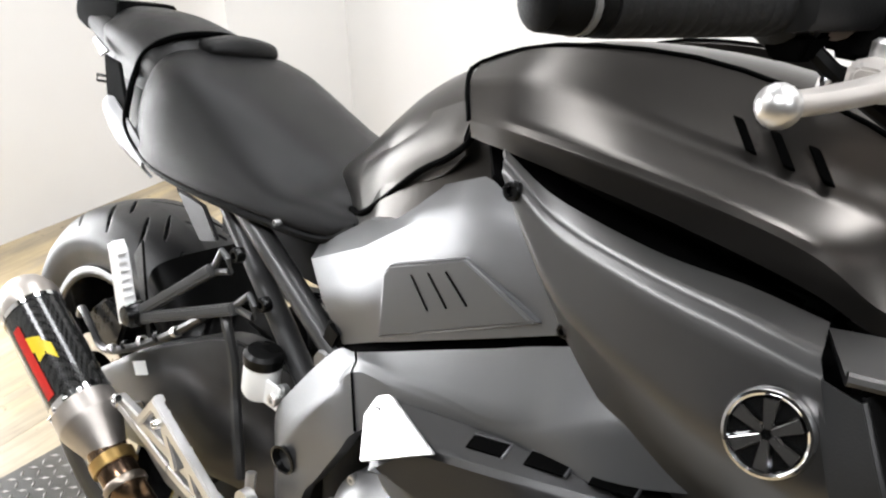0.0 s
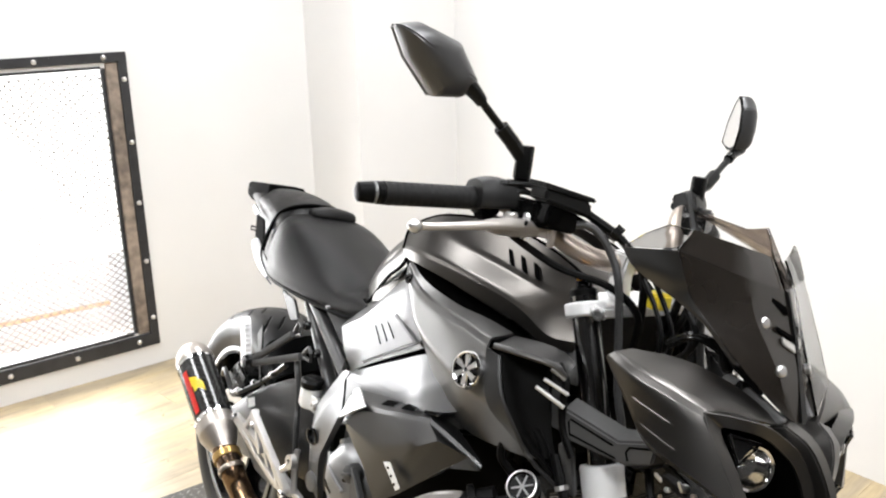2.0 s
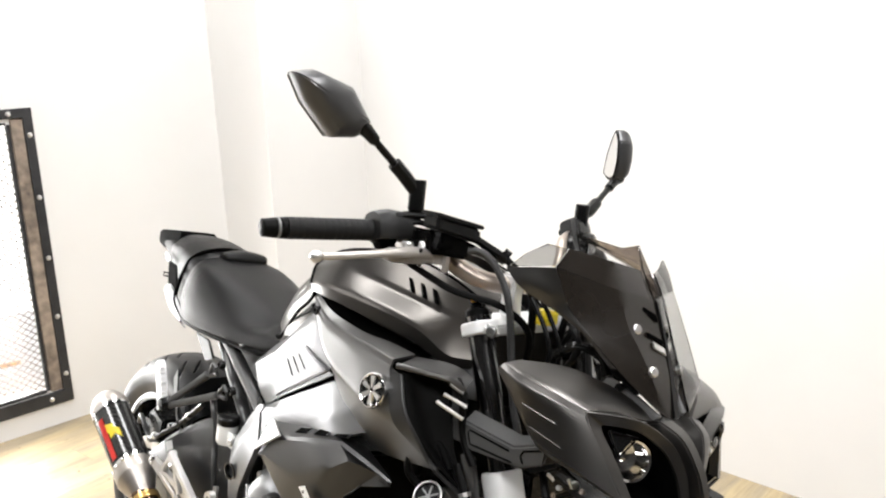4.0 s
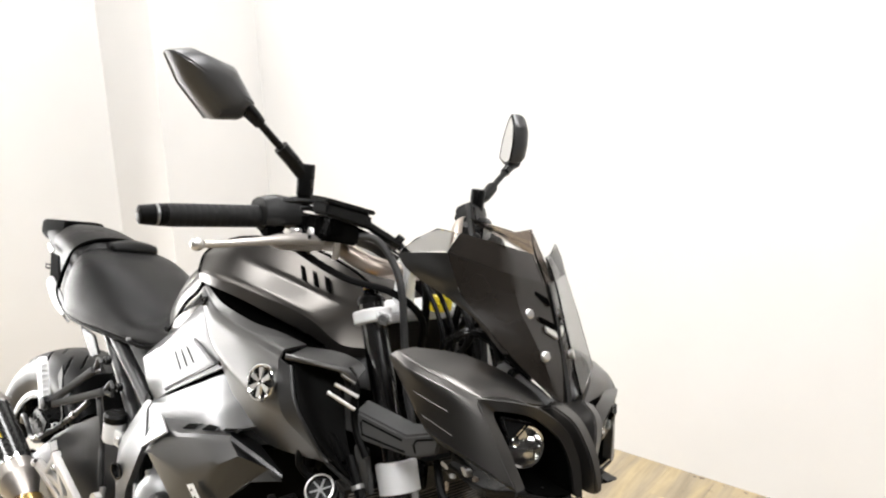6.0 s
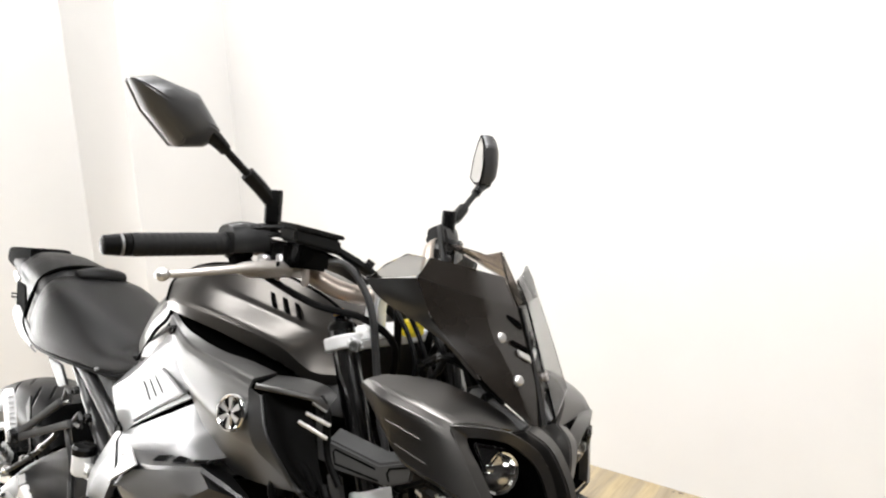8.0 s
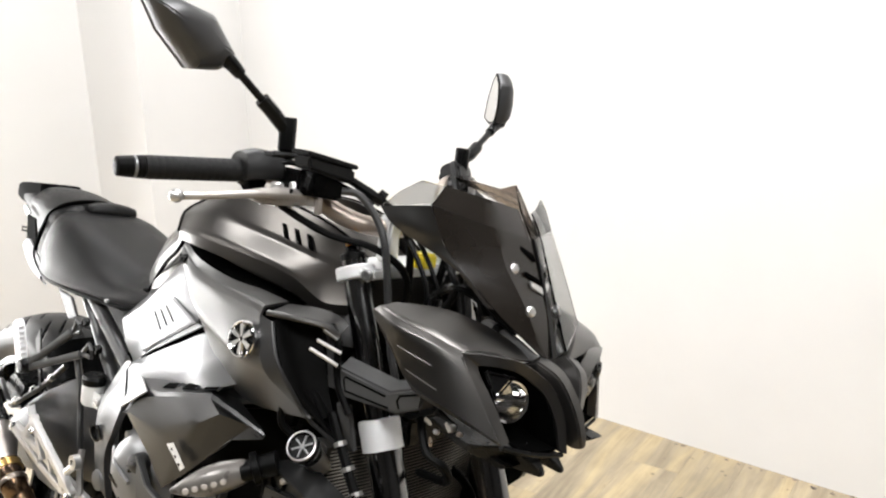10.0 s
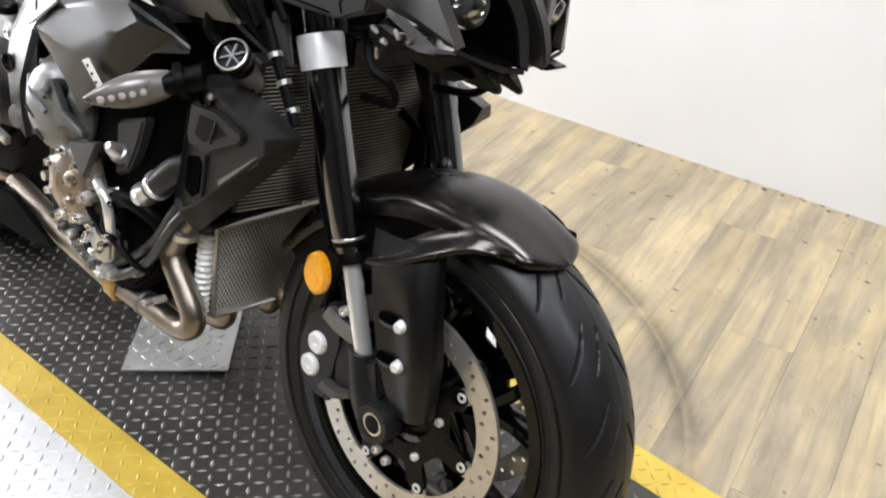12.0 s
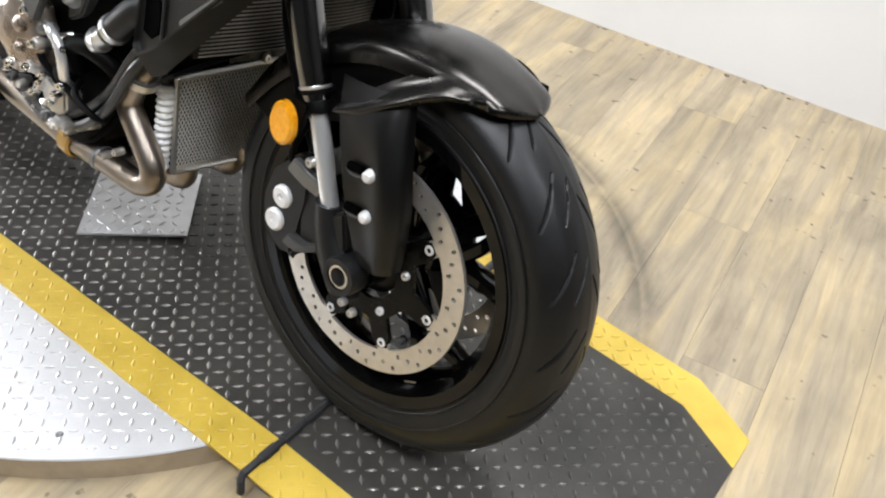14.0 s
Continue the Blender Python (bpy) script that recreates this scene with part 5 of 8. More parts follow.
def main_frame():
    def make():
        # top edge, the swooping hollow (two close lines), lower edge
        up = [(-0.872, -0.165, 0.47), (-0.866, -0.172, 0.53), (-0.862, -0.176, 0.578), (-0.836, -0.178, 0.617), (-0.776, -0.176, 0.690), (-0.744, -0.178, 0.703), (-0.688, -0.180, 0.729), (-0.632, -0.182, 0.756), (-0.581, -0.184, 0.780), (-0.541, -0.186, 0.800), (-0.503, -0.186, 0.817), (-0.450, -0.180, 0.842)]
        hol = [(-0.840, -0.185, 0.455), (-0.834, -0.192, 0.515), (-0.828, -0.196, 0.555), (-0.805, -0.199, 0.592), (-0.757, -0.200, 0.652), (-0.732, -0.187, 0.703), (-0.670, -0.198, 0.717), (-0.611, -0.203, 0.730), (-0.557, -0.208, 0.738), (-0.518, -0.208, 0.757), (-0.489, -0.205, 0.782), (-0.440, -0.194, 0.815)]
        bul = [(-0.838, -0.186, 0.453), (-0.832, -0.193, 0.513), (-0.826, -0.197, 0.552), (-0.803, -0.200, 0.589), (-0.755, -0.201, 0.648), (-0.728, -0.196, 0.695), (-0.666, -0.203, 0.710), (-0.606, -0.206, 0.722), (-0.552, -0.209, 0.730), (-0.510, -0.212, 0.748), (-0.478, -0.213, 0.770), (-0.425, -0.206, 0.800)]
        low = [(-0.795, -0.185, 0.43), (-0.790, -0.195, 0.49), (-0.780, -0.200, 0.530), (-0.755, -0.206, 0.565), (-0.720, -0.212, 0.618), (-0.700, -0.210, 0.650), (-0.636, -0.208, 0.694), (-0.580, -0.208, 0.704), (-0.530, -0.210, 0.712), (-0.485, -0.218, 0.728), (-0.440, -0.222, 0.748), (-0.380, -0.214, 0.772)]
        return sheet([up, hol, bul, low], 4, 0.012, lin_u=True)

    fs = both("frame_spar", make, M_SPAR, bike, "satin grey cast frame spar cover", angle=24)
    for f, s in zip(fs, (1, -1)):
        part("frame_hole", lathe([(0.017, 0.006), (0.014, 0.0065), (0.013, -0.004), (0, -0.004)], (-0.812, -s * 0.199, 0.556), (0.1, -s, -0.1), 24), M_GLOSSBLACK, f, "dark round frame hole")
        part("frame_seam", tube([(-0.7435, -s * 0.1785, 0.7035), (-0.7315, -s * 0.1880, 0.7025), (-0.7270, -s * 0.1970, 0.6940), (-0.7010, -s * 0.2110, 0.6500)], 0.0011, 6, smooth=False), M_VOIDSHADE, f)
        part("frame_bolt", bolt((-0.862, -s * 0.168, 0.60), (0, -s, 0.2), 0.008), M_ALUDARK, f)
        part("pivot_cap", lathe([(0, 0.008), (0.012, 0.008), (0.018, 0.005), (0.02, 0)], (-0.815, -s * 0.190, 0.462), (0, -s, 0), 24), M_ALUDARK, f, "grey swingarm pivot cap")


main_frame()


# bright metal that puts the glare of a cowl facet into its colour
M_GLARE = material("facet_glare_metal", (0.55, 0.55, 0.55), 0.34, 0.7, 0.06, 40)


def engine_cowl():
    def make():
        # ledge back, crease (two close lines), face, lower edge
        return sheet([[(-0.691, -0.207, 0.649), (-0.653, -0.236, 0.653), (-0.651, -0.240, 0.648), (-0.643, -0.240, 0.655), (-0.640, -0.234, 0.640)],
                      [(-0.650, -0.207, 0.704), (-0.608, -0.234, 0.695), (-0.606, -0.238, 0.690), (-0.522, -0.244, 0.656), (-0.577, -0.236, 0.606)],
                      [(-0.544, -0.207, 0.728), (-0.495, -0.236, 0.729), (-0.493, -0.240, 0.724), (-0.427, -0.248, 0.704), (-0.536, -0.232, 0.561)],
                      [(-0.470, -0.205, 0.746), (-0.421, -0.230, 0.747), (-0.419, -0.234, 0.742), (-0.383, -0.243, 0.731), (-0.470, -0.234, 0.609)],
                      [(-0.393, -0.200, 0.740), (-0.379, -0.216, 0.732), (-0.377, -0.220, 0.727), (-0.338, -0.220, 0.723), (-0.370, -0.228, 0.694)],
                      [(-0.340, -0.195, 0.712), (-0.334, -0.198, 0.710), (-0.333, -0.200, 0.707), (-0.333, -0.201, 0.704), (-0.336, -0.198, 0.700)]], 5, -0.005, lin_u=True, lin_v=True)

    cs = both("engine_cowl", make, M_COWL, bike, "matte dark grey faceted engine side cowl", angle=20)
    for c, s in zip(cs, (1, -1)):
        for k in range(3):
            # small square vents in the upright strip behind the crease, each with a pale edge
            a, b, d = Vector((-0.560 + 0.055 * k, -s * 0.2265, 0.7155 + 0.0145 * k)), Vector((0.036, 0, 0.0095)), Vector((-0.002, s * 0.013, 0.0055))
            part("cowl_vent", plate3([a, a + b, a + b + d, a + d], 0.0015, (0, 0, 1)), M_VOIDSHADE, c, "small rectangular vent")
            part("vent_edge", tube([a + d, a + b + d, a + b], 0.0016, 6, smooth=False), M_SPAR, c, "pale vent edge")
        part("cowl_label", plate3([(-0.498, -s * 0.2505, 0.650), (-0.480, -s * 0.2515, 0.658), (-0.448, -s * 0.2495, 0.630), (-0.461, -s * 0.2475, 0.620)], 0.001, (0, -s, 0)), M_LABEL, c, "small white label")
        for k in range(3):
            part("label_mark", block(-0.483 + 0.0105 * k, -s * 0.2515, 0.647 - 0.0085 * k, 0.004, 0.001, 0.004), M_GLOSSBLACK, c)
        # corner facet of the cowl, its reflected light put in as a bright plate
        part("bright_bracket", plate3([(-0.722, -s * 0.176, 0.674), (-0.690, -s * 0.190, 0.700), (-0.574, -s * 0.243, 0.708), (-0.654, -s * 0.243, 0.657)], 0.004, (-0.35, -s, 0.25)), M_GLARE, c, "cowl corner facet with its glare put in as bright metal, and a small mark", bevel=0.001)
        part("plate_mark", lathe([(0.005, 0), (0.007, 0.001), (0.007, -0.004), (0, -0.004)], (-0.672, -s * 0.214, 0.684), (-0.35, -s, 0.25), 14), M_SATIN, c)


engine_cowl()


def seat():
    def ring(x, zt, zl, wt, wl, slump=0.0):
        pts = [(0, zt), (-wt * 0.6, zt - 0.004), (-wt, zt - 0.022), (-(wt + wl) / 2 - 0.006, (zt + zl) / 2), (-wl, zl + 0.012), (-wl * 0.85, zl)]
        pts += [(wl * 0.85, zl)] + [(-y, z) for y, z in pts[-2:0:-1]]
        return [(x + slump * (zt - z), y, z) for y, z in pts]

    rings = [ring(-1.286, 0.885, 0.782, 0.078, 0.112, 0.16), ring(-1.256, 0.892, 0.766, 0.098, 0.138, 0.14), ring(-1.19, 0.884, 0.754, 0.109, 0.153, 0.08), ring(-1.09, 0.855, 0.752, 0.104, 0.155), ring(-1.0, 0.829, 0.753, 0.098, 0.147), ring(-0.94, 0.815, 0.753, 0.092, 0.138),
             ring(-0.895, 0.815, 0.755, 0.092, 0.13), ring(-0.86, 0.812, 0.76, 0.084, 0.122), ring(-0.835, 0.81, 0.772, 0.07, 0.11)]
    s = part("seat", loft(rings, 3, 5), M_SEAT, bike, "black grained vinyl rider seat", angle=60)
    # the passenger pad behind it and the small bolster on the seam
    prings = [ring(-1.475, 0.905, 0.86, 0.045, 0.055), ring(-1.455, 0.917, 0.85, 0.058, 0.07), ring(-1.41, 0.921, 0.84, 0.066, 0.084, 0.1), ring(-1.36, 0.919, 0.83, 0.074, 0.096, 0.2), ring(-1.28, 0.906, 0.825, 0.082, 0.106, 0.25), ring(-1.235, 0.888, 0.83, 0.080, 0.098, 0.25)]
    part("passenger_pad", loft(prings, 3, 5), M_SEAT, s, "black vinyl passenger pad", angle=60)
    b = [[(-1.238 + w * a, y + 0.014, 0.891 + h * c) for a, c in ((-1, 0), (-0.7, 0.8), (0, 1), (0.7, 0.8), (1, 0), (0.6, -0.6), (-0.6, -0.6))] for y, w, h in ((-0.056, 0.008, 0.005), (-0.048, 0.021, 0.014), (0.0, 0.029, 0.021), (0.048, 0.021, 0.014), (0.056, 0.008, 0.005))]
    part("seat_bolster", loft(b, 3, 4), M_SEAT, s, "small raised black bolster", angle=60)
    both("seat_trim", lambda: tube([(-1.26, -0.115, 0.80), (-1.235, -0.14, 0.768), (-1.17, -0.155, 0.753), (-1.06, -0.155, 0.750), (-0.94, -0.140, 0.750), (-0.87, -0.126, 0.754), (-0.835, -0.114, 0.778)], 0.005, 8), M_PLASTIC, s, "black seat edge trim")
    both("seat_screw", lambda: bolt((-0.93, -0.142, 0.756), (0, -1, 0), 0.004), M_ALUDARK, s)
    part("seat_seam", tube([(-1.196, -0.150, 0.752), (-1.262, -0.140, 0.782), (-1.284, -0.124, 0.818), (-1.300, -0.106, 0.846), (-1.297, -0.093, 0.874), (-1.279, -0.070, 0.896), (-1.268, -0.027, 0.907), (-1.272, 0.029, 0.904), (-1.290, 0.075, 0.885)], 0.0045, 8), M_VOIDSHADE, s, "black gap between the two seats")
    return s


def settle_tilt(ob, k, y0=0.0):
    """Lets a part hang a touch lower on the machine's left, as the worn seat does."""
    m = Matrix.Identity(4)
    m[2][1] = -k
    m[1][3] = y0
    for o in (ob, *ob.children_recursive):
        o.data.transform(m)


settle_tilt(seat(), 0.07, 0.008)


def tail():
    rings = []
    for x, z, w, h in ((-1.17, 0.79, 0.12, 0.055), (-1.28, 0.80, 0.112, 0.07), (-1.38, 0.835, 0.088, 0.06), (-1.47, 0.872, 0.065, 0.035), (-1.55, 0.888, 0.05, 0.016)):
        rings.append([(x, w * a, z + h * b) for a, b in ((-0.8, -1), (0.8, -1), (1, -0.2), (0.85, 0.6), (0.4, 1), (-0.4, 1), (-0.85, 0.6), (-1, -0.2))])
    t = part("tail_unit", loft(rings, 2, 4), M_PLASTIC, bike, "black plastic tail unit", angle=45)
    part("tail_cap", loft([[(x, y, z) for y, z in ((-w, z0), (w, z0), (w * 0.92, z1), (-w * 0.92, z1))] for x, w, z0, z1 in ((-1.615, 0.036, 0.893, 0.903), (-1.585, 0.048, 0.874, 0.910), (-1.52, 0.054, 0.866, 0.918), (-1.455, 0.052, 0.875, 0.922))], 1, 2, smooth_ring=False), M_MATTE, t, "dark grey tail cap", bevel=0.003)

    def light_panel():
        return sheet([[(-1.19, -0.143, 0.735), (-1.20, -0.150, 0.748), (-1.195, -0.145, 0.762)], [(-1.285, -0.134, 0.752), (-1.27, -0.142, 0.768), (-1.245, -0.138, 0.785)], [(-1.342, -0.124, 0.778), (-1.335, -0.130, 0.793), (-1.315, -0.124, 0.806)], [(-1.352, -0.118, 0.792), (-1.345, -0.122, 0.803), (-1.33, -0.116, 0.812)]], 4, 0.004)

    both("tail_panel", light_panel, M_SIDE, t, "pale silver-grey tail side panel", angle=50)
    both("tail_flank", lambda: plate3([(-1.368, -0.110, 0.858), (-1.324, -0.112, 0.855), (-1.280, -0.126, 0.806), (-1.290, -0.128, 0.778), (-1.338, -0.122, 0.797)], 0.005, (-0.2, -1, 0)), M_MATTE, t, "black tail flank panel", bevel=0.001)
    both("tail_strip", lambda: plate3([(-1.470, -0.078, 0.862), (-1.455, -0.080, 0.870), (-1.386, -0.096, 0.860), (-1.410, -0.096, 0.848)], 0.004, (-0.2, -1, 0.1)), M_SIDE, t, "pale silver-grey strip under the tail cap", bevel=0.001)
    both("tie_hook", lambda: tube([(-1.355, -0.108, 0.829), (-1.380, -0.120, 0.828), (-1.380, -0.120, 0.820), (-1.355, -0.110, 0.821)], 0.0022, 6, smooth=False), M_SATIN, t)
    part("plate_holder", sheet([[(-1.30, -0.05, 0.76), (-1.30, 0.05, 0.76)], [(-1.36, -0.05, 0.77), (-1.36, 0.05, 0.77)], [(-1.42, -0.045, 0.80), (-1.42, 0.045, 0.80)]], 4, 0.006), M_PLASTIC, t, "black inner mudguard")
    return t


settle_tilt(tail(), 0.07, 0.008)


def subframe():
    for a, b, r in (((-1.12, -0.095, 0.78), (-0.835, -0.140, 0.585), 0.014), ((-1.04, -0.115, 0.765), (-0.80, -0.142, 0.655), 0.014)):
        def make(a=a, b=b, r=r):
            return tube([a, b], r, 14)
        both("subframe_tube", make, M_HOSE, bike, "black subframe tube")
    both("seat_bracket", lambda: plate3([(-1.134, -0.132, 0.748), (-1.067, -0.134, 0.745), (-1.029, -0.139, 0.713), (-1.066, -0.139, 0.700)], 0.006, (0, -1, 0)), M_ARM, bike, "grey bracket under the seat", bevel=0.002)
    both("subframe_lug", lambda: lathe([(0, 0.01), (0.012, 0.01), (0.014, 0.006), (0.014, -0.02)], (-0.815, -0.148, 0.652), (0, -1, 0), 16), M_ALUDARK, bike)
    # the rear footrest hanger: two struts that meet at the peg
    def strut(a, b, w0, w1):
        A, B = Vector(a), Vector(b)
        t = (B - A).normalized()
        u = t.cross(Vector((0, 1, 0))).normalized()
        rings = []
        for p, w in ((A, w0), (A.lerp(B, 0.5), (w0 + w1) * 0.45), (B, w1)):
            rings.append([p + u * w * k + Vector((0, h, 0)) for k, h in ((-1, -0.007), (-0.6, -0.008), (0.6, -0.008), (1, -0.005), (1, 0.005), (0.6, 0.008), (-0.6, 0.008), (-1, 0.005))])
        return loft(rings, 1, 3, smooth_ring=False)

    hs = both("footrest_hanger", lambda: strut((-1.010, -0.160, 0.688), (-1.116, -0.200, 0.597), 0.0075, 0.0075), M_STAY, bike, "dark grey cast rear footrest hanger", bevel=0.002)
    for h, s in zip(hs, (1, -1)):
        m = strut((-0.965, -0.160, 0.655), (-1.116, -0.200, 0.592), 0.0075, 0.0075)
        if s < 0:
            bmesh.ops.scale(m, vec=(1, -1, 1), verts=m.verts)
        part("lower_strut", m, M_STAY, h, bevel=0.002)
        for x, z, ux, uz in ((-0.997, 0.698, 0.76, 0.65), (-0.948, 0.664, 0.92, 0.39)):
            # a three-cornered eye at the end of each strut, then its bolt
            eye = [Vector((x + ux * p - uz * q, -s * 0.158, z + uz * p + ux * q)) for p, q in ((-0.026, 0.0), (0.010, 0.013), (0.016, 0.0), (0.010, -0.013), (-0.026, 0.0))]
            part("strut_eye", tube([tuple(p) for p in eye], 0.0042, 8, smooth=False), M_STAY, h)
            part("strut_bolt", bolt((x + ux * 0.026, -s * 0.150, z + uz * 0.026), (0, -s, 0), 0.009, 0.007), M_SATIN, h)
        pg = part("footpeg", prism([(-1.136, 0.580), (-1.112, 0.588), (-1.138, 0.676), (-1.148, 0.686), (-1.162, 0.676)], -s * 0.212, -s * 0.198), M_WHITEMETAL, h, "bright folded serrated footpeg")
        for k in range(9):
            f = k / 8
            part("peg_tooth", block(-1.113 - 0.025 * f, -s * 0.208, 0.594 + 0.080 * f, 0.010, 0.012, 0.0045, 0, 25, 0), M_WHITEMETAL, pg, bevel=0.001)
        part("peg_pivot", lathe([(0, 0.014), (0.012, 0.013), (0.016, 0.006), (0.016, -0.012)], (-1.116, -s * 0.203, 0.598), (0, -s, 0), 18), M_SATIN, h)
    # number-plate side: plastic hugger over the rear tyre
    rows = []
    for a in (100, 90, 78, 62, 45):
        c, s = math.cos(radians(a)), math.sin(radians(a))
        rows.append([(RX.x + r * c, y, RX.z + r * s) for y, r in ((-0.098, 0.285), (-0.092, 0.327), (0, 0.336), (0.092, 0.327), (0.098, 0.285))])
    hug = part("rear_hugger", sheet(rows[3:], 5, -0.003), M_PLASTIC, bike, "black rear hugger mudguard")
    both("hugger_fin", lambda: plate3([(-1.285, -0.108, 0.60), (-1.255, -0.112, 0.632), (-1.235, -0.118, 0.56), (-1.215, -0.12, 0.50), (-1.235, -0.115, 0.49)], 0.004, (0, -1, 0)), M_PLASTIC, hug, "angular black fin", bevel=0.001)


subframe()


def swingarm():
    def arm():
        rings = []
        for x, z, h, w, y in ((-0.87, 0.490, 0.095, 0.024, -0.10), (-1.0, 0.487, 0.105, 0.024, -0.118), (-1.10, 0.455, 0.095, 0.023, -0.126), (-1.21, 0.410, 0.080, 0.021, -0.128), (-1.30, 0.370, 0.058, 0.018, -0.128), (-1.42, 0.31, 0.036, 0.015, -0.126)):
            rings.append([(x, y + w * a, z + h * b) for a, b in ((-1, -0.8), (-0.7, -1), (0.7, -1), (1, -0.8), (1, 0.8), (0.7, 1), (-0.7, 1), (-1, 0.8))])
        return loft(rings, 1, 4, smooth_ring=False)

    sa = both("swingarm", arm, M_ARM, bike, "dark grey cast swingarm", bevel=0.003)
    part("arm_sticker", block(-1.196, -0.1515, 0.470, 0.036, 0.001, 0.020, 0, -26, 0), M_LABEL, sa[0], "small pale label")
    part("arm_slot", prism([(-1.255, 0.392), (-1.195, 0.420), (-1.180, 0.412), (-1.185, 0.392), (-1.240, 0.372)], -0.140, -0.1512), M_GLOSSBLACK, sa[0], bevel=0.003)
    part("brake_line", tube([(-1.42, -0.130, 0.455), (-1.385, -0.142, 0.482), (-1.345, -0.148, 0.472), (-1.301, -0.152, 0.455), (-1.21, -0.160, 0.497), (-1.113, -0.158, 0.557), (-1.04, -0.155, 0.612)], 0.0058, 8), M_HOSE, sa[0], "braided brake line")
    for k in range(5):
        part("line_clip", lathe([(0.0060, -0.005), (0.0075, -0.004), (0.0075, 0.004), (0.0060, 0.005)], (-1.26 + 0.042 * k, -0.1595, 0.474 + 0.0245 * k), (0.85, 0, 0.5), 10), M_PLASTIC if k % 2 else M_ALU, sa[0])
    part("brake_line", tube([(-1.005, -0.150, 0.640), (-0.985, -0.158, 0.628), (-0.966, -0.160, 0.590), (-0.957, -0.162, 0.550), (-0.943, -0.168, 0.515), (-0.930, -0.170, 0.45)], 0.0065, 8), M_HOSE, sa[0], "black brake hose")
    part("rear_caliper", prism([(-1.36, 0.42), (-1.30, 0.44), (-1.27, 0.50), (-1.33, 0.52), (-1.38, 0.48)], -0.135, -0.085), M_SATIN, sa[0], "black rear caliper", bevel=0.005)
    part("chain_guard", block(-1.1, 0.15, 0.53, 0.4, 0.03, 0.02, 0, -14, 0), M_PLASTIC, sa[1], bevel=0.004)


swingarm()


def exhaust():
    # the muffler: a flattened sleeve that points up and back
    A, B = Vector((-1.222, -0.216, 0.408)), Vector((-1.384, -0.216, 0.499))
    t = (B - A).normalized()
    u = t.cross(Vector((0, 1, 0))).normalized()
    v = Vector((0, 1, 0))

    def oval(c, a, b, bias=0.0):
        return [c + u * a * math.cos(w) * (1 + bias * math.sin(w)) + v * b * math.sin(w) for w in np.linspace(0, 2 * math.pi, 20, endpoint=False)]

    m = part("muffler", loft([oval(A.lerp(B, f), 0.048 * k, 0.042 * k) for f, k in ((0.0, 1), (0.5, 1.02), (1.0, 1))], 1, 4, smooth_ring=False), M_CARBON, bike, "carbon fibre muffler sleeve with a red and yellow sticker")
    part("end_cap", loft([oval(B + t * d, 0.0495 * k, 0.0435 * k) for d, k in ((-0.006, 1.0), (0.012, 1.0), (0.03, 0.86), (0.042, 0.66), (0.040, 0.5))], 1, 3, smooth_ring=False), M_MUFFCAP, m, "brushed titanium end cap")
    part("inlet_cone", loft([oval(A - t * d, 0.0495 * k, 0.0435 * k) for d, k in ((-0.012, 1.01), (0.012, 1.01), (0.02, 0.97), (0.062, 0.60), (0.085, 0.46))], 1, 3, smooth_ring=False), M_MUFFCAP, m, "brushed titanium inlet cone")
    part("sleeve_band", loft([oval(A + t * d, 0.0498, 0.0438) for d in (0.006, 0.022)], 1, 1, smooth_ring=False), M_CHROME, m, "bright sleeve band")
    part("cap_band", loft([oval(B - t * d, 0.0496, 0.0436) for d in (0.0, 0.01)], 1, 1, smooth_ring=False), M_CHROME, m, "bright sleeve band")
    for k in range(6):
        w = radians(200 + 28 * k)
        part("rivet", lathe([(0, 0.003), (0.003, 0.002), (0.004, 0)], A + t * 0.014 + u * 0.0498 * math.cos(w) + v * 0.0438 * math.sin(w), u * math.cos(w) + v * math.sin(w), 8), M_CHROME, m)

    def skin(f0, f1, w0, w1, slant=0.0, proud=0.0012, n=6):
        bm, rows = bmesh.new(), []
        for i in range(n + 1):
            w = radians(w0 + (w1 - w0) * i / n)
            row = []
            for f in (f0, f1):
                ff = f + slant * (i / n)
                c = A.lerp(B, ff)
                row.append(bm.verts.new(c + u * (0.0491 + proud) * math.cos(w) + v * (0.0430 + proud) * math.sin(w)))
            rows.append(row)
        for p, q in zip(rows, rows[1:]):
            bm.faces.new((p[0], p[1], q[1], q[0]))
        bmesh.ops.solidify(bm, geom=bm.faces[:], thickness=0.0006)
        return bm

    part("red_strip", skin(0.16, 0.80, 240, 258), M_RED, m, "red sticker strip")
    part("yellow_arrow", merge(skin(0.54, 0.68, 240, 216, -0.06), skin(0.44, 0.53, 236, 220, 0.03), skin(0.46, 0.60, 218, 204, -0.08)), M_YELLOWSTICK, m, "yellow arrow-like sticker")
    # link pipe
    p0 = A - t * 0.08
    link = part("link_pipe", tube([p0 + t * 0.02, p0 - t * 0.03, (-1.110, -0.205, 0.322), (-1.065, -0.19, 0.285), (-1.0, -0.16, 0.280), (-0.93, -0.14, 0.285)], 0.027, 20, r1=0.023), M_TITANB, bike, "heat-blued link pipe")
    part("pipe_clamp", lathe([(0.0275, -0.008), (0.031, -0.008), (0.031, 0.008), (0.0275, 0.008)], p0 - t * 0.002, t, 20), M_GOLDCLIP, link, "gold heat-stained clamp ring")
    part("pipe_weld", lathe([(0.0275, -0.006), (0.0295, -0.003), (0.0295, 0.003), (0.0275, 0.006)], p0 - t * 0.038, t, 20), M_TITAN, link)
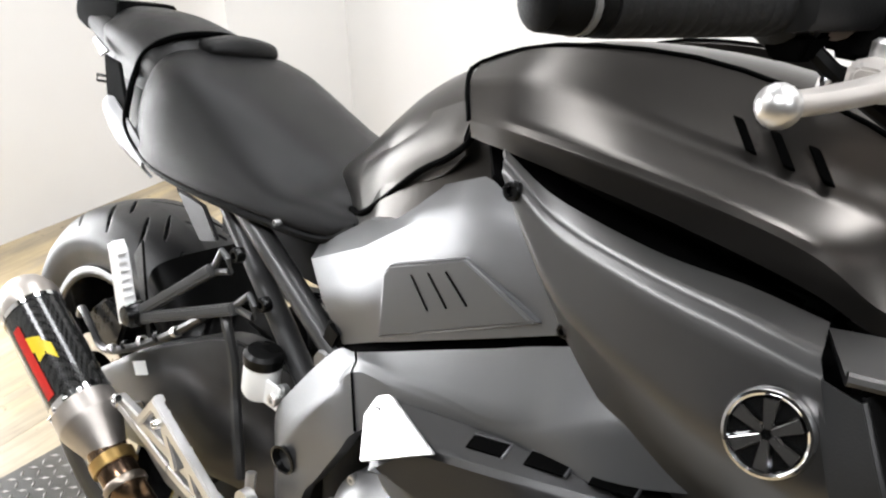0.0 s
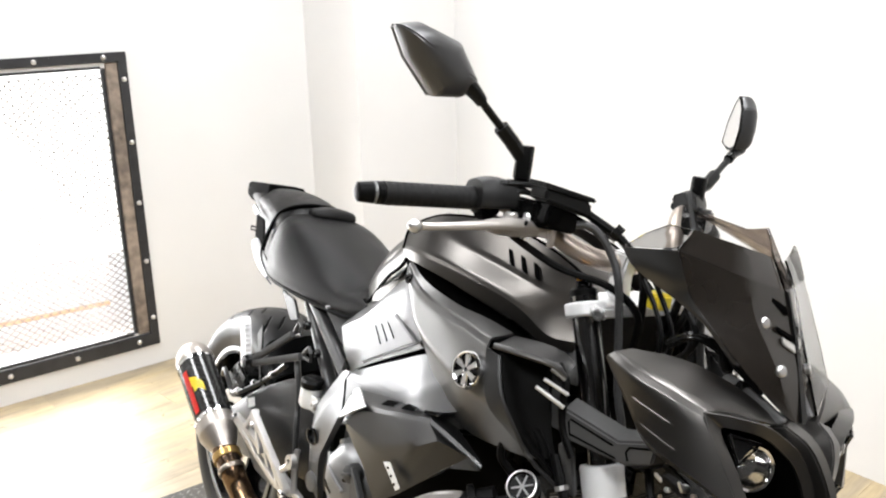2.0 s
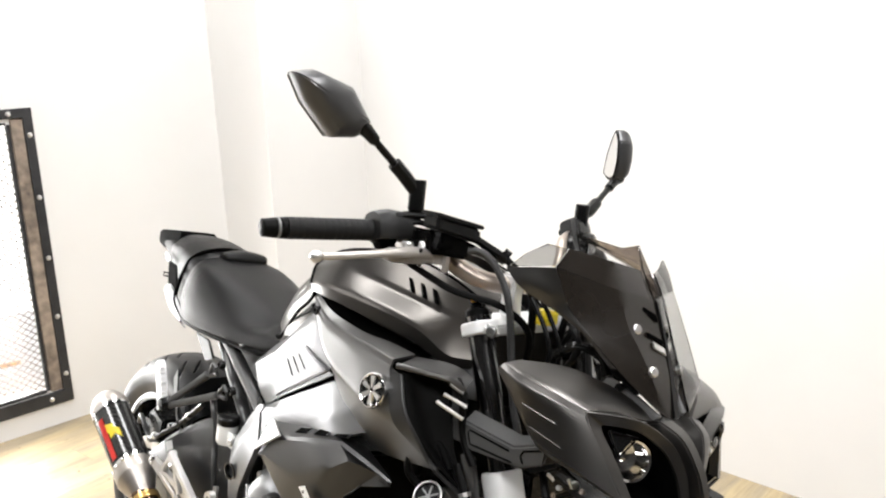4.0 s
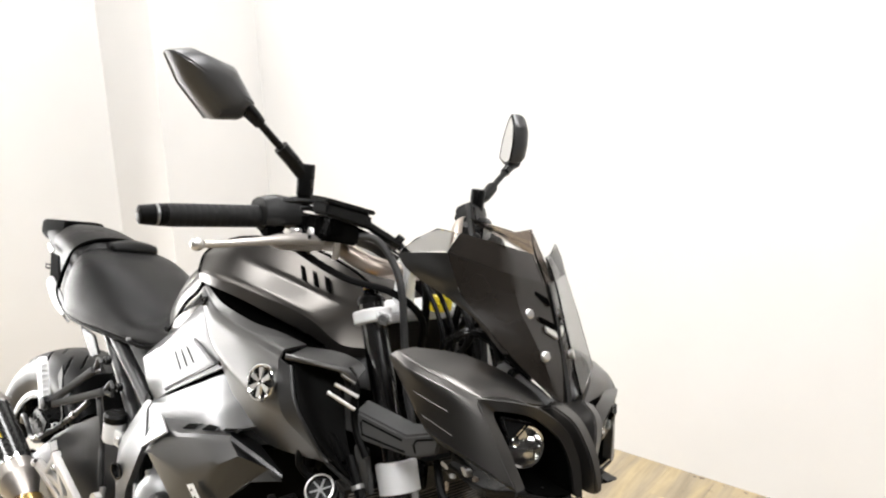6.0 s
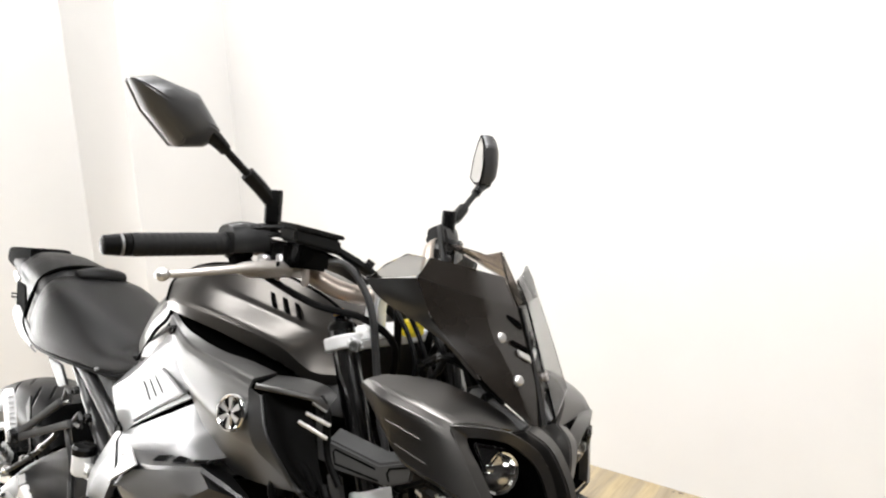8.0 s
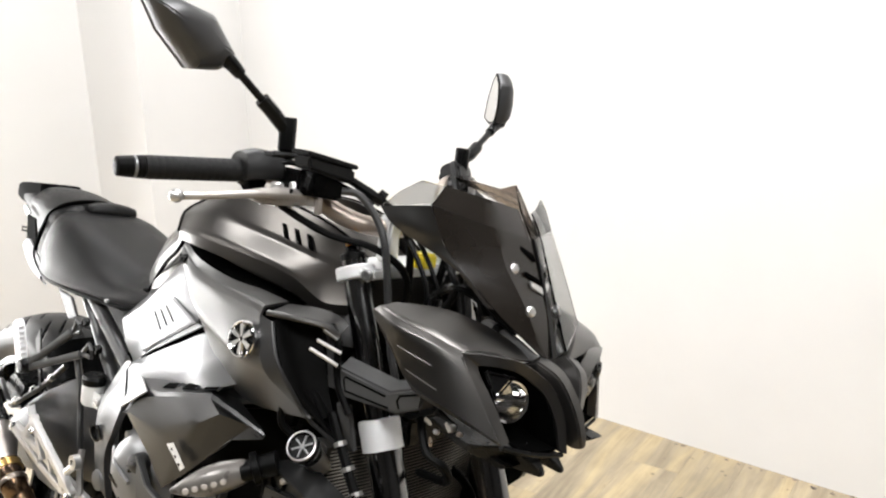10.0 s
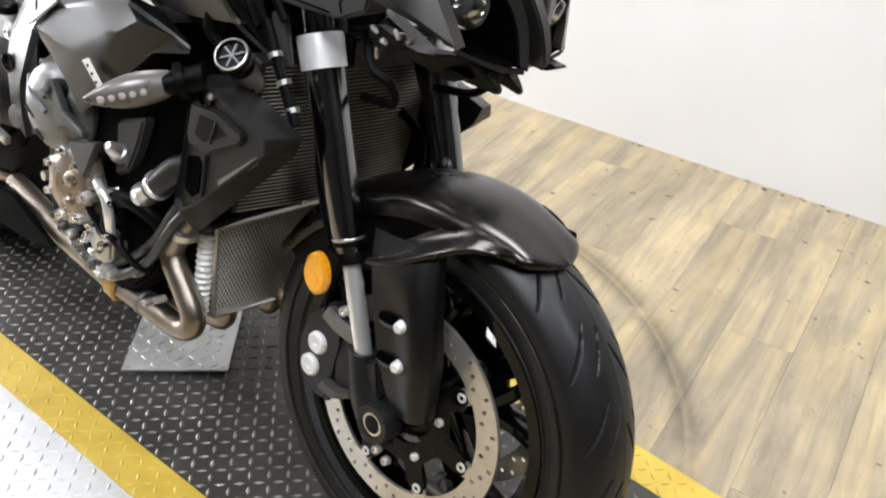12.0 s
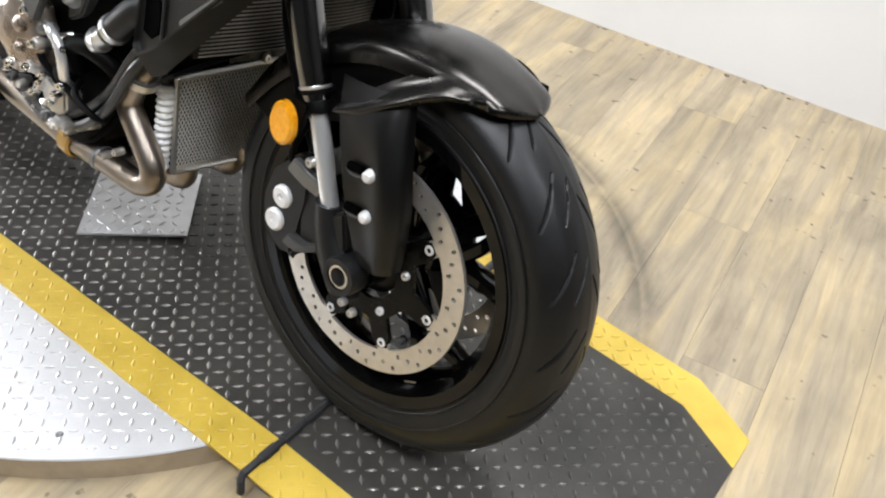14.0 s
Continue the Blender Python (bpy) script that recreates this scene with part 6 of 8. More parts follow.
    # collector along the sump, then four headers up to the cylinders
    col = part("collector_pipe", tube([(-0.93, -0.14, 0.288), (-0.80, -0.154, 0.284), (-0.708, -0.158, 0.274), (-0.623, -0.158, 0.266), (-0.54, -0.158, 0.258)], 0.0215, 20, r1=0.0195), M_TITAN, bike, "heat-stained collector pipe")
    part("pipe_clamp", lathe([(0.0195, -0.014), (0.0245, -0.012), (0.0245, 0.012), (0.0195, 0.014)], (-0.546, -0.158, 0.2585), (1, 0.0, -0.1), 20), M_GOLDCLIP, col, "brassy clamp ring")
    part("clamp_lug", block(-0.546, -0.176, 0.280, 0.018, 0.012, 0.016, 0, 5, 0), M_GOLDCLIP, col, bevel=0.002)
    part("pipe_joint", lathe([(0.0185, -0.006), (0.0208, -0.004), (0.0208, 0.004), (0.0185, 0.006)], (-0.472, -0.158, 0.2615), (1, 0, 0.03), 20), M_ALUDARK, col, "dull joint ring")
    for k, y in enumerate((-0.158, -0.065, 0.03, 0.115)):
        yo = -0.158 + 0.055 * k
        if k == 0:
            way = [(-0.550, yo, 0.2585), (-0.472, yo, 0.2615), (-0.410, yo, 0.2610), (-0.372, yo, 0.265), (-0.350, -0.158, 0.281), (-0.352, -0.158, 0.306), (-0.380, -0.158, 0.340), (-0.409, -0.158, 0.375), (-0.403, -0.157, 0.402), (-0.388, -0.154, 0.428), (-0.384, -0.145, 0.450)]
        else:
            way = [(-0.575, yo, 0.256 - 0.006 * k), (-0.50, yo, 0.240), (-0.44, y - 0.002, 0.234), (-0.392, y, 0.246), (-0.402, y, 0.30), (-0.436, y - 0.002, 0.355), (-0.430, y, 0.405), (-0.430, y, 0.445)]
        h = part("header_pipe", tube(way, 0.0188, 18, 6), M_TITAN, bike, "heat-blued header pipe")
        part("pipe_flange", lathe([(0.0188, -0.006), (0.027, -0.005), (0.027, 0.006), (0.0188, 0.007)], (-0.430, y, 0.435) if k else (-0.390, -0.154, 0.424), (0.35, 0, 1), 18), M_ALU, h)
    return m


exhaust()


def rearset():
    """Bright cast footrest plate, brake pedal and heel guard on the right."""
    def bar(x0, z0, x1, z1, w, ya, yb):
        d = Vector((x1 - x0, 0, z1 - z0)).normalized() * w
        return prism([(x0 - d.z, z0 + d.x), (x1 - d.z, z1 + d.x), (x1 + d.z, z1 - d.x), (x0 + d.z, z0 - d.x)], ya, yb)

    b = part("rearset", bar(-1.16, 0.458, -0.83, 0.414, 0.008, -0.205, -0.193), M_ALU, bike, "bright cast aluminium rearset bracket", bevel=0.002)
    for x0, z0, x1, z1, w, ya in ((-1.05, 0.512, -0.865, 0.418, 0.008, -0.220), (-1.165, 0.452, -1.035, 0.418, 0.007, -0.206), (-1.035, 0.418, -0.94, 0.402, 0.007, -0.206), (-1.035, 0.505, -1.00, 0.44, 0.007, -0.217),
                                  (-0.985, 0.480, -0.955, 0.43, 0.006, -0.217), (-0.94, 0.402, -0.865, 0.415, 0.008, -0.207), (-1.05, 0.512, -1.095, 0.458, 0.006, -0.212), (-0.935, 0.455, -0.90, 0.415, 0.006, -0.218)):
        part("bracket_arm", bar(x0, z0, x1, z1, w, ya, ya + 0.013), M_ALU, b, bevel=0.002)
    part("hanger_bolt", bolt((-1.155, -0.207, 0.458), (0, -1, 0), 0.009), M_CHROME, b)
    part("bracket_bolt", bolt((-0.87, -0.222, 0.415), (0, -1, 0), 0.008), M_CHROME, b)
    part("bracket_bolt", bolt((-1.03, -0.222, 0.492), (0, -1, 0), 0.006), M_CHROME, b)
    part("heel_guard", prism([(-1.14, 0.455), (-1.04, 0.445), (-0.95, 0.415), (-0.98, 0.375), (-1.06, 0.375), (-1.13, 0.41)], -0.192, -0.186), M_ALUDARK, b, "grey heel plate", bevel=0.002)
    part("footpeg", tube([(-0.835, -0.215, 0.402), (-0.865, -0.300, 0.385)], 0.0125, 12), M_ALU, b, "bright rider footpeg")
    for k in range(6):
        part("peg_groove", lathe([(0.0128, 0), (0.0142, 0.002), (0.0142, 0.005), (0.0128, 0.007)], (-0.840 - 0.0040 * k, -0.232 - 0.0112 * k, 0.3985 - 0.0022 * k), (-0.33, -1, -0.19), 12), M_ALU, b)
    part("brake_pedal", tube([(-0.84, -0.222, 0.405), (-0.855, -0.232, 0.36), (-0.878, -0.24, 0.315), (-0.885, -0.245, 0.30)], 0.0065, 10), M_ALU, b, "bright pedal stop rod")
    part("pushrod", tube([(-0.855, -0.205, 0.42), (-0.87, -0.20, 0.47), (-0.875, -0.195, 0.50)], 0.006, 8), M_ALU, b, "bright pushrod")
    part("rod_end", lathe([(0.006, -0.006), (0.014, -0.006), (0.014, 0.006), (0.006, 0.006)], (-0.845, -0.222, 0.492), (0, -1, 0), 14), M_ALU, b)
    part("shift_link", tube([(-0.89, -0.215, 0.455), (-0.845, -0.218, 0.490)], 0.007, 8), M_ALU, b)
    r = part("brake_reservoir", lathe([(0, -0.020), (0.018, -0.020), (0.021, -0.014), (0.021, 0.02), (0, 0.02)], (-0.905, -0.165, 0.595), (0.1, 0, 1), 20), M_WHITE, bike, "pale rear brake fluid pot")
    part("reservoir_cap", lathe([(0.0225, 0), (0.023, 0.012), (0.019, 0.016), (0, 0.016)], (-0.903, -0.165, 0.616), (0.1, 0, 1), 20), M_SATIN, r, "black ribbed cap")
    part("reservoir_tab", block(-0.875, -0.172, 0.59, 0.03, 0.004, 0.03), M_WHITE, r, bevel=0.001)
    part("reservoir_bolt", bolt((-0.867, -0.175, 0.59), (0, -1, 0), 0.008), M_ALU, r)


rearset()


def far_side(bm, wide=1.0, down=0.19):
    """The mirror image on the machine's left: the nose stands turned a little that way."""
    m = Matrix(((1, 0.346, 0, 0), (0, -wide, 0, 0), (0, down, 1, 0), (0, 0, 0, 1)))
    bmesh.ops.transform(bm, matrix=m, verts=bm.verts)
    return bm


def far_pod(bm):
    """The left headlight pod: the mirror image, turned and tipped with the nose."""
    m = Matrix(((1, 0.200, 0.418, -0.3553), (0, -1.160, 0.307, -0.2610), (0, 0.223, 1, 0), (0, 0, 0, 1)))
    bmesh.ops.transform(bm, matrix=m, verts=bm.verts)
    return bm


def headlights():
    def shell():
        # inner top edge, ridge (two close lines), the fold above the lower bevel, lower edge
        return sheet([[(-0.148, -0.150, 0.938), (-0.151, -0.177, 0.935), (-0.157, -0.181, 0.929), (-0.159, -0.180, 0.924), (-0.159, -0.177, 0.920)],
                      [(-0.116, -0.112, 0.936), (-0.112, -0.176, 0.926), (-0.112, -0.183, 0.918), (-0.119, -0.179, 0.884), (-0.124, -0.167, 0.874)],
                      [(-0.084, -0.090, 0.930), (-0.072, -0.162, 0.916), (-0.070, -0.169, 0.907), (-0.085, -0.175, 0.850), (-0.095, -0.157, 0.836)],
                      [(-0.042, -0.060, 0.911), (-0.050, -0.150, 0.908), (-0.047, -0.157, 0.899), (-0.024, -0.164, 0.832), (-0.030, -0.149, 0.820)],
                      [(-0.010, -0.026, 0.880), (-0.034, -0.139, 0.9015), (-0.033, -0.147, 0.894), (0.034, -0.1415, 0.808), (0.036, -0.137, 0.803)]], 5, -0.004, lin_v=True)

    # the edge of the lamp opening, from its lower outer corner over the top to the end of the inner tusk, and the edge inside it
    border = [(0.036, -0.1395, 0.804), (0.001, -0.144, 0.850), (-0.032, -0.1455, 0.894), (-0.029, -0.137, 0.9005), (0.000, -0.085, 0.893), (0.016, -0.055, 0.877), (0.030, -0.036, 0.857), (0.045, -0.026, 0.823), (0.055, -0.026, 0.778)]
    mouth = [(0.038, -0.126, 0.807), (0.010, -0.128, 0.846), (-0.019, -0.129, 0.880), (-0.015, -0.123, 0.886), (0.002, -0.083, 0.878), (0.014, -0.060, 0.863), (0.027, -0.044, 0.845), (0.039, -0.035, 0.816), (0.049, -0.034, 0.783)]
    well = mouth + [(0.045, -0.070, 0.785), (0.041, -0.105, 0.795)]
    for s in (1, -1):
        bm = shell()
        pod = part("headlight_pod", bm if s > 0 else far_pod(bm), M_POD, bike, "matte dark grey angular headlight pod", angle=50)
        back = [(x - 0.020, y * 0.97, z) for x, y, z in border]
        inside = [(x - 0.014, y * 0.985, z) for x, y, z in mouth]
        lip = [tuple(np.array(p) * 0.94 + np.array(q) * 0.06 + np.array((0.0012, 0, 0))) for p, q in zip(border, mouth)]
        bm = sheet([back, border, lip, mouth, inside], 3, 0.002, lin_u=True)
        part("hood_rim", bm if s > 0 else far_pod(bm), M_POD, pod, "flat matte border of the lamp opening", angle=30)
        bm = tube([(0.034, -0.136, 0.801), (0.041, -0.105, 0.791), (0.046, -0.070, 0.782), (0.052, -0.032, 0.777)], 0.0035, 8)
        part("lower_lip", bm if s > 0 else far_pod(bm), M_SATIN, pod, "thin black lower lip")
        mid = sum((Vector(p) for p in well), Vector()) / len(well)
        rings = [[Vector(p) + Vector((-0.004, 0, 0)) for p in well], [mid + (Vector(p) - mid) * 0.92 + Vector((-0.030, 0, 0)) for p in well], [mid + (Vector(p) - mid) * 0.5 + Vector((-0.050, 0, 0)) for p in well]]
        bm = sheet([[tuple(v) for v in r + r[:1]] for r in rings], 1, 0.002, lin_u=True, lin_v=True)
        part("bezel", bm if s > 0 else far_pod(bm), M_VOIDSHADE, pod, "black inside of the headlight")
        bm = plate3([tuple(p) for p in rings[2]], 0.002, (-1, 0, 0))
        part("bezel_back", bm if s > 0 else far_pod(bm), M_VOIDSHADE, pod)
        at = Vector((0.004, -0.092, 0.842))
        bm = lathe([(0, -0.012), (0.006, -0.020), (0.014, -0.018), (0.0215, -0.008), (0.0235, 0.004), (0.0262, 0.005), (0.0268, -0.02)], at, (0.93, -0.34, 0.12), 36)
        lamp = part("projector", bm if s > 0 else far_pod(bm), M_CHROME, pod, "bright projector lamp")
        bm = lathe([(0.0230, 0.002), (0.0215, 0.007), (0.016, 0.012), (0.008, 0.0145), (0, 0.015)], at, (0.93, -0.34, 0.12), 36)
        part("lens", bm if s > 0 else far_pod(bm), M_CLEAR, lamp, "clear domed lens")
        bm = plate3([(-0.012, -0.124, 0.879), (0.008, -0.096, 0.873), (0.004, -0.112, 0.858), (0.004, -0.122, 0.852)], 0.005, (-1, 0, 0))
        part("marker_lens", bm if s > 0 else far_pod(bm), M_GLOSSBLACK, pod, "dark triangular marker lens", bevel=0.001)
        bm = tube([(-0.010, -0.125, 0.880), (0.010, -0.094, 0.874), (0.006, -0.122, 0.850), (-0.010, -0.125, 0.880)], 0.0022, 6, smooth=False)
        part("marker_rim", bm if s > 0 else far_pod(bm), M_SATIN, pod, "black rim of the marker lens")
        for k in range(2):
            bm = tube([(-0.100 + 0.016 * k, -(0.1902 - 0.0022 * k), 0.897 - 0.026 * k), (-0.052 + 0.014 * k, -(0.1792 + 0.0022 * k), 0.884 - 0.026 * k)], 0.0009, 6)
            part("pod_groove", bm if s > 0 else far_pod(bm), M_POD, pod)
        # the broad tusk that runs down beside the middle
        bm = loft([[(-0.010, -0.012, 0.888), (-0.002, -0.034, 0.884), (-0.030, -0.040, 0.872), (-0.040, -0.010, 0.876)],
                   [(0.026, -0.006, 0.872), (0.030, -0.026, 0.868), (0.004, -0.030, 0.846), (-0.006, -0.004, 0.850)],
                   [(0.054, -0.004, 0.838), (0.054, -0.021, 0.834), (0.028, -0.022, 0.816), (0.022, -0.003, 0.818)],
                   [(0.067, -0.004, 0.806), (0.066, -0.018, 0.803), (0.044, -0.019, 0.788), (0.040, -0.003, 0.788)],
                   [(0.070, -0.005, 0.787), (0.068, -0.015, 0.785), (0.056, -0.015, 0.782), (0.054, -0.005, 0.782)]], 1, 4, smooth_ring=False)
        part("nose_tusk", bm if s > 0 else far_pod(bm), M_POD, pod, "matte grey nose tusk", bevel=0.004)
        # chin: a long glossy blade under the pod and two pointed teeth
        bm = merge(loft([[(-0.088, -0.128, 0.798), (-0.088, -0.116, 0.799), (-0.088, -0.116, 0.790), (-0.088, -0.128, 0.791)], [(-0.030, -0.122, 0.782), (-0.030, -0.085, 0.784), (-0.030, -0.085, 0.766), (-0.030, -0.116, 0.769)], [(0.020, -0.098, 0.788), (0.022, -0.060, 0.788), (0.010, -0.060, 0.756), (0.006, -0.094, 0.762)], [(0.047, -0.062, 0.756), (0.047, -0.054, 0.756), (0.044, -0.054, 0.750), (0.044, -0.062, 0.750)]], 1, 3, smooth_ring=False),
                   loft([[(0.012, -0.058, 0.784), (0.012, -0.020, 0.784), (0.004, -0.020, 0.764), (0.004, -0.058, 0.764)], [(0.034, -0.040, 0.772), (0.034, -0.016, 0.772), (0.026, -0.016, 0.756), (0.026, -0.040, 0.758)], [(0.050, -0.022, 0.752), (0.050, -0.016, 0.752), (0.046, -0.016, 0.747), (0.046, -0.022, 0.747)]], 1, 2, smooth_ring=False))
        if s < 0:
            # the far pair is stubby
            bmesh.ops.transform(bm, matrix=Matrix.Translation((-0.045, 0, 0.30)) @ Matrix.Diagonal((0.6, 0.7, 0.63, 1)), verts=bm.verts)
        part("chin_fin", bm if s > 0 else far_pod(bm), M_SATIN, pod, "glossy black pointed chin fins", bevel=0.0015)
        stay = [[(-0.228, -0.168, 0.833), (-0.220, -0.170, 0.795), (-0.220, -0.120, 0.800), (-0.237, -0.138, 0.843)], [(-0.143, -0.152, 0.820), (-0.128, -0.152, 0.794), (-0.128, -0.110, 0.800), (-0.152, -0.124, 0.831)], [(-0.083, -0.150, 0.843), (-0.088, -0.150, 0.812), (-0.088, -0.110, 0.812), (-0.083, -0.122, 0.851)]]
        part("headlight_stay", loft([[(x, s * y, z) for x, y, z in r] for r in stay], 1, 1, smooth_ring=False, smooth_len=False), M_STAY, pod, "dark grey cast headlight stay", bevel=0.003)

        def on_stay(i, u, v):
            p = [Vector(stay[i][0]).lerp(Vector(stay[i + 1][0]), u), Vector(stay[i][1]).lerp(Vector(stay[i + 1][1]), u)]
            w = p[0].lerp(p[1], v)
            return (w.x, s * (w.y - 0.0006), w.z)
        part("stay_groove", tube([on_stay(0, 0.90, 0.30), on_stay(0, 0.16, 0.22), on_stay(0, 0.12, 0.34), on_stay(0, 0.14, 0.74), on_stay(0, 0.90, 0.80)], 0.0013, 6, smooth=False), M_VOIDSHADE, pod)
        part("stay_groove", tube([on_stay(1, 0.95, 0.30), on_stay(1, 0.30, 0.24), on_stay(1, 0.18, 0.44), on_stay(1, 0.20, 0.80)], 0.0013, 6, smooth=False), M_VOIDSHADE, pod)
        part("under_bracket", prism([(-0.10, 0.805), (-0.02, 0.775), (0.03, 0.768), (0.01, 0.758), (-0.05, 0.765), (-0.11, 0.795)], -s * 0.075, -s * 0.105), M_SATIN, pod, bevel=0.003)
        part("lamp_lead", tube([(-0.13, -s * 0.10, 0.78), (-0.10, -s * 0.115, 0.745), (-0.075, -s * 0.105, 0.73), (-0.09, -s * 0.08, 0.70), (-0.15, -s * 0.07, 0.69)], 0.006, 8), M_PLASTIC, pod, "black lamp lead")
        # bright clips and screws under the pod
        for k, (x, y, z) in enumerate([(-0.094, -0.125, 0.791), (-0.078, -0.125, 0.782), (-0.060, -0.125, 0.794), (-0.040, -0.125, 0.791), (-0.086, -0.125, 0.766)]):
            part("lamp_clip", bolt((x, s * y, z), (0.3, -s, 0.4), 0.0034, 0.004) if k % 2 else block(x, s * y, z, 0.013, 0.003, 0.005, 0, 20 + 15 * k, 0), M_ALU if k < 3 else M_BRONZE, pod, bevel=0.0008)
        part("stay_bolt", bolt((-0.06, -s * 0.118, 0.79), (0, -s, 0), 0.006), M_ALU, pod)
        part("tank_bracket", plate3([(-0.356, -s * 0.100, 0.872), (-0.330, -s * 0.100, 0.893), (-0.294, -s * 0.100, 0.897), (-0.276, -s * 0.100, 0.838), (-0.303, -s * 0.100, 0.835)], 0.006, (0, s, 0)), M_ALUDARK, bike, "pale grey bracket plate behind the fork", bevel=0.002)
        part("duct_wall", plate3([(-0.245, -s * 0.150, 0.775), (-0.218, -s * 0.150, 0.779), (-0.200, -s * 0.150, 0.718), (-0.226, -s * 0.150, 0.711)], 0.008, (0, s, 0)), M_STAY, bike, "dark grey duct wall", bevel=0.002)


headlights()


def screen():
    def side(bm, s):
        return bm if s > 0 else far_side(bm)

    shield = [[(-0.062, 0.0, 1.030), (-0.072, -0.062, 1.043), (-0.113, -0.143, 1.068)],
              [(-0.047, 0.0, 0.995), (-0.054, -0.060, 1.001), (-0.100, -0.125, 1.019)],
              [(-0.036, 0.0, 0.970), (-0.038, -0.052, 0.973), (-0.074, -0.105, 0.982)],
              [(-0.022, 0.0, 0.938), (-0.021, -0.042, 0.941), (-0.044, -0.085, 0.948)],
              [(-0.011, 0.0, 0.905), (-0.012, -0.026, 0.907), (-0.020, -0.050, 0.912)],
              [(-0.004, 0.0, 0.880), (-0.005, -0.010, 0.883), (-0.007, -0.020, 0.887)]]
    crown = [(-0.086, 0.0, 1.067), (-0.088, -0.058, 1.079), (-0.117, -0.116, 1.092)]
    sc = [part("screen", side(sheet(shield, 5, 0.003, lin_v=True), s), M_SMOKEDARK, bike, "dark smoked fly screen", angle=20) for s in (1, -1)]
    for c, s in zip(sc, (1, -1)):
        if s > 0:
            part("screen_top", sheet([[(x, y - 0.0005, z) for x, y, z in shield[0]], [(x, y - 0.0005, z) for x, y, z in crown]], 4, 0.003, lin_u=True, lin_v=True), M_SMOKEDARK, c, "brown smoked upper edge", angle=20)
        else:
            # the far half: a peaked, see-through upper edge and a pale wing at its end
            part("screen_top", sheet([[(-0.062, 0.001, 1.030), (-0.066, 0.020, 1.032), (-0.090, 0.055, 1.032), (-0.160, 0.115, 1.045)], [(-0.086, 0.001, 1.067), (-0.121, 0.030, 1.096), (-0.172, 0.060, 1.084), (-0.323, 0.120, 1.086)]], 3, 0.003, lin_u=True, lin_v=True), M_SMOKE, c, "see-through brown upper edge", angle=20)
            part("far_cowl", sheet([[(-0.108, 0.080, 1.071), (-0.095, 0.090, 1.040), (-0.068, 0.100, 0.978), (-0.037, 0.105, 0.911)], [(-0.078, 0.020, 1.064), (-0.061, 0.025, 1.032), (-0.036, 0.030, 0.966), (-0.004, 0.035, 0.888)]], 4, 0.003), M_PALESMOKE, c, "clear pale smoked screen flank")
            part("far_wing", plate3([(-0.085, 0.030, 1.059), (-0.105, 0.070, 1.078), (-0.100, 0.080, 1.060), (-0.087, 0.078, 1.037), (-0.068, 0.020, 1.029)], 0.003, (1, 0.3, 0.3)), M_PALESMOKE, c, "clear pale smoked wing", bevel=0.001)
        part("screen_fold", side(tube(shield[0], 0.0012, 6, 5, smooth=False), s), M_SATIN, c, "dark fold line")
        part("cowl_side", side(sheet([[(-0.113, -0.143, 1.068), (-0.140, -0.162, 1.064), (-0.170, -0.174, 1.059)], [(-0.104, -0.132, 1.036), (-0.126, -0.156, 1.040), (-0.152, -0.168, 1.040)], [(-0.098, -0.123, 1.014), (-0.110, -0.136, 1.017), (-0.120, -0.144, 1.017)], [(-0.072, -0.103, 0.980), (-0.078, -0.108, 0.986), (-0.089, -0.116, 0.995)], [(-0.044, -0.084, 0.947), (-0.047, -0.086, 0.948), (-0.052, -0.088, 0.952)]], 5, 0.003), s), M_GREY, c, "matte grey cowl side")
        if s > 0:
            part("cowl_upper", side(sheet([[(-0.167, -0.172, 1.062), (-0.140, -0.160, 1.066), (-0.113, -0.143, 1.069)], [(-0.142, -0.170, 1.082), (-0.116, -0.161, 1.098), (-0.110, -0.128, 1.093)]], 4, 0.003, lin_u=True, lin_v=True), s), M_PALESMOKE, c, "clear pale smoked wing")
        for at in ((-0.0495, -0.044, 0.995), (-0.019, -0.039, 0.945)):
            part("screen_bolt", side(lathe([(0, 0.005), (0.0045, 0.0052), (0.0066, 0.0035), (0.0072, -0.003)], at, (0.85, -0.25, 0.4), 16), s), M_ALU, c, "round bright screen bolt")
        part("chevron", side(plate3([(-0.052, -0.004, 1.012), (-0.068, -0.036, 1.030), (-0.064, -0.036, 1.022), (-0.047, -0.004, 1.002)], 0.004, (0.8, -0.3, 0.4)), s), M_VOIDSHADE, c, "black slot in the screen", bevel=0.001)
        part("bright_chevron", side(plate3([(-0.033, -0.002, 0.970), (-0.037, -0.024, 0.980), (-0.034, -0.024, 0.972), (-0.029, -0.002, 0.961)], 0.0045, (0.8, -0.3, 0.4)), s), M_ALU, c, "small bright chevron", bevel=0.001)
        part("chevron", side(plate3([(-0.038, -0.002, 0.980), (-0.044, -0.030, 0.992), (-0.042, -0.030, 0.987), (-0.035, -0.002, 0.974)], 0.004, (0.8, -0.3, 0.4)), s), M_VOIDSHADE, c, bevel=0.0005)
        part("inner_rail", loft([[(-0.078, -s * 0.066, 0.918), (-0.072, -s * 0.064, 0.926), (-0.072, -s * 0.052, 0.926), (-0.078, -s * 0.052, 0.918)], [(-0.046, -s * 0.052, 0.904), (-0.040, -s * 0.050, 0.912), (-0.040, -s * 0.040, 0.912), (-0.046, -s * 0.040, 0.904)], [(-0.012, -s * 0.034, 0.880), (-0.006, -s * 0.032, 0.888), (-0.006, -s * 0.022, 0.888), (-0.012, -s * 0.022, 0.880)]], 1, 3, smooth_ring=False), M_ALUDARK, c, "grey lower screen rail", bevel=0.0015)
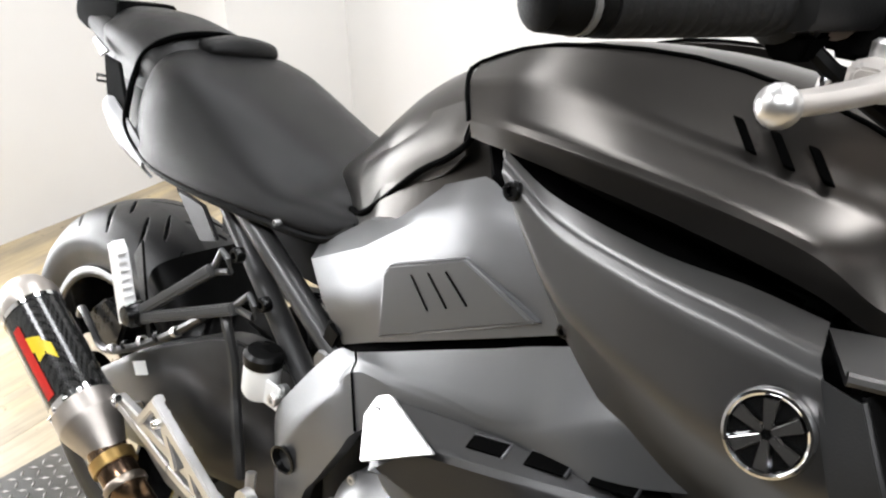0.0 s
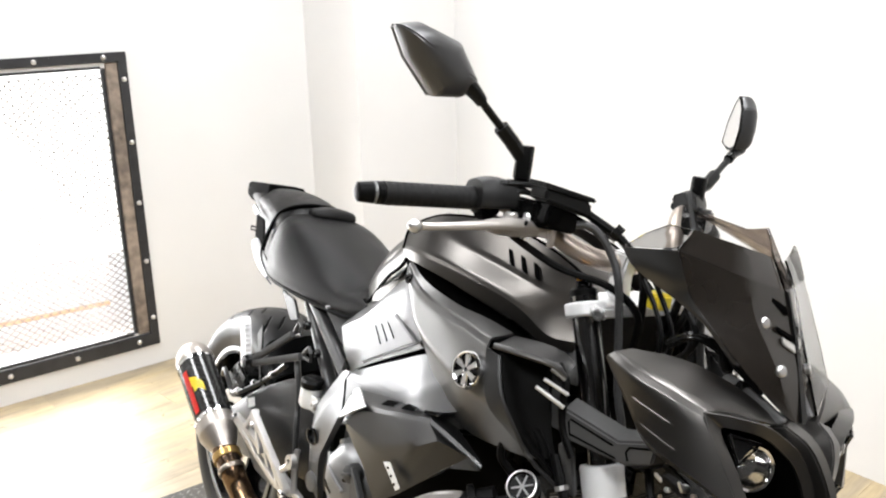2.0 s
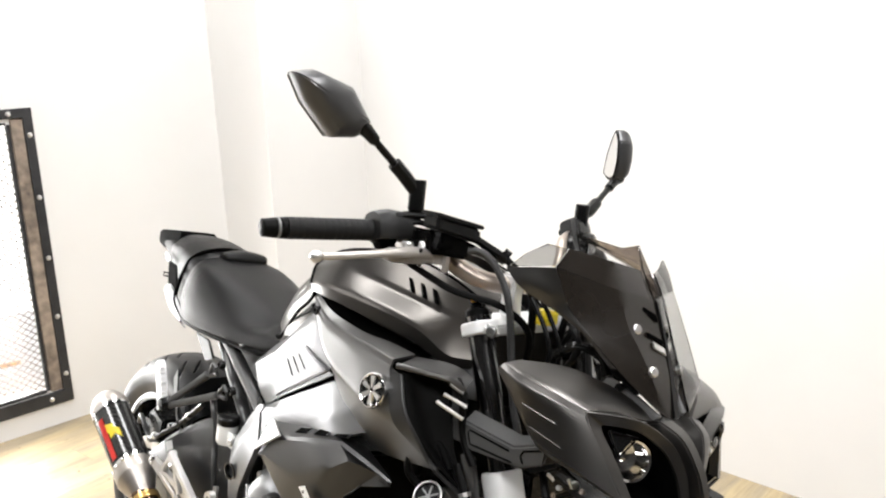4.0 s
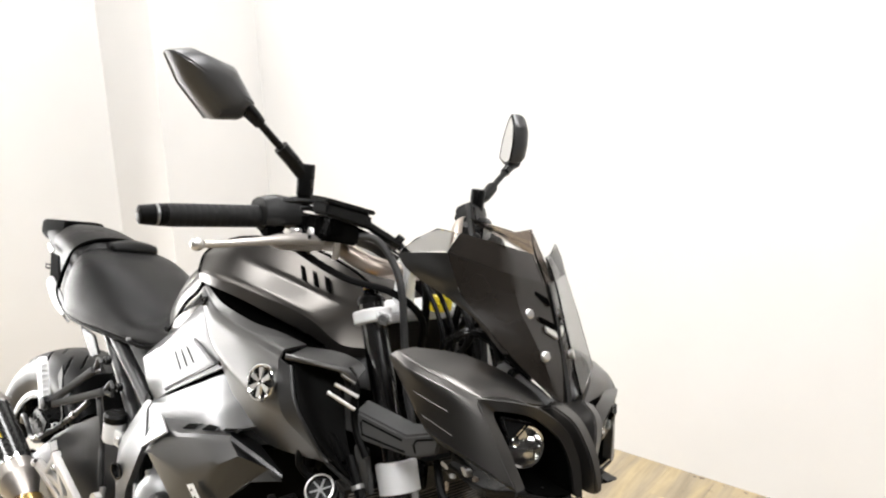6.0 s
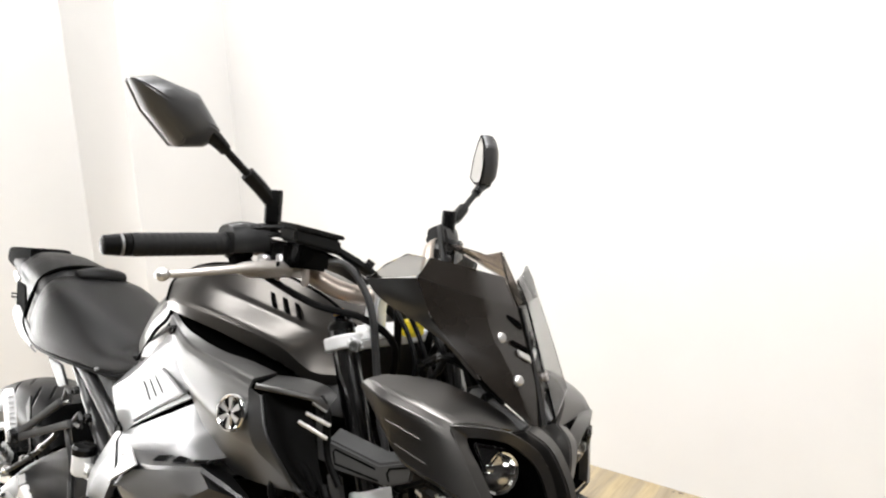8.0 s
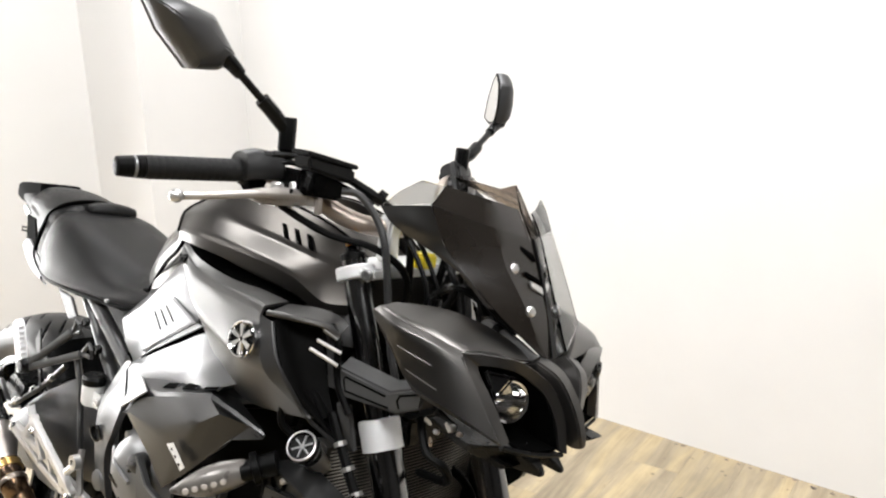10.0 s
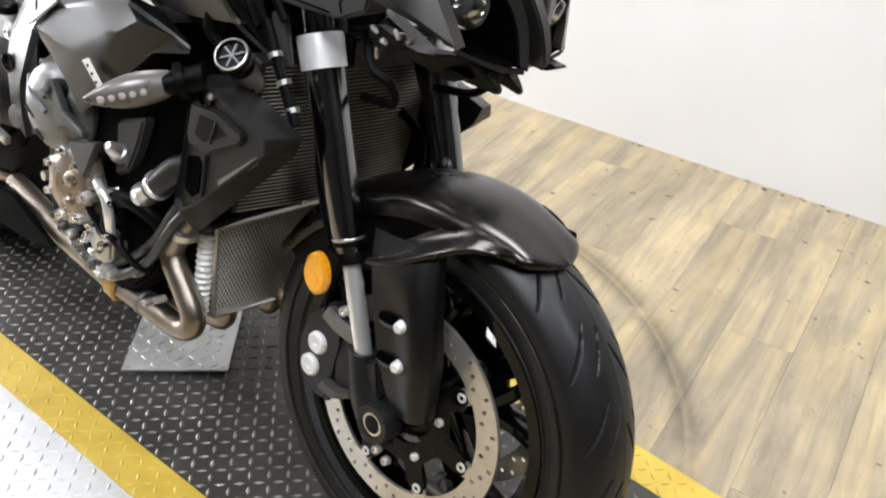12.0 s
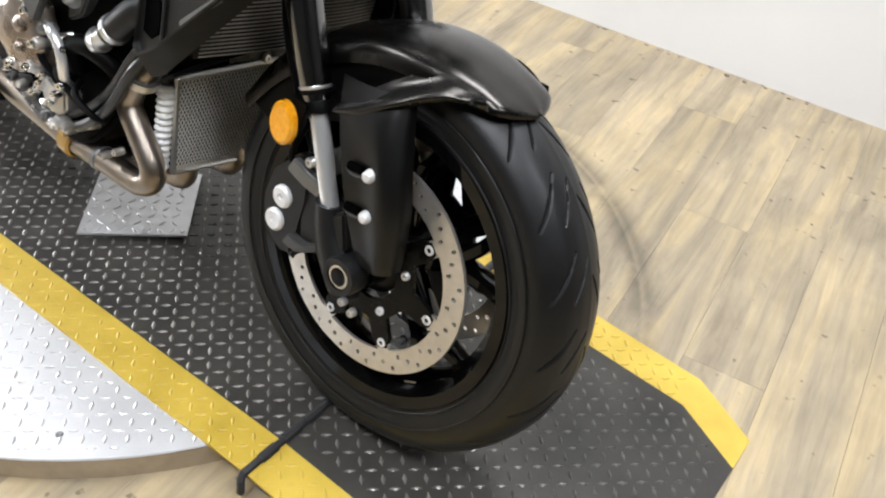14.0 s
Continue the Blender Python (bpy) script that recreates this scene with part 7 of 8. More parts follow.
        part("rail_clip", block(-0.055, -s * 0.053, 0.914, 0.008, 0.022, 0.018, 0, 30, 0), M_SATIN, c, bevel=0.001)
        part("screen_hook", loft([[(-0.118, -s * 0.076, 0.950), (-0.114, -s * 0.076, 0.958), (-0.114, -s * 0.060, 0.958), (-0.118, -s * 0.060, 0.950)], [(-0.094, -s * 0.068, 0.956), (-0.090, -s * 0.068, 0.964), (-0.090, -s * 0.052, 0.964), (-0.094, -s * 0.052, 0.956)], [(-0.078, -s * 0.066, 0.925), (-0.070, -s * 0.066, 0.930), (-0.070, -s * 0.052, 0.930), (-0.078, -s * 0.052, 0.925)]], 1, 2, smooth_ring=False), M_PLASTIC, c, "black screen bracket arm", bevel=0.0015)
    part("screen_spine", loft([[(-0.056, y, 1.032) for y in (0.000, 0.006)] + [(-0.066, y, 1.028) for y in (0.006, 0.000)], [(-0.030, y, 0.970) for y in (0.000, 0.008)] + [(-0.040, y, 0.966) for y in (0.008, 0.000)], [(0.002, y, 0.885) for y in (-0.006, 0.008)] + [(-0.008, y, 0.88) for y in (0.008, -0.006)]], 1, 3, smooth_ring=False), M_GLOSSBLACK, sc[0], "black centre spine", bevel=0.0015)
    meter = part("instrument_panel", loft([[(-0.19 + 0.3 * (z - 1.03), y, z) for y, z in ((-0.040, 1.01), (0.055, 1.01), (0.06, 1.035), (0.045, 1.056), (-0.03, 1.056), (-0.045, 1.035))], [(-0.225 + 0.3 * (z - 1.03), y, z) for y, z in ((-0.036, 1.005), (0.05, 1.005), (0.056, 1.03), (0.043, 1.05), (-0.028, 1.05), (-0.042, 1.03))]], 1, 1, smooth_ring=False), M_PLASTIC, bike, "black instrument panel behind the screen", bevel=0.006)
    part("display", plate3([(-0.236, -0.032, 1.010), (-0.236, 0.045, 1.010), (-0.228, 0.04, 1.045), (-0.228, -0.028, 1.045)], 0.003, (-1, 0, 0.3)), M_GLOSSBLACK, meter, "dark display")
    br = part("cowl_bracket", tube([(-0.16, -0.07, 0.935), (-0.12, -0.075, 0.958), (-0.09, -0.06, 0.95), (-0.03, -0.045, 0.915)], 0.007, 8), M_SATIN, bike, "black cowl bracket", bevel=0.002)
    part("cowl_bracket", tube([(-0.16, 0.07, 0.935), (-0.12, 0.075, 0.958), (-0.09, 0.06, 0.95), (-0.03, 0.045, 0.915)], 0.007, 8), M_SATIN, bike, "black cowl bracket", bevel=0.002)
    part("connector", block(-0.232, -0.02, 0.971, 0.03, 0.03, 0.022), M_YELLOWSTICK, br, "yellow wiring connector", bevel=0.003)
    part("connector", block(-0.15, 0.03, 0.985, 0.025, 0.03, 0.025), M_WHITE, br, "pale wiring connector", bevel=0.003)
    for k in range(2):
        part("cable", tube([(-0.235, -0.05 + 0.02 * k, 1.0), (-0.20, -0.055 + 0.02 * k, 0.965), (-0.18, -0.06 + 0.022 * k, 0.93), (-0.19, -0.06 + 0.025 * k, 0.88)], 0.0035, 8), M_PLASTIC, br)
    for k in range(2):
        part("cable", tube([(-0.14, -0.07 + 0.01 * k, 0.985), (-0.115 - 0.006 * k, -0.075, 0.955 - 0.008 * k), (-0.15, -0.065, 0.915), (-0.19, -0.05, 0.89)], 0.0045, 8), M_PLASTIC, br)


M_SMOKEDARK = material("dark_smoked_acrylic", (0.013, 0.0108, 0.009), 0.2, 0, 0.15, 15, rough_vary=0.05, spec=0.4)
screen()


def handlebar():
    bar = part("handlebar", tube([(-0.401, -0.235, 1.0735), (-0.393, -0.205, 1.0755), (-0.365, -0.155, 1.062), (-0.322, -0.105, 1.024), (-0.285, -0.068, 1.012), (-0.272, 0.0, 1.012), (-0.285, 0.068, 1.012), (-0.322, 0.105, 1.024), (-0.365, 0.155, 1.062), (-0.392, 0.205, 1.070), (-0.400, 0.235, 1.064)], 0.0135, 16), M_TAUPE, bike, "taupe anodised handlebar")
    for s in (-1, 1):
        part("riser", loft([[(-0.275 + a * 0.014, s * 0.05 + b * 0.013, 0.962) for a, b in ((-1, -1), (1, -1), (1, 1), (-1, 1))], [(-0.276 + a * 0.013, s * 0.05 + b * 0.012, 1.0) for a, b in ((-1, -1), (1, -1), (1, 1), (-1, 1))], [(-0.272 + a * 0.017, s * 0.05 + b * 0.014, 1.03) for a, b in ((-1, -1), (1, -1), (1, 1), (-1, 1))]], 1, 2, smooth_ring=False), M_WHITEMETAL, bar, "pale bar riser", bevel=0.004)
        part("riser_bolt", bolt((-0.258, s * 0.05, 1.03), (0.2, 0, 1), 0.006), M_SATIN, bar)
    for s in (-1, 1):
        d = Vector((-0.024, s * 0.15, -0.003) if s < 0 else (-0.06, 0.15, -0.045)).normalized()
        p0 = Vector((-0.3985, s * 0.2205, 1.0745 if s < 0 else 1.066))
        ribs = [(0.0135, 0.0), (0.0195, 0.0), (0.020, 0.006), (0.0158, 0.009)]
        for k in range(13):
            f = 0.010 + k * 0.0098
            ribs += [(0.0154, f), (0.0159, f + 0.0015), (0.0159, f + 0.0075), (0.0154, f + 0.009)]
        ribs += [(0.0157, 0.1395), (0.0157, 0.1415), (0.0, 0.1415)]
        g = part("grip", lathe(ribs, p0, d, 24), M_GRIP, bar, "black ribbed rubber grip", angle=60)
        part("bar_end", lathe([(0.012, 0.0), (0.0152, 0.001), (0.0152, 0.008), (0.012, 0.010), (0.011, 0.014), (0.0145, 0.015), (0.0128, 0.034), (0.009, 0.036), (0, 0.036)], p0 + d * 0.142, d, 20), M_PLASTIC, g, "black bar end weight")
        part("bar_end_ring", lathe([(0.0135, 0.010), (0.0150, 0.0105), (0.0150, 0.0140), (0.0135, 0.0145)], p0 + d * 0.142, d, 20), M_ALUDARK, g, "bright ring")
        sw = part("switch_pod", loft([[Vector((-0.396, s * 0.232, 1.077)) + Vector((a * 0.022, 0, b * 0.024)) for a, b in ((1, 0), (.75, .8), (0, 1.05), (-.8, .75), (-1, 0), (-.85, -.5), (0, -.62), (.85, -.5))], [Vector((-0.390, s * 0.212, 1.080)) + Vector((a * 0.026, 0, b * 0.027)) for a, b in ((1, 0), (.75, .8), (0, 1), (-.8, .75), (-1, 0), (-.85, -.5), (0, -.62), (.85, -.5))], [Vector((-0.380, s * 0.184, 1.080)) + Vector((a * 0.024, 0, b * 0.024)) for a, b in ((1, 0), (.75, .8), (0, 1), (-.8, .75), (-1, 0), (-.85, -.5), (0, -.62), (.85, -.5))]], 2, 3), M_SWITCH, bar, "black switch housing", bevel=0.0)
        part("switch_collar", lathe([(0.0150, -0.010), (0.0215, -0.009), (0.0235, -0.005), (0.0235, 0.001), (0.0205, 0.004), (0.0150, 0.004)], p0 - d * 0.004, d, 24), M_SWITCH, sw, "black collar beside the grip")
        part("start_button", lathe([(0, 0.006), (0.006, 0.006), (0.0075, 0.004), (0.0075, -0.004)], (-0.415, s * 0.205, 1.076), (-1, 0, 0.1), 14), M_PLASTIC, sw, "small black button")
        # solid black block that paints the shade of the hollow under the housing
        part("switch_foot", loft([[(-0.404, s * 0.228, 1.060), (-0.376, s * 0.228, 1.062), (-0.376, s * 0.196, 1.064), (-0.404, s * 0.196, 1.062)], [(-0.398, s * 0.222, 1.046), (-0.380, s * 0.222, 1.048), (-0.380, s * 0.202, 1.048), (-0.398, s * 0.202, 1.046)]], 1, 1, smooth_ring=False), M_VOIDSHADE, sw, "black block for the shaded hollow below the switch", bevel=0.002)
        part("rocker_switch", block(-0.418, s * 0.212, 1.088, 0.012, 0.018, 0.014, 0, 20, 0), M_SATIN, sw, bevel=0.002)
        part("throttle_cable", tube([(-0.385, s * 0.205, 1.055), (-0.36, s * 0.19, 1.035), (-0.31, s * 0.14, 1.0), (-0.26, s * 0.09, 0.985), (-0.235, s * 0.05, 0.95), (-0.25, s * 0.03, 0.89)], 0.0055, 8), M_PLASTIC, sw)
        mc = part("lever_perch", loft([[Vector((-0.352, s * 0.186, 1.068)) + Vector((a, 0, b)) for a, b in ((-0.035, -0.018), (0.03, -0.018), (0.03, 0.018), (-0.035, 0.018))], [Vector((-0.338, s * 0.165, 1.066)) + Vector((a, 0, b)) for a, b in ((-0.03, -0.017), (0.03, -0.015), (0.03, 0.018), (-0.03, 0.018))], [Vector((-0.315, s * 0.13, 1.060)) + Vector((a, 0, b)) for a, b in ((-0.022, -0.014), (0.022, -0.014), (0.022, 0.015), (-0.022, 0.015))]], 1, 2, smooth_ring=False), M_SATIN, bar, "black lever perch", bevel=0.004)
        drop = 0.0 if s < 0 else 0.042      # the left lever sits lower
        part("lever", loft([[Vector((x, s * y, z - drop)) + Vector((a * w, 0, b * h)) for a, b in ((-1, 0), (-.6, .8), (.6, .8), (1, 0), (.6, -.8), (-.6, -.8))] for x, y, z, w, h in ((-0.335, 0.172, 1.050, 0.014, 0.010), (-0.332, 0.205, 1.052, 0.013, 0.009), (-0.322, 0.235, 1.053, 0.0085, 0.0075), (-0.320, 0.285, 1.051, 0.0075, 0.006), (-0.325, 0.335, 1.048, 0.0065, 0.0055), (-0.329, 0.358, 1.047, 0.006, 0.0055))], 2, 4), M_LEVER, mc, "pale aluminium hand lever")
        part("lever_ball", lathe([(0, -0.009)] + [(0.009 * math.cos(w), 0.009 * math.sin(w)) for w in np.linspace(-1.3, 1.3, 9)] + [(0, 0.009)], (-0.329, s * 0.366, 1.047 - drop), (0, 1, 0), 16), M_ALU, mc, "bright lever ball end")
        part("lever_pivot", lathe([(0, 0.016), (0.006, 0.016), (0.008, 0.013), (0.008, -0.014)], (-0.334, s * 0.182, 1.052 - drop), (0, 0, 1), 14), M_ALU, mc)
        if s < 0:
            ends = [(Vector((-0.316, -0.190, 1.100)), 0.018, 0.0110), (Vector((-0.304, -0.118, 1.084)), 0.021, 0.0130)]
            rs = part("brake_fluid_box", loft([[p + Vector((a * w, 0, b * h)) for a, b in ((-1, -1), (1, -1), (1, 0.7), (-1, 0.7))] for p, w, h in ends], 1, 2, smooth_ring=False), M_SWITCH, bar, "black brake fluid box", bevel=0.004)
            part("box_lid", loft([[p + Vector((a * (w + 0.002), dy, b)) for a, b in ((-1, 0.008), (1, 0.008), (1, 0.0145), (-1, 0.0145))] for (p, w, h), dy in zip(ends, (-0.003, 0.003))], 1, 1, smooth_ring=False), M_SWITCH, rs, "black lid", bevel=0.002)
            part("box_neck", loft([[(-0.315 + a * 0.012, -0.165 + b * 0.018, 1.060) for a, b in ((-1, -1), (1, -1), (1, 1), (-1, 1))], [(-0.310 + a * 0.010, -0.160 + b * 0.016, 1.092) for a, b in ((-1, -1), (1, -1), (1, 1), (-1, 1))]], 1, 1, smooth_ring=False), M_SATIN, rs, "black neck below the box", bevel=0.003)
            part("perch_arm", loft([[p + Vector((0, b, c)) for b, c in ((-0.006, -0.010), (0.006, -0.010), (0.006, 0.006), (-0.006, 0.006))] for p in (Vector((-0.352, -0.186, 1.047)), Vector((-0.338, -0.172, 1.047)), Vector((-0.316, -0.153, 1.046)))], 1, 2, smooth_ring=False), M_LEVER, mc, "pale lever arm", bevel=0.002)
            lb = part("lever_base", loft([[Vector(p) + Vector((a * w, 0, b * h)) for a, b in ((-1, -0.6), (-0.6, -1), (0.6, -1), (1, -0.6), (1, 0.6), (0.6, 1), (-0.6, 1), (-1, 0.6))] for p, w, h in (((-0.336, -0.252, 1.049), 0.008, 0.006), ((-0.340, -0.232, 1.047), 0.013, 0.010), ((-0.341, -0.190, 1.046), 0.015, 0.011), ((-0.340, -0.160, 1.046), 0.014, 0.010), ((-0.338, -0.142, 1.045), 0.010, 0.007))], 1, 2, smooth_ring=False), M_LEVER, mc, "chunky pale lever base", bevel=0.0015)
            part("adjuster_wheel", lathe([(0, 0.006), (0.007, 0.006), (0.009, 0.004), (0.009, -0.004)], (-0.344, -0.205, 1.060), (0, 0, 1), 16), M_ALU, lb, "bright lever adjuster")
            part("arm_tab", block(-0.316, -0.153, 1.037, 0.006, 0.012, 0.024, 0, 0, 20), M_LEVER, mc, "pale end tab", bevel=0.001)
            for way in ([(-0.373, -0.210, 1.100), (-0.356, -0.172, 1.102), (-0.338, -0.137, 1.087), (-0.309, -0.106, 1.074), (-0.289, -0.072, 1.050)], [(-0.365, -0.190, 1.090), (-0.352, -0.172, 1.092), (-0.330, -0.140, 1.076), (-0.301, -0.110, 1.062), (-0.284, -0.080, 1.044)]):
                part("bar_cable", tube(way, 0.0042, 8), M_SATIN, bar, "thin black cable along the bar")
            for k in range(3):
                part("lever_screw", bolt((-0.372 + 0.016 * k, -0.205 + 0.012 * k, 1.036), (0, -0.4, -1), 0.004, 0.006), M_CHROME, mc)
            part("adjuster_tab", block(-0.312, -0.205, 1.058, 0.004, 0.004, 0.007, 0, 10, 20), M_SATIN, mc, "small black tag", bevel=0.001)
        part("brake_hose", tube([(-0.305, s * 0.13, 1.060), (-0.285, s * 0.108, 1.058), (-0.262, s * 0.090, 1.026), (-0.245, s * 0.085, 0.987), (-0.231, s * 0.085, 0.926), (-0.215, s * 0.085, 0.851), (-0.200, s * 0.085, 0.815), (-0.188, s * 0.080, 0.76)], 0.0056, 10), M_HOSE, bar, "dark grey hydraulic hose")
        part("switch_lead", tube([(-0.38, s * 0.19, 1.10), (-0.345, s * 0.15, 1.102), (-0.295, s * 0.105, 1.072), (-0.258, s * 0.075, 1.045), (-0.24, s * 0.045, 1.0), (-0.245, s * 0.03, 0.92)], 0.006, 8), M_PLASTIC, bar, "black switch lead")
        part("cable_tie", lathe([(0.007, -0.006), (0.012, -0.006), (0.012, 0.006), (0.007, 0.006)], (-0.268, s * 0.082, 1.056), (-0.6, s * 0.5, 0.5), 10), M_SATIN, bar)


handlebar()


def mirrors():
    outline = [(-0.062, 0.036), (-0.032, 0.043), (0.030, 0.028), (0.068, -0.020), (0.045, -0.041), (0.005, -0.044), (-0.040, 0.000)]   # outward is minus u

    leaf = [(0.010, 0.050), (0.032, 0.028), (0.038, -0.010), (0.028, -0.042), (-0.005, -0.047), (-0.038, -0.036), (-0.028, 0.002), (-0.006, 0.036)]

    for s, at, rz in ((-1, Vector((-0.388, -0.325, 1.246)), 180), (1, Vector((-0.418, 0.342, 1.222)), 62)):
        # right glass looks back along -x; the left one is turned in towards the rider
        m = Matrix.Translation(at) @ Matrix.Rotation(radians(0 if s < 0 else rz), 4, "Z")

        def ring(n, k, du=0.0):
            return [m @ Vector((n, (-s * u * k + du * -s), v * k)) for u, v in (outline if s < 0 else [(0.8 * u, v) for u, v in leaf])]
        d = 1.0 if s < 0 else 0.8
        stem_top = Vector((-0.369, -0.176, 1.154)) if s < 0 else Vector((-0.377, 0.205, 1.131))
        body = part("mirror", loft([ring(-0.020 * d, 0.97), ring(-0.012 * d, 1.0), ring(0.004 * d, 0.97), ring(0.018 * d, 0.74), ring(0.024 * d, 0.40)], 1, 2, smooth_ring=False), M_MIRRORBODY, bike, "black angular mirror" if s < 0 else "black angular mirror turned inwards", bevel=0.002, angle=30)
        part("mirror_glass", loft([ring(-0.021 * d - 0.001, 0.86), ring(-0.0195 * d, 0.86)], 2, 1), M_MIRROR, body, "mirror glass")
        rim = [v for v in ring(-0.021 * d, 0.93)]
        part("mirror_rim", tube([*rim, rim[0]], 0.0032 if s < 0 else 0.002, 8, 1), M_MIRRORBODY if s < 0 else M_SATIN, body, "black mirror rim")
        root = m @ (Vector((0.006, 0.058, -0.030)) if s < 0 else Vector((0.006, -0.006, -0.056)))
        knee = stem_top + Vector((-0.004, s * 0.024, 0.004))
        if s > 0:
            root, knee = Vector((-0.411, 0.325, 1.174)), Vector((-0.376, 0.222, 1.119))
        part("mirror_neck", tube([m @ (Vector((0.004, 0.046, -0.022)) if s < 0 else Vector((0.004, -0.004, -0.040))), root, root + (knee - root) * 0.22], 0.0125 if s < 0 else 0.0095, 12, r1=0.0085), M_SATIN, body)
        part("mirror_rod", tube([root, knee], 0.0055, 10), M_SATIN, body)
        part("rod_joint", tube([root + (knee - root) * 0.72, knee, stem_top + Vector((0, 0, -0.02))], 0.0105, 10, smooth=False), M_SATIN, body)
        part("mirror_stem", lathe([(0, 0.0), (0.0115, 0.0), (0.0125, -0.003), (0.0125, -0.044), (0.010, -0.047), (0.010, -0.062)], stem_top, (0, 0, 1), 18), M_SATIN, body, "black mirror stem")


mirrors()


def radiator():
    core = part("radiator", sheet([[(-0.235, -0.165, 0.715), (-0.215, -0.08, 0.722), (-0.210, 0.0, 0.724), (-0.215, 0.08, 0.722), (-0.235, 0.165, 0.715)], [(-0.270, -0.165, 0.50), (-0.250, -0.08, 0.505), (-0.245, 0.0, 0.507), (-0.250, 0.08, 0.505), (-0.270, 0.165, 0.50)]], 6, 0.03), M_CORE, bike, "curved dark radiator with fine fins")
    for k in range(38):
        f = (k + 0.5) / 38
        z, dx = 0.718 - 0.212 * f, -0.035 * f
        part("fin", tube([(-0.232 + dx, -0.160, z - 0.006), (-0.211 + dx, -0.08, z), (-0.2065 + dx, 0.0, z + 0.002), (-0.211 + dx, 0.08, z), (-0.232 + dx, 0.160, z - 0.006)], 0.0012, 4, 3), M_FIN, core)
    part("lower_brim", sheet([[(-0.30, -0.17, 0.462), (-0.255, -0.09, 0.502), (-0.240, 0.0, 0.512), (-0.255, 0.09, 0.502), (-0.30, 0.17, 0.462)], [(-0.335, -0.165, 0.440), (-0.295, -0.09, 0.478), (-0.28, 0.0, 0.49), (-0.295, 0.09, 0.478), (-0.335, 0.165, 0.440)]], 5, 0.006), M_PLASTIC, core, "black radiator brim")
    oc = part("oil_cooler", loft([[(-0.366, -0.112, 0.425), (-0.363, -0.112, 0.285), (-0.393, -0.115, 0.280), (-0.396, -0.115, 0.428)], [(-0.386, 0.105, 0.418), (-0.395, 0.105, 0.255), (-0.425, 0.105, 0.255), (-0.416, 0.105, 0.418)]], 1, 1, smooth_ring=False), M_CORE, bike, "mesh-covered oil cooler", bevel=0.002)
    frame_pts = [(-0.360, -0.116, 0.430), (-0.357, -0.116, 0.281), (-0.390, 0.110, 0.250), (-0.381, 0.110, 0.423)]
    for a, b in zip(frame_pts, frame_pts[1:] + frame_pts[:1]):
        part("cooler_rim", tube([a, b], 0.0045, 6), M_ALU, oc)
    part("shroud_tail", plate3([(-0.262, 0.170, 0.640), (-0.208, 0.170, 0.630), (-0.190, 0.170, 0.512), (-0.238, 0.170, 0.494)], 0.012, (0, 1, 0)), M_MATTE, core, "black radiator shroud tail", bevel=0.003)
    part("coolant_hose", tube([(-0.234, 0.100, 0.627), (-0.204, 0.100, 0.616), (-0.184, 0.100, 0.592), (-0.180, 0.100, 0.564), (-0.189, 0.100, 0.529)], 0.0075, 10), M_PLASTIC, core, "black coolant hose")
    wires = []
    for s in (0, 1):
        for k in range(-12, 44):
            # slanting wires of the stone guard, clipped to the face
            p, q = [], []
            u0, v0, du, dv = (k / 32.0, 0.0, 0.42, 1.0) if s else (k / 32.0 + 0.0, 1.0, 0.42, -1.0)
            t0, t1 = max(0, (0 - u0) / du), min(1, (1 - u0) / du)
            if t1 - t0 < 0.02:
                continue
            P = [Vector(w) for w in frame_pts]

            def on(u, v):
                return (P[1].lerp(P[2], u)).lerp(P[0].lerp(P[3], u), v) + Vector((0.003, -0.0005, 0))
            wires.append(tube([on(u0 + du * t0, v0 + dv * t0), on(u0 + du * t1, v0 + dv * t1)], 0.0011, 4))
    tagged(part("stone_guard", merge(*wires), M_COOLER, oc), "fine wire stone guard", kind="stuff")
    part("bellows", lathe([(0.0075, 0)] + [(r, 0.0105 * k + d) for k in range(13) for r, d in ((0.0082, 0.0), (0.0122, 0.0022), (0.0136, 0.0048), (0.0122, 0.0074), (0.0082, 0.0096))] + [(0.008, 0.135)], (-0.372, -0.128, 0.284), (0.03, 0, 1), 16), M_WHITE, bike, "white ribbed bellows tube", angle=80)
    for y in (-0.06, 0.0, 0.06):
        part("cooler_hose", tube([(-0.39, y, 0.42), (-0.385, y, 0.45), (-0.35, y + 0.01, 0.47), (-0.32, y + 0.015, 0.49)], 0.009, 10), M_SATIN, oc)
    part("cooler_bolt", bolt((-0.372, 0.06, 0.432), (1, 0, 0.2), 0.007), M_ALU, oc)
    part("cooler_bracket", block(-0.385, 0.03, 0.437, 0.02, 0.09, 0.018), M_SATIN, oc, bevel=0.003)

    face = [(-0.304, 0.668), (-0.290, 0.688), (-0.154, 0.649), (-0.151, 0.632), (-0.286, 0.511), (-0.318, 0.491), (-0.327, 0.502), (-0.314, 0.593)]
    root_ring = [(-0.320, 0.655), (-0.268, 0.692), (-0.138, 0.653), (-0.150, 0.624), (-0.318, 0.458), (-0.345, 0.446), (-0.359, 0.462), (-0.332, 0.580)]

    def inset(k, dy):
        return [(-0.235 + (x + 0.235) * k - 0.004 * (1 - k) * 10, -0.217 + dy, 0.596 + (z - 0.596) * k) for x, z in face]

    def guard():
        rings = [[(x, -0.172, z) for x, z in root_ring], [(x, -0.213, z) for x, z in face], inset(0.985, 0.0), inset(0.93, 0.0), inset(0.91, 0.007)]
        return loft(rings, 1, 1, smooth_ring=False, smooth_len=False)

    gs = both("radiator_guard", guard, M_GUARD, bike, "black plastic radiator side guard", bevel=0.0022)
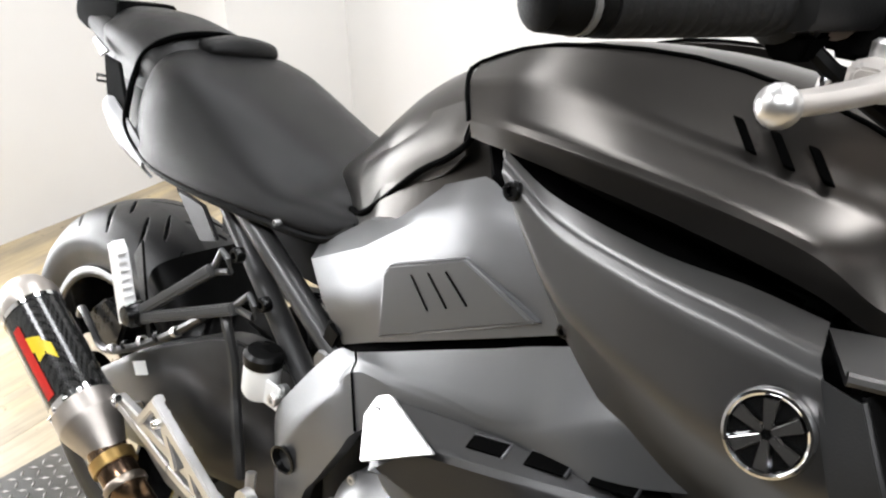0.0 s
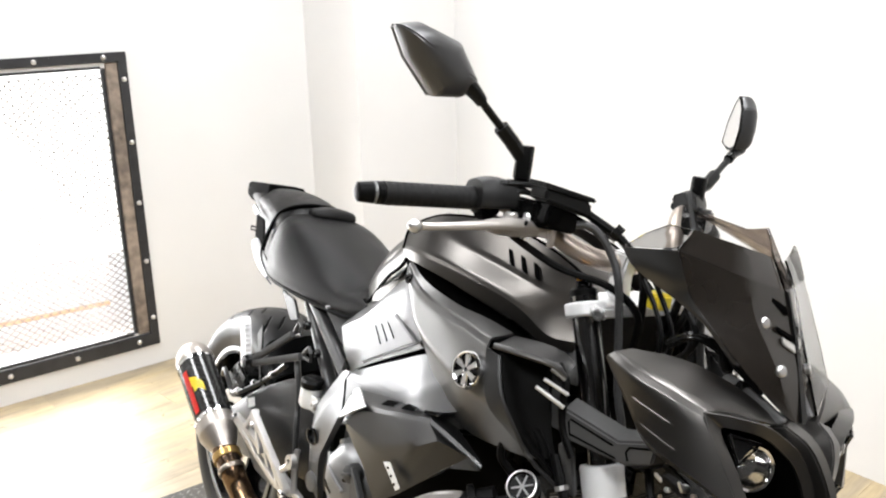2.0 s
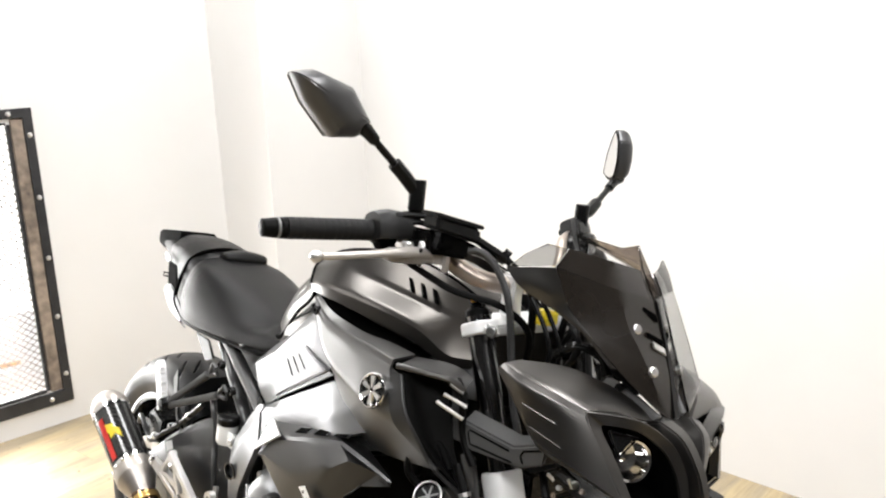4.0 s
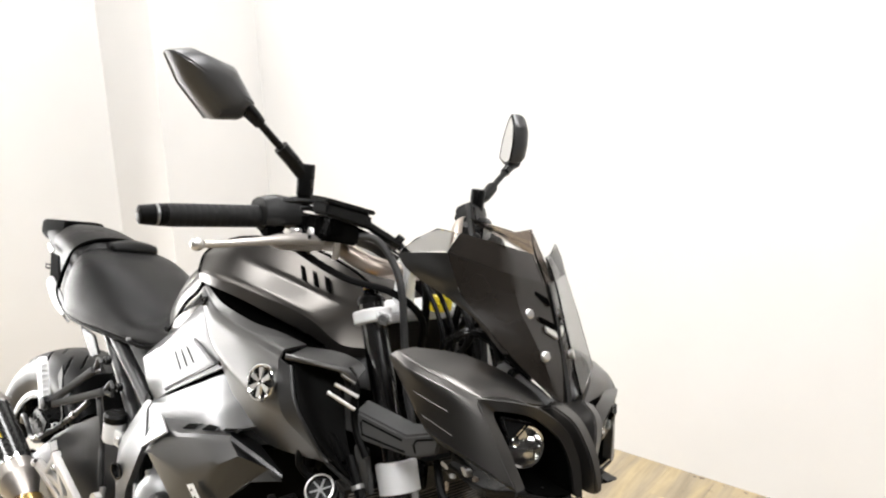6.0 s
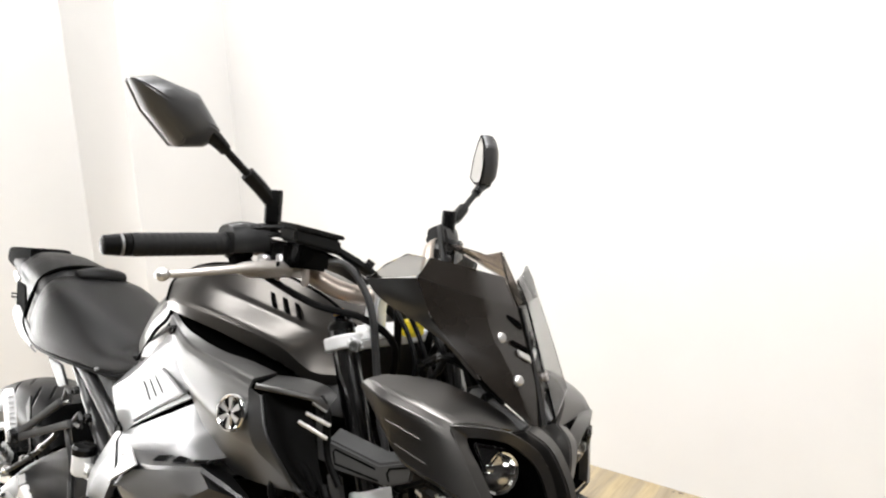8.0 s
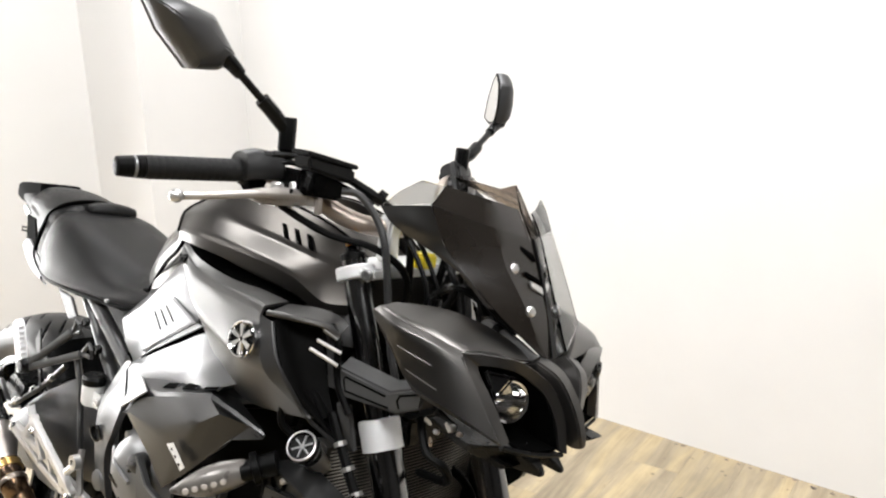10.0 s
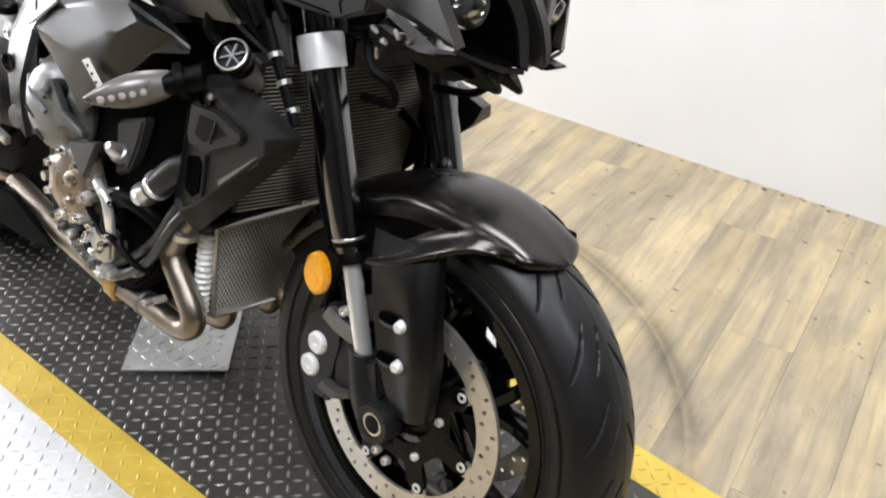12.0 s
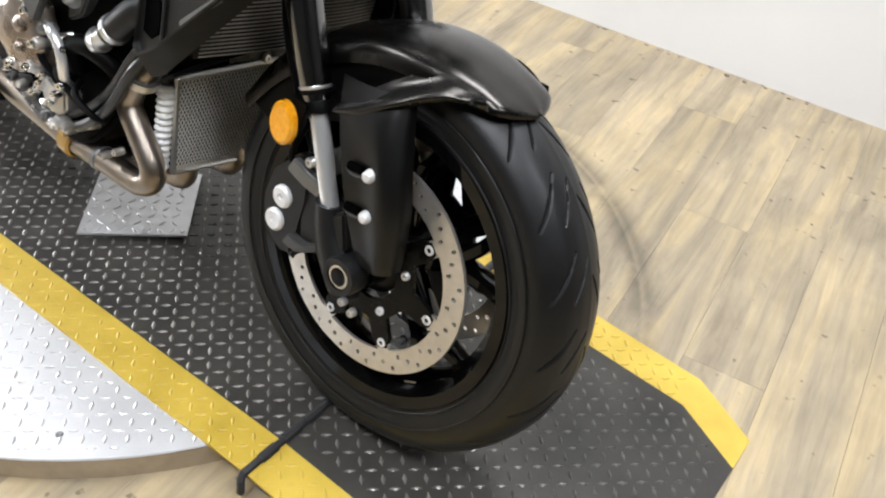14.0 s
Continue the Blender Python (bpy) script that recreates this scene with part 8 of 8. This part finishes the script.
    for g, s in zip(gs, (1, -1)):
        def flat(pts, y, t):
            return prism(pts, -s * y, -s * (y - t))

        part("raised_rib", flat([(-0.309, 0.606), (-0.303, 0.594), (-0.270, 0.592), (-0.205, 0.624), (-0.197, 0.634), (-0.200, 0.642), (-0.250, 0.654), (-0.292, 0.652), (-0.303, 0.650)], 0.2165, 0.010), M_GUARD, g, "raised black plateau", bevel=0.003)
        part("plateau_sink", flat([(-0.270, 0.606), (-0.224, 0.630), (-0.248, 0.641), (-0.282, 0.641), (-0.290, 0.612)], 0.2172, 0.002), M_PLASTIC, g, "sunken black field", bevel=0.0008)
        part("cross_rib", tube([(-0.248, -s * 0.2172, 0.641), (-0.257, -s * 0.2172, 0.610)], 0.0016, 6), M_GUARD, g)
        part("cross_rib", tube([(-0.270, -s * 0.2120, 0.588), (-0.274, -s * 0.2120, 0.528)], 0.0028, 6), M_GUARD, g)
        part("guard_hole", lathe([(0.015, 0.001), (0.013, 0.0015), (0.013, -0.003), (0, -0.003)], (-0.277, -s * 0.2125, 0.664), (0, -s, 0), 18), M_VOIDSHADE, g)
        part("guard_hole", flat([(-0.309, 0.575), (-0.288, 0.582), (-0.279, 0.574), (-0.281, 0.534), (-0.296, 0.522), (-0.313, 0.528)], 0.2118, 0.004), M_VOIDSHADE, g, bevel=0.001)
        part("guard_bolt", bolt((-0.262, -s * 0.2135, 0.669), (0, -s, 0), 0.0045), M_ALU, g)
        part("scuff_strip", flat([(-0.243, 0.565), (-0.174, 0.621), (-0.169, 0.617), (-0.171, 0.612), (-0.240, 0.557)], 0.2138, 0.005), M_ALUDARK, g, "pale scuffed strip", bevel=0.0015)
        # turn signal on a rubber stalk
        root, tip = Vector((-0.300, -s * 0.232, 0.678)), Vector((-0.358, -s * 0.325, 0.646))
        st = part("turn_signal", tube([root + Vector((0.02, s * 0.02, 0.01)), root, root.lerp(tip, 0.2)], 0.0175, 14, r1=0.014), M_PLASTIC, g, "turn signal on a black rubber stalk")
        part("stalk_ring", lathe([(0.018, -0.004), (0.023, -0.003), (0.023, 0.006), (0.018, 0.007)], root, (tip - root), 18), M_PLASTIC, st)
        ax = (tip - root).normalized()
        up = Vector((-0.28, 0, 1)).normalized()
        side = ax.cross(up).normalized()
        rr = []
        for f, h, w in ((0.10, 0.012, 0.010), (0.16, 0.017, 0.012), (0.40, 0.021, 0.015), (0.62, 0.0195, 0.014), (0.84, 0.012, 0.009), (1.02, 0.003, 0.003)):
            c = root.lerp(tip, f)
            rr.append([c + up * h * math.sin(w_) + side * w * math.cos(w_) for w_ in np.linspace(0, 2 * math.pi, 12, endpoint=False)])
        lens = part("indicator_lens", loft(rr, 1, 4, smooth_ring=False), M_LENSLED, st, "clear grey leaf-shaped lens")
        for k in range(5):
            c = root.lerp(tip, 0.4 + 0.11 * k) - up * 0.004
            nrm = side if side.x > 0 else -side
            part("led", lathe([(0, 0.004), (0.004, 0.003), (0.005, 0)], c + nrm * (0.0128 if k < 3 else 0.0095), nrm, 10), M_LED, lens)
    capo = part("coolant_cap", lathe([(0.017, -0.02), (0.017, 0.0), (0.021, 0.001), (0.0225, 0.004), (0.0225, 0.010), (0.020, 0.012), (0.0185, 0.012), (0.0175, 0.008), (0.0, 0.008)], (-0.236, -0.205, 0.722), (0.25, -0.72, 0.6), 32), M_SATIN, bike, "dark round coolant cap with a bright rim")
    part("cap_rim", lathe([(0.0185, 0.0118), (0.0193, 0.0132), (0.0207, 0.0128), (0.0215, 0.0105)], (-0.236, -0.205, 0.722), (0.25, -0.72, 0.6), 32), M_ALU, capo, "bright cap rim")
    q = Vector((0.25, -0.72, 0.6)).normalized().to_track_quat("Z", "Y").to_matrix().to_4x4()
    bars = []
    for k in range(3):
        b = block(0, 0, 0.0085, 0.0022, 0.030, 0.003)
        b.transform(Matrix.Translation((-0.236, -0.205, 0.722)) @ q @ Matrix.Rotation(radians(60 * k), 4, "Z"))
        bars.append(b)
    part("cap_bars", merge(*bars), M_ALUDARK, capo)
    part("filler_neck", lathe([(0.016, -0.06), (0.016, -0.005), (0.021, -0.003)], (-0.236, -0.205, 0.722), (0.25, -0.72, 0.6), 20), M_ALU, capo)
    part("overflow_hose", tube([(-0.275, -0.19, 0.72), (-0.29, -0.205, 0.745), (-0.285, -0.20, 0.78), (-0.26, -0.18, 0.79), (-0.235, -0.175, 0.76)], 0.006, 8), M_PLASTIC, capo, "black overflow hose")
    for k in range(3):
        part("hose_clip", lathe([(0.007, -0.003), (0.009, -0.003), (0.009, 0.003), (0.007, 0.003)], (-0.20 + 0.02 * k, -0.175, 0.735 - 0.028 * k), (0.5, 0, -0.8), 10), M_ALU, capo)
    part("vent_pipe", tube([(-0.225, -0.172, 0.77), (-0.19, -0.175, 0.72), (-0.15, -0.178, 0.665)], 0.007, 8), M_PLASTIC, capo, "black vent pipe")


radiator()


def engine():
    case = part("crankcase", loft([[(x, y, z) for y, z in ((-w, zl), (-w * 1.02, (zl + zh) / 2), (-w * 0.9, zh), (w * 0.9, zh), (w * 1.02, (zl + zh) / 2), (w, zl))] for x, w, zl, zh in ((-0.84, 0.12, 0.36, 0.62), (-0.74, 0.165, 0.30, 0.66), (-0.60, 0.18, 0.275, 0.66), (-0.48, 0.175, 0.285, 0.70), (-0.40, 0.140, 0.41, 0.72), (-0.345, 0.11, 0.48, 0.72))], 1, 3, smooth_ring=False), M_ENGINE, bike, "black engine block", bevel=0.006)
    part("sump", loft([[(x, y, z) for y, z in ((-w, 0.30), (-w * 0.7, zl), (w * 0.7, zl), (w, 0.30))] for x, w, zl in ((-0.78, 0.11, 0.23), (-0.62, 0.13, 0.205), (-0.48, 0.10, 0.235))], 1, 3, smooth_ring=False), M_ENGINE, case, bevel=0.006)
    part("air_box", block(-0.55, 0, 0.82, 0.42, 0.22, 0.16), M_PLASTIC, bike, "black air box between the covers", bevel=0.02)
    part("head_cover", block(-0.40, 0, 0.77, 0.16, 0.28, 0.12, 0, 18, 0), M_ENGINE, case, "black cylinder head", bevel=0.012)
    cc = part("clutch_cover", lathe([(0.0, 0.046), (0.030, 0.046), (0.050, 0.042), (0.063, 0.033), (0.071, 0.018), (0.077, 0.013), (0.080, 0.009), (0.080, -0.03)], (-0.663, -0.180, 0.528), (0.05, -1, 0.02), 48), M_COVER, case, "grey cast clutch cover")
    for k in range(9):
        a = radians(40 * k + 12)
        part("cover_bolt", bolt((-0.663 + 0.075 * math.cos(a), -0.192, 0.528 + 0.075 * math.sin(a)), (0, -1, 0), 0.0055, 0.007), M_ALU, cc)
    part("cover_rib", tube([(-0.727, -0.210, 0.560), (-0.690, -0.227, 0.545), (-0.640, -0.230, 0.530)], 0.0035, 8), M_COVER, cc)
    part("cast_mark", block(-0.695, -0.2265, 0.513, 0.030, 0.002, 0.007, 0, 20, 0), M_SATIN, cc)
    part("cast_mark", block(-0.667, -0.2265, 0.484, 0.024, 0.002, 0.006, 0, 20, 0), M_SATIN, cc)
    part("oil_cap", lathe([(0, 0.012), (0.009, 0.012), (0.0155, 0.009), (0.0165, 0.003), (0.0165, -0.01)], (-0.622, -0.224, 0.570), (0.25, -1, 0.1), 24), M_STAY, cc, "dark oil filler cap")
    part("cap_wing", block(-0.620, -0.238, 0.571, 0.028, 0.008, 0.006, 0, -20, 0), M_STAY, cc, bevel=0.002)
    part("cap_dent", block(-0.630, -0.2345, 0.556, 0.012, 0.004, 0.006, 0, -20, 0), M_SATIN, cc, bevel=0.001)
    part("case_boss", lathe([(0.006, 0.006), (0.012, 0.006), (0.014, 0.003), (0.014, -0.02)], (-0.728, -0.192, 0.478), (0, -1, 0), 18), M_COVER, cc, "round grey boss")
    # timing cover: a lumpy bronze plate with a bright bolted edge
    tc = Vector((-0.590, -0.222, 0.428))
    rings = []
    for dy, k in ((0.030, 1.05), (0.004, 1.0), (0.0, 0.93), (-0.004, 0.70), (-0.006, 0.25)):
        rings.append([tc + Vector((0.053 * k * math.cos(w) * (1 + 0.07 * math.cos(7 * w)), dy + 0.10 * 0.053 * math.cos(w), 0.056 * k * math.sin(w) * (1 + 0.07 * math.cos(7 * w)))) for w in np.linspace(0, 2 * math.pi, 42, endpoint=False)])
    bc = part("timing_cover", loft(rings, 1, 1, smooth_ring=False, smooth_len=False), M_BRONZE, case, "bronze-tinted lumpy timing cover", bevel=0.001)
    for k in range(7):
        a = 2 * math.pi * k / 7
        part("cover_bolt", bolt(tc + Vector((0.0510 * math.cos(a), -0.002, 0.0535 * math.sin(a))), (0, -1, 0), 0.0062, 0.010), M_CHROME, bc)
        part("cover_lug", lathe([(0.0, 0.002), (0.0085, 0.002), (0.0095, -0.002), (0.0095, -0.02)], tc + Vector((0.0510 * math.cos(a), -0.001, 0.0535 * math.sin(a))), (0, -1, 0), 12), M_ALU, bc)
    for dx, dz, r in ((0.012, 0.016, 0.012), (-0.014, -0.004, 0.010), (0.010, -0.020, 0.009)):
        part("cover_lump", lathe([(0, 0.006), (r * 0.6, 0.005), (r, 0.001), (r, -0.004)], tc + Vector((dx, -0.005, dz)), (0, -1, 0.1), 16), M_BRONZE, bc)
    # forked strut with pale edges beside the covers
    part("engine_strut", prism([(-0.608, 0.592), (-0.599, 0.590), (-0.571, 0.552), (-0.516, 0.540), (-0.518, 0.530), (-0.571, 0.530), (-0.593, 0.520), (-0.602, 0.519), (-0.605, 0.550)], -0.238, -0.228), M_STAY, case, "dark forked engine strut", bevel=0.002)
    part("strut_edge", tube([(-0.604, -0.2395, 0.591), (-0.572, -0.2395, 0.553), (-0.518, -0.2395, 0.539)], 0.0020, 6, smooth=False), M_ALUDARK, case)
    part("engine_strut", prism([(-0.577, 0.504), (-0.497, 0.530), (-0.534, 0.462), (-0.545, 0.464)], -0.230, -0.218), M_STAY, case, "dark triangular engine web", bevel=0.002)
    part("bright_plug", lathe([(0, 0.026), (0.006, 0.026), (0.010, 0.018), (0.012, 0.006), (0.015, 0.004), (0.015, -0.01)], (-0.493, -0.196, 0.511), (0.1, -0.8, 0.6), 14), M_ALU, case, "bright sensor plug")
    part("case_panel", prism([(-0.508, 0.556), (-0.440, 0.580), (-0.456, 0.530), (-0.478, 0.486), (-0.512, 0.468)], -0.192, -0.17), M_STAY, case, "dark grey engine side panel", bevel=0.004)
    wp = part("water_pump", tube([(-0.470, -0.170, 0.440), (-0.448, -0.186, 0.458), (-0.428, -0.190, 0.474), (-0.404, -0.190, 0.492)], 0.0150, 18), M_ALU, case, "bright coolant pipe stub")
    part("pipe_collar", lathe([(0.0150, -0.006), (0.0190, -0.004), (0.0190, 0.004), (0.0150, 0.006)], (-0.440, -0.188, 0.465), (0.6, -0.1, 0.55), 18), M_ALU, wp)
    part("coolant_hose", tube([(-0.412, -0.190, 0.486), (-0.390, -0.190, 0.506), (-0.365, -0.186, 0.530), (-0.335, -0.178, 0.545)], 0.0200, 16), M_GUARD, wp, "black coolant hose")
    part("hose_band", lathe([(0.0200, -0.005), (0.0222, -0.004), (0.0222, 0.004), (0.0200, 0.005)], (-0.402, -0.190, 0.495), (0.7, 0, 0.6), 18), M_ALU, wp)
    part("silver_pipe", tube([(-0.545, -0.203, 0.452), (-0.520, -0.212, 0.454), (-0.500, -0.213, 0.440), (-0.492, -0.212, 0.418), (-0.493, -0.208, 0.392), (-0.500, -0.200, 0.372)], 0.0078, 12), M_SLIDER, case, "bright bent oil pipe")
    part("pump_body", loft([[(-0.555, y, z) for y, z in ((-0.205, 0.34), (-0.205, 0.385), (-0.15, 0.385), (-0.15, 0.34))], [(-0.52, y, z) for y, z in ((-0.212, 0.325), (-0.212, 0.375), (-0.15, 0.375), (-0.15, 0.325))], [(-0.495, y, z) for y, z in ((-0.205, 0.335), (-0.205, 0.365), (-0.15, 0.365), (-0.15, 0.335))]], 1, 2, smooth_ring=False), M_ALU, case, "bright cast pump body", bevel=0.004)
    for k in range(6):
        part("pump_bolt", bolt((-0.56 + 0.014 * k, -0.212 + 0.002 * (k % 2), 0.345 + 0.018 * (k % 3)), (0, -1, 0), 0.006, 0.01), M_CHROME, case)
    for k in range(10):
        a = 0.7 * k
        part("case_bolt", bolt((-0.66 + 0.03 * k, -0.184, 0.315 + 0.02 * math.sin(a * 3)), (0, -1, 0), 0.006, 0.012), M_ALU, case)
    # small bright fittings between the covers and the hoses
    rng = random.Random(5)
    for k in range(26):
        x, z = rng.uniform(-0.67, -0.46), rng.uniform(0.30, 0.50)
        at = Vector((x, -0.196 - rng.uniform(0, 0.014), z))
        tip = Vector((rng.uniform(-0.4, 0.5), -1, rng.uniform(-0.3, 0.5)))
        if k % 3:
            part("case_bolt", bolt(at, tip, rng.uniform(0.004, 0.0065), rng.uniform(0.006, 0.014)), rng.choice((M_ALU, M_CHROME, M_ALUDARK)), case)
        else:
            part("hose_union", lathe([(0, 0.016), (0.005, 0.016), (0.006, 0.011), (0.009, 0.010), (0.009, 0.003), (0.011, 0.002), (0.011, -0.012)], at, tip, 12), rng.choice((M_ALU, M_ALUDARK)), case, "bright hose union")
    for k in range(5):
        x = -0.66 + 0.045 * k
        part("breather_hose", tube([(x, -0.19, 0.47 - 0.02 * k), (x + 0.02, -0.212, 0.44 - 0.015 * k), (x + 0.05, -0.205, 0.40 - 0.01 * k), (x + 0.06, -0.19, 0.35)], 0.0055, 8), M_PLASTIC, case, "thin black hose")
    part("lower_hose", tube([(-0.350, -0.178, 0.490), (-0.369, -0.185, 0.466), (-0.407, -0.187, 0.408), (-0.456, -0.189, 0.359), (-0.518, -0.190, 0.321), (-0.577, -0.188, 0.304), (-0.622, -0.185, 0.314), (-0.650, -0.18, 0.34)], 0.0072, 10), M_HOSE, case, "black looped hose")
    part("lower_hose", tube([(-0.345, -0.180, 0.475), (-0.363, -0.190, 0.448), (-0.412, -0.192, 0.374), (-0.470, -0.194, 0.325), (-0.534, -0.194, 0.300), (-0.586, -0.190, 0.295), (-0.64, -0.185, 0.31)], 0.0078, 10), M_HOSE, case, "black looped hose")
    part("bypass_hose", tube([(-0.50, -0.18, 0.40), (-0.49, -0.195, 0.44), (-0.455, -0.195, 0.45), (-0.425, -0.18, 0.435), (-0.41, -0.165, 0.41)], 0.014, 12), M_PLASTIC, case, "black coolant hose")
    part("shift_shaft", lathe([(0, 0.03), (0.008, 0.03), (0.008, 0.0), (0.016, 0.0), (0.016, -0.02)], (-0.70, -0.175, 0.40), (0, -1, 0), 16), M_ALU, case)
    part("belly_fin", prism([(-1.10, 0.262), (-0.936, 0.311), (-0.828, 0.315), (-0.690, 0.272), (-0.75, 0.248), (-0.913, 0.235), (-1.09, 0.215)], -0.194, -0.184), M_MATTE, case, "black belly shield", bevel=0.003)
    part("shock", tube([(-0.92, -0.02, 0.38), (-0.96, -0.02, 0.62)], 0.032, 16), M_SATIN, bike, "black rear shock")
    part("battery_box", block(-1.0, 0, 0.72, 0.25, 0.16, 0.09), M_PLASTIC, bike, "black box under the seat", bevel=0.01)


engine()

# ---- the floor, plank by plank ----
floor = tagged(part("floor", block(0.4, -0.95, FLOOR - 0.03, 6.6, 5.7, 0.048), M_DISCSIDE), "pale worn wood plank floor", "floor", kind="structure")


def plank_mesh(long, wide):
    bm = bmesh.new()
    e = 0.0004
    low = [bm.verts.new((sx * long / 2, sy * wide / 2, -0.005)) for sx, sy in ((-1, -1), (1, -1), (1, 1), (-1, 1))]
    mid = [bm.verts.new((sx * long / 2, sy * wide / 2, -e)) for sx, sy in ((-1, -1), (1, -1), (1, 1), (-1, 1))]
    top = [bm.verts.new((sx * (long / 2 - e), sy * (wide / 2 - e), 0)) for sx, sy in ((-1, -1), (1, -1), (1, 1), (-1, 1))]
    bm.faces.new(top)
    for a, b in ((low, mid), (mid, top)):
        for i in range(4):
            bm.faces.new((a[i], a[(i + 1) % 4], b[(i + 1) % 4], b[i]))
    return finish(bm, "plank", M_PLANK, 20)


def crumbs():
    """Small dark flakes of dirt along the foot of the far wall and on the boards before it."""
    rng = random.Random(11)
    verts, faces = [], []
    for k in range(170):
        x = rng.uniform(-0.6, 2.6)
        y = far_y(x) - (abs(rng.gauss(0, 0.012)) + 0.004 if k < 110 else rng.uniform(0.03, 0.75))
        r, a0, n = rng.uniform(0.0025, 0.008), rng.uniform(0, 6.28), len(verts)
        for i in range(5):
            q = r * rng.uniform(0.5, 1.1)
            verts.append((x + 1.6 * q * math.cos(a0 + i * 1.257), y + q * math.sin(a0 + i * 1.257), FLOOR + 0.0008))
        verts.append((x, y, FLOOR + 0.0008 + r * 0.35))
        faces += [(n + i, n + (i + 1) % 5, n + 5) for i in range(5)]
    me = bpy.data.meshes.new("dirt_flakes")
    me.from_pydata(verts, [], faces)
    me.materials.append(M_WOODTRIM)
    return tagged(new("dirt_flakes", me), "small dark flakes of dirt on the floor", "dirt", kind="stuff")


crumbs()
PL, PW = 1.22, 0.152
turn = Matrix.Rotation(radians(-80.5), 4, "Z")
way = turn.to_3x3() @ Vector((1, 0, 0))
meshes = {}
for j in range(-40, 40):
    for i in range(-5, 6):
        c = turn @ Vector(((i + (j * 0.37) % 1) * PL, j * PW, 0))
        # cut each plank where it runs under the far wall or the wall behind
        ends = []
        for k in (-0.5, 0.5):
            q = c + way * PL * k
            limit = max(-3.62, min(far_y(q.x) + 0.05, q.y))
            ends.append(q + way * (limit - q.y) / way.y)
        long = round((ends[1] - ends[0]).dot(way), 4)
        c = (ends[0] + ends[1]) / 2
        if long < 0.06 or not side_x(c.y) - 0.05 < c.x < 3.66:
            continue
        if long not in meshes:
            meshes[long] = plank_mesh(long - 0.0004, PW - 0.0004)
        pk = new("plank", meshes[long])
        pk.parent = floor
        pk.matrix_basis = Matrix.Translation((c.x, c.y, FLOOR)) @ turn
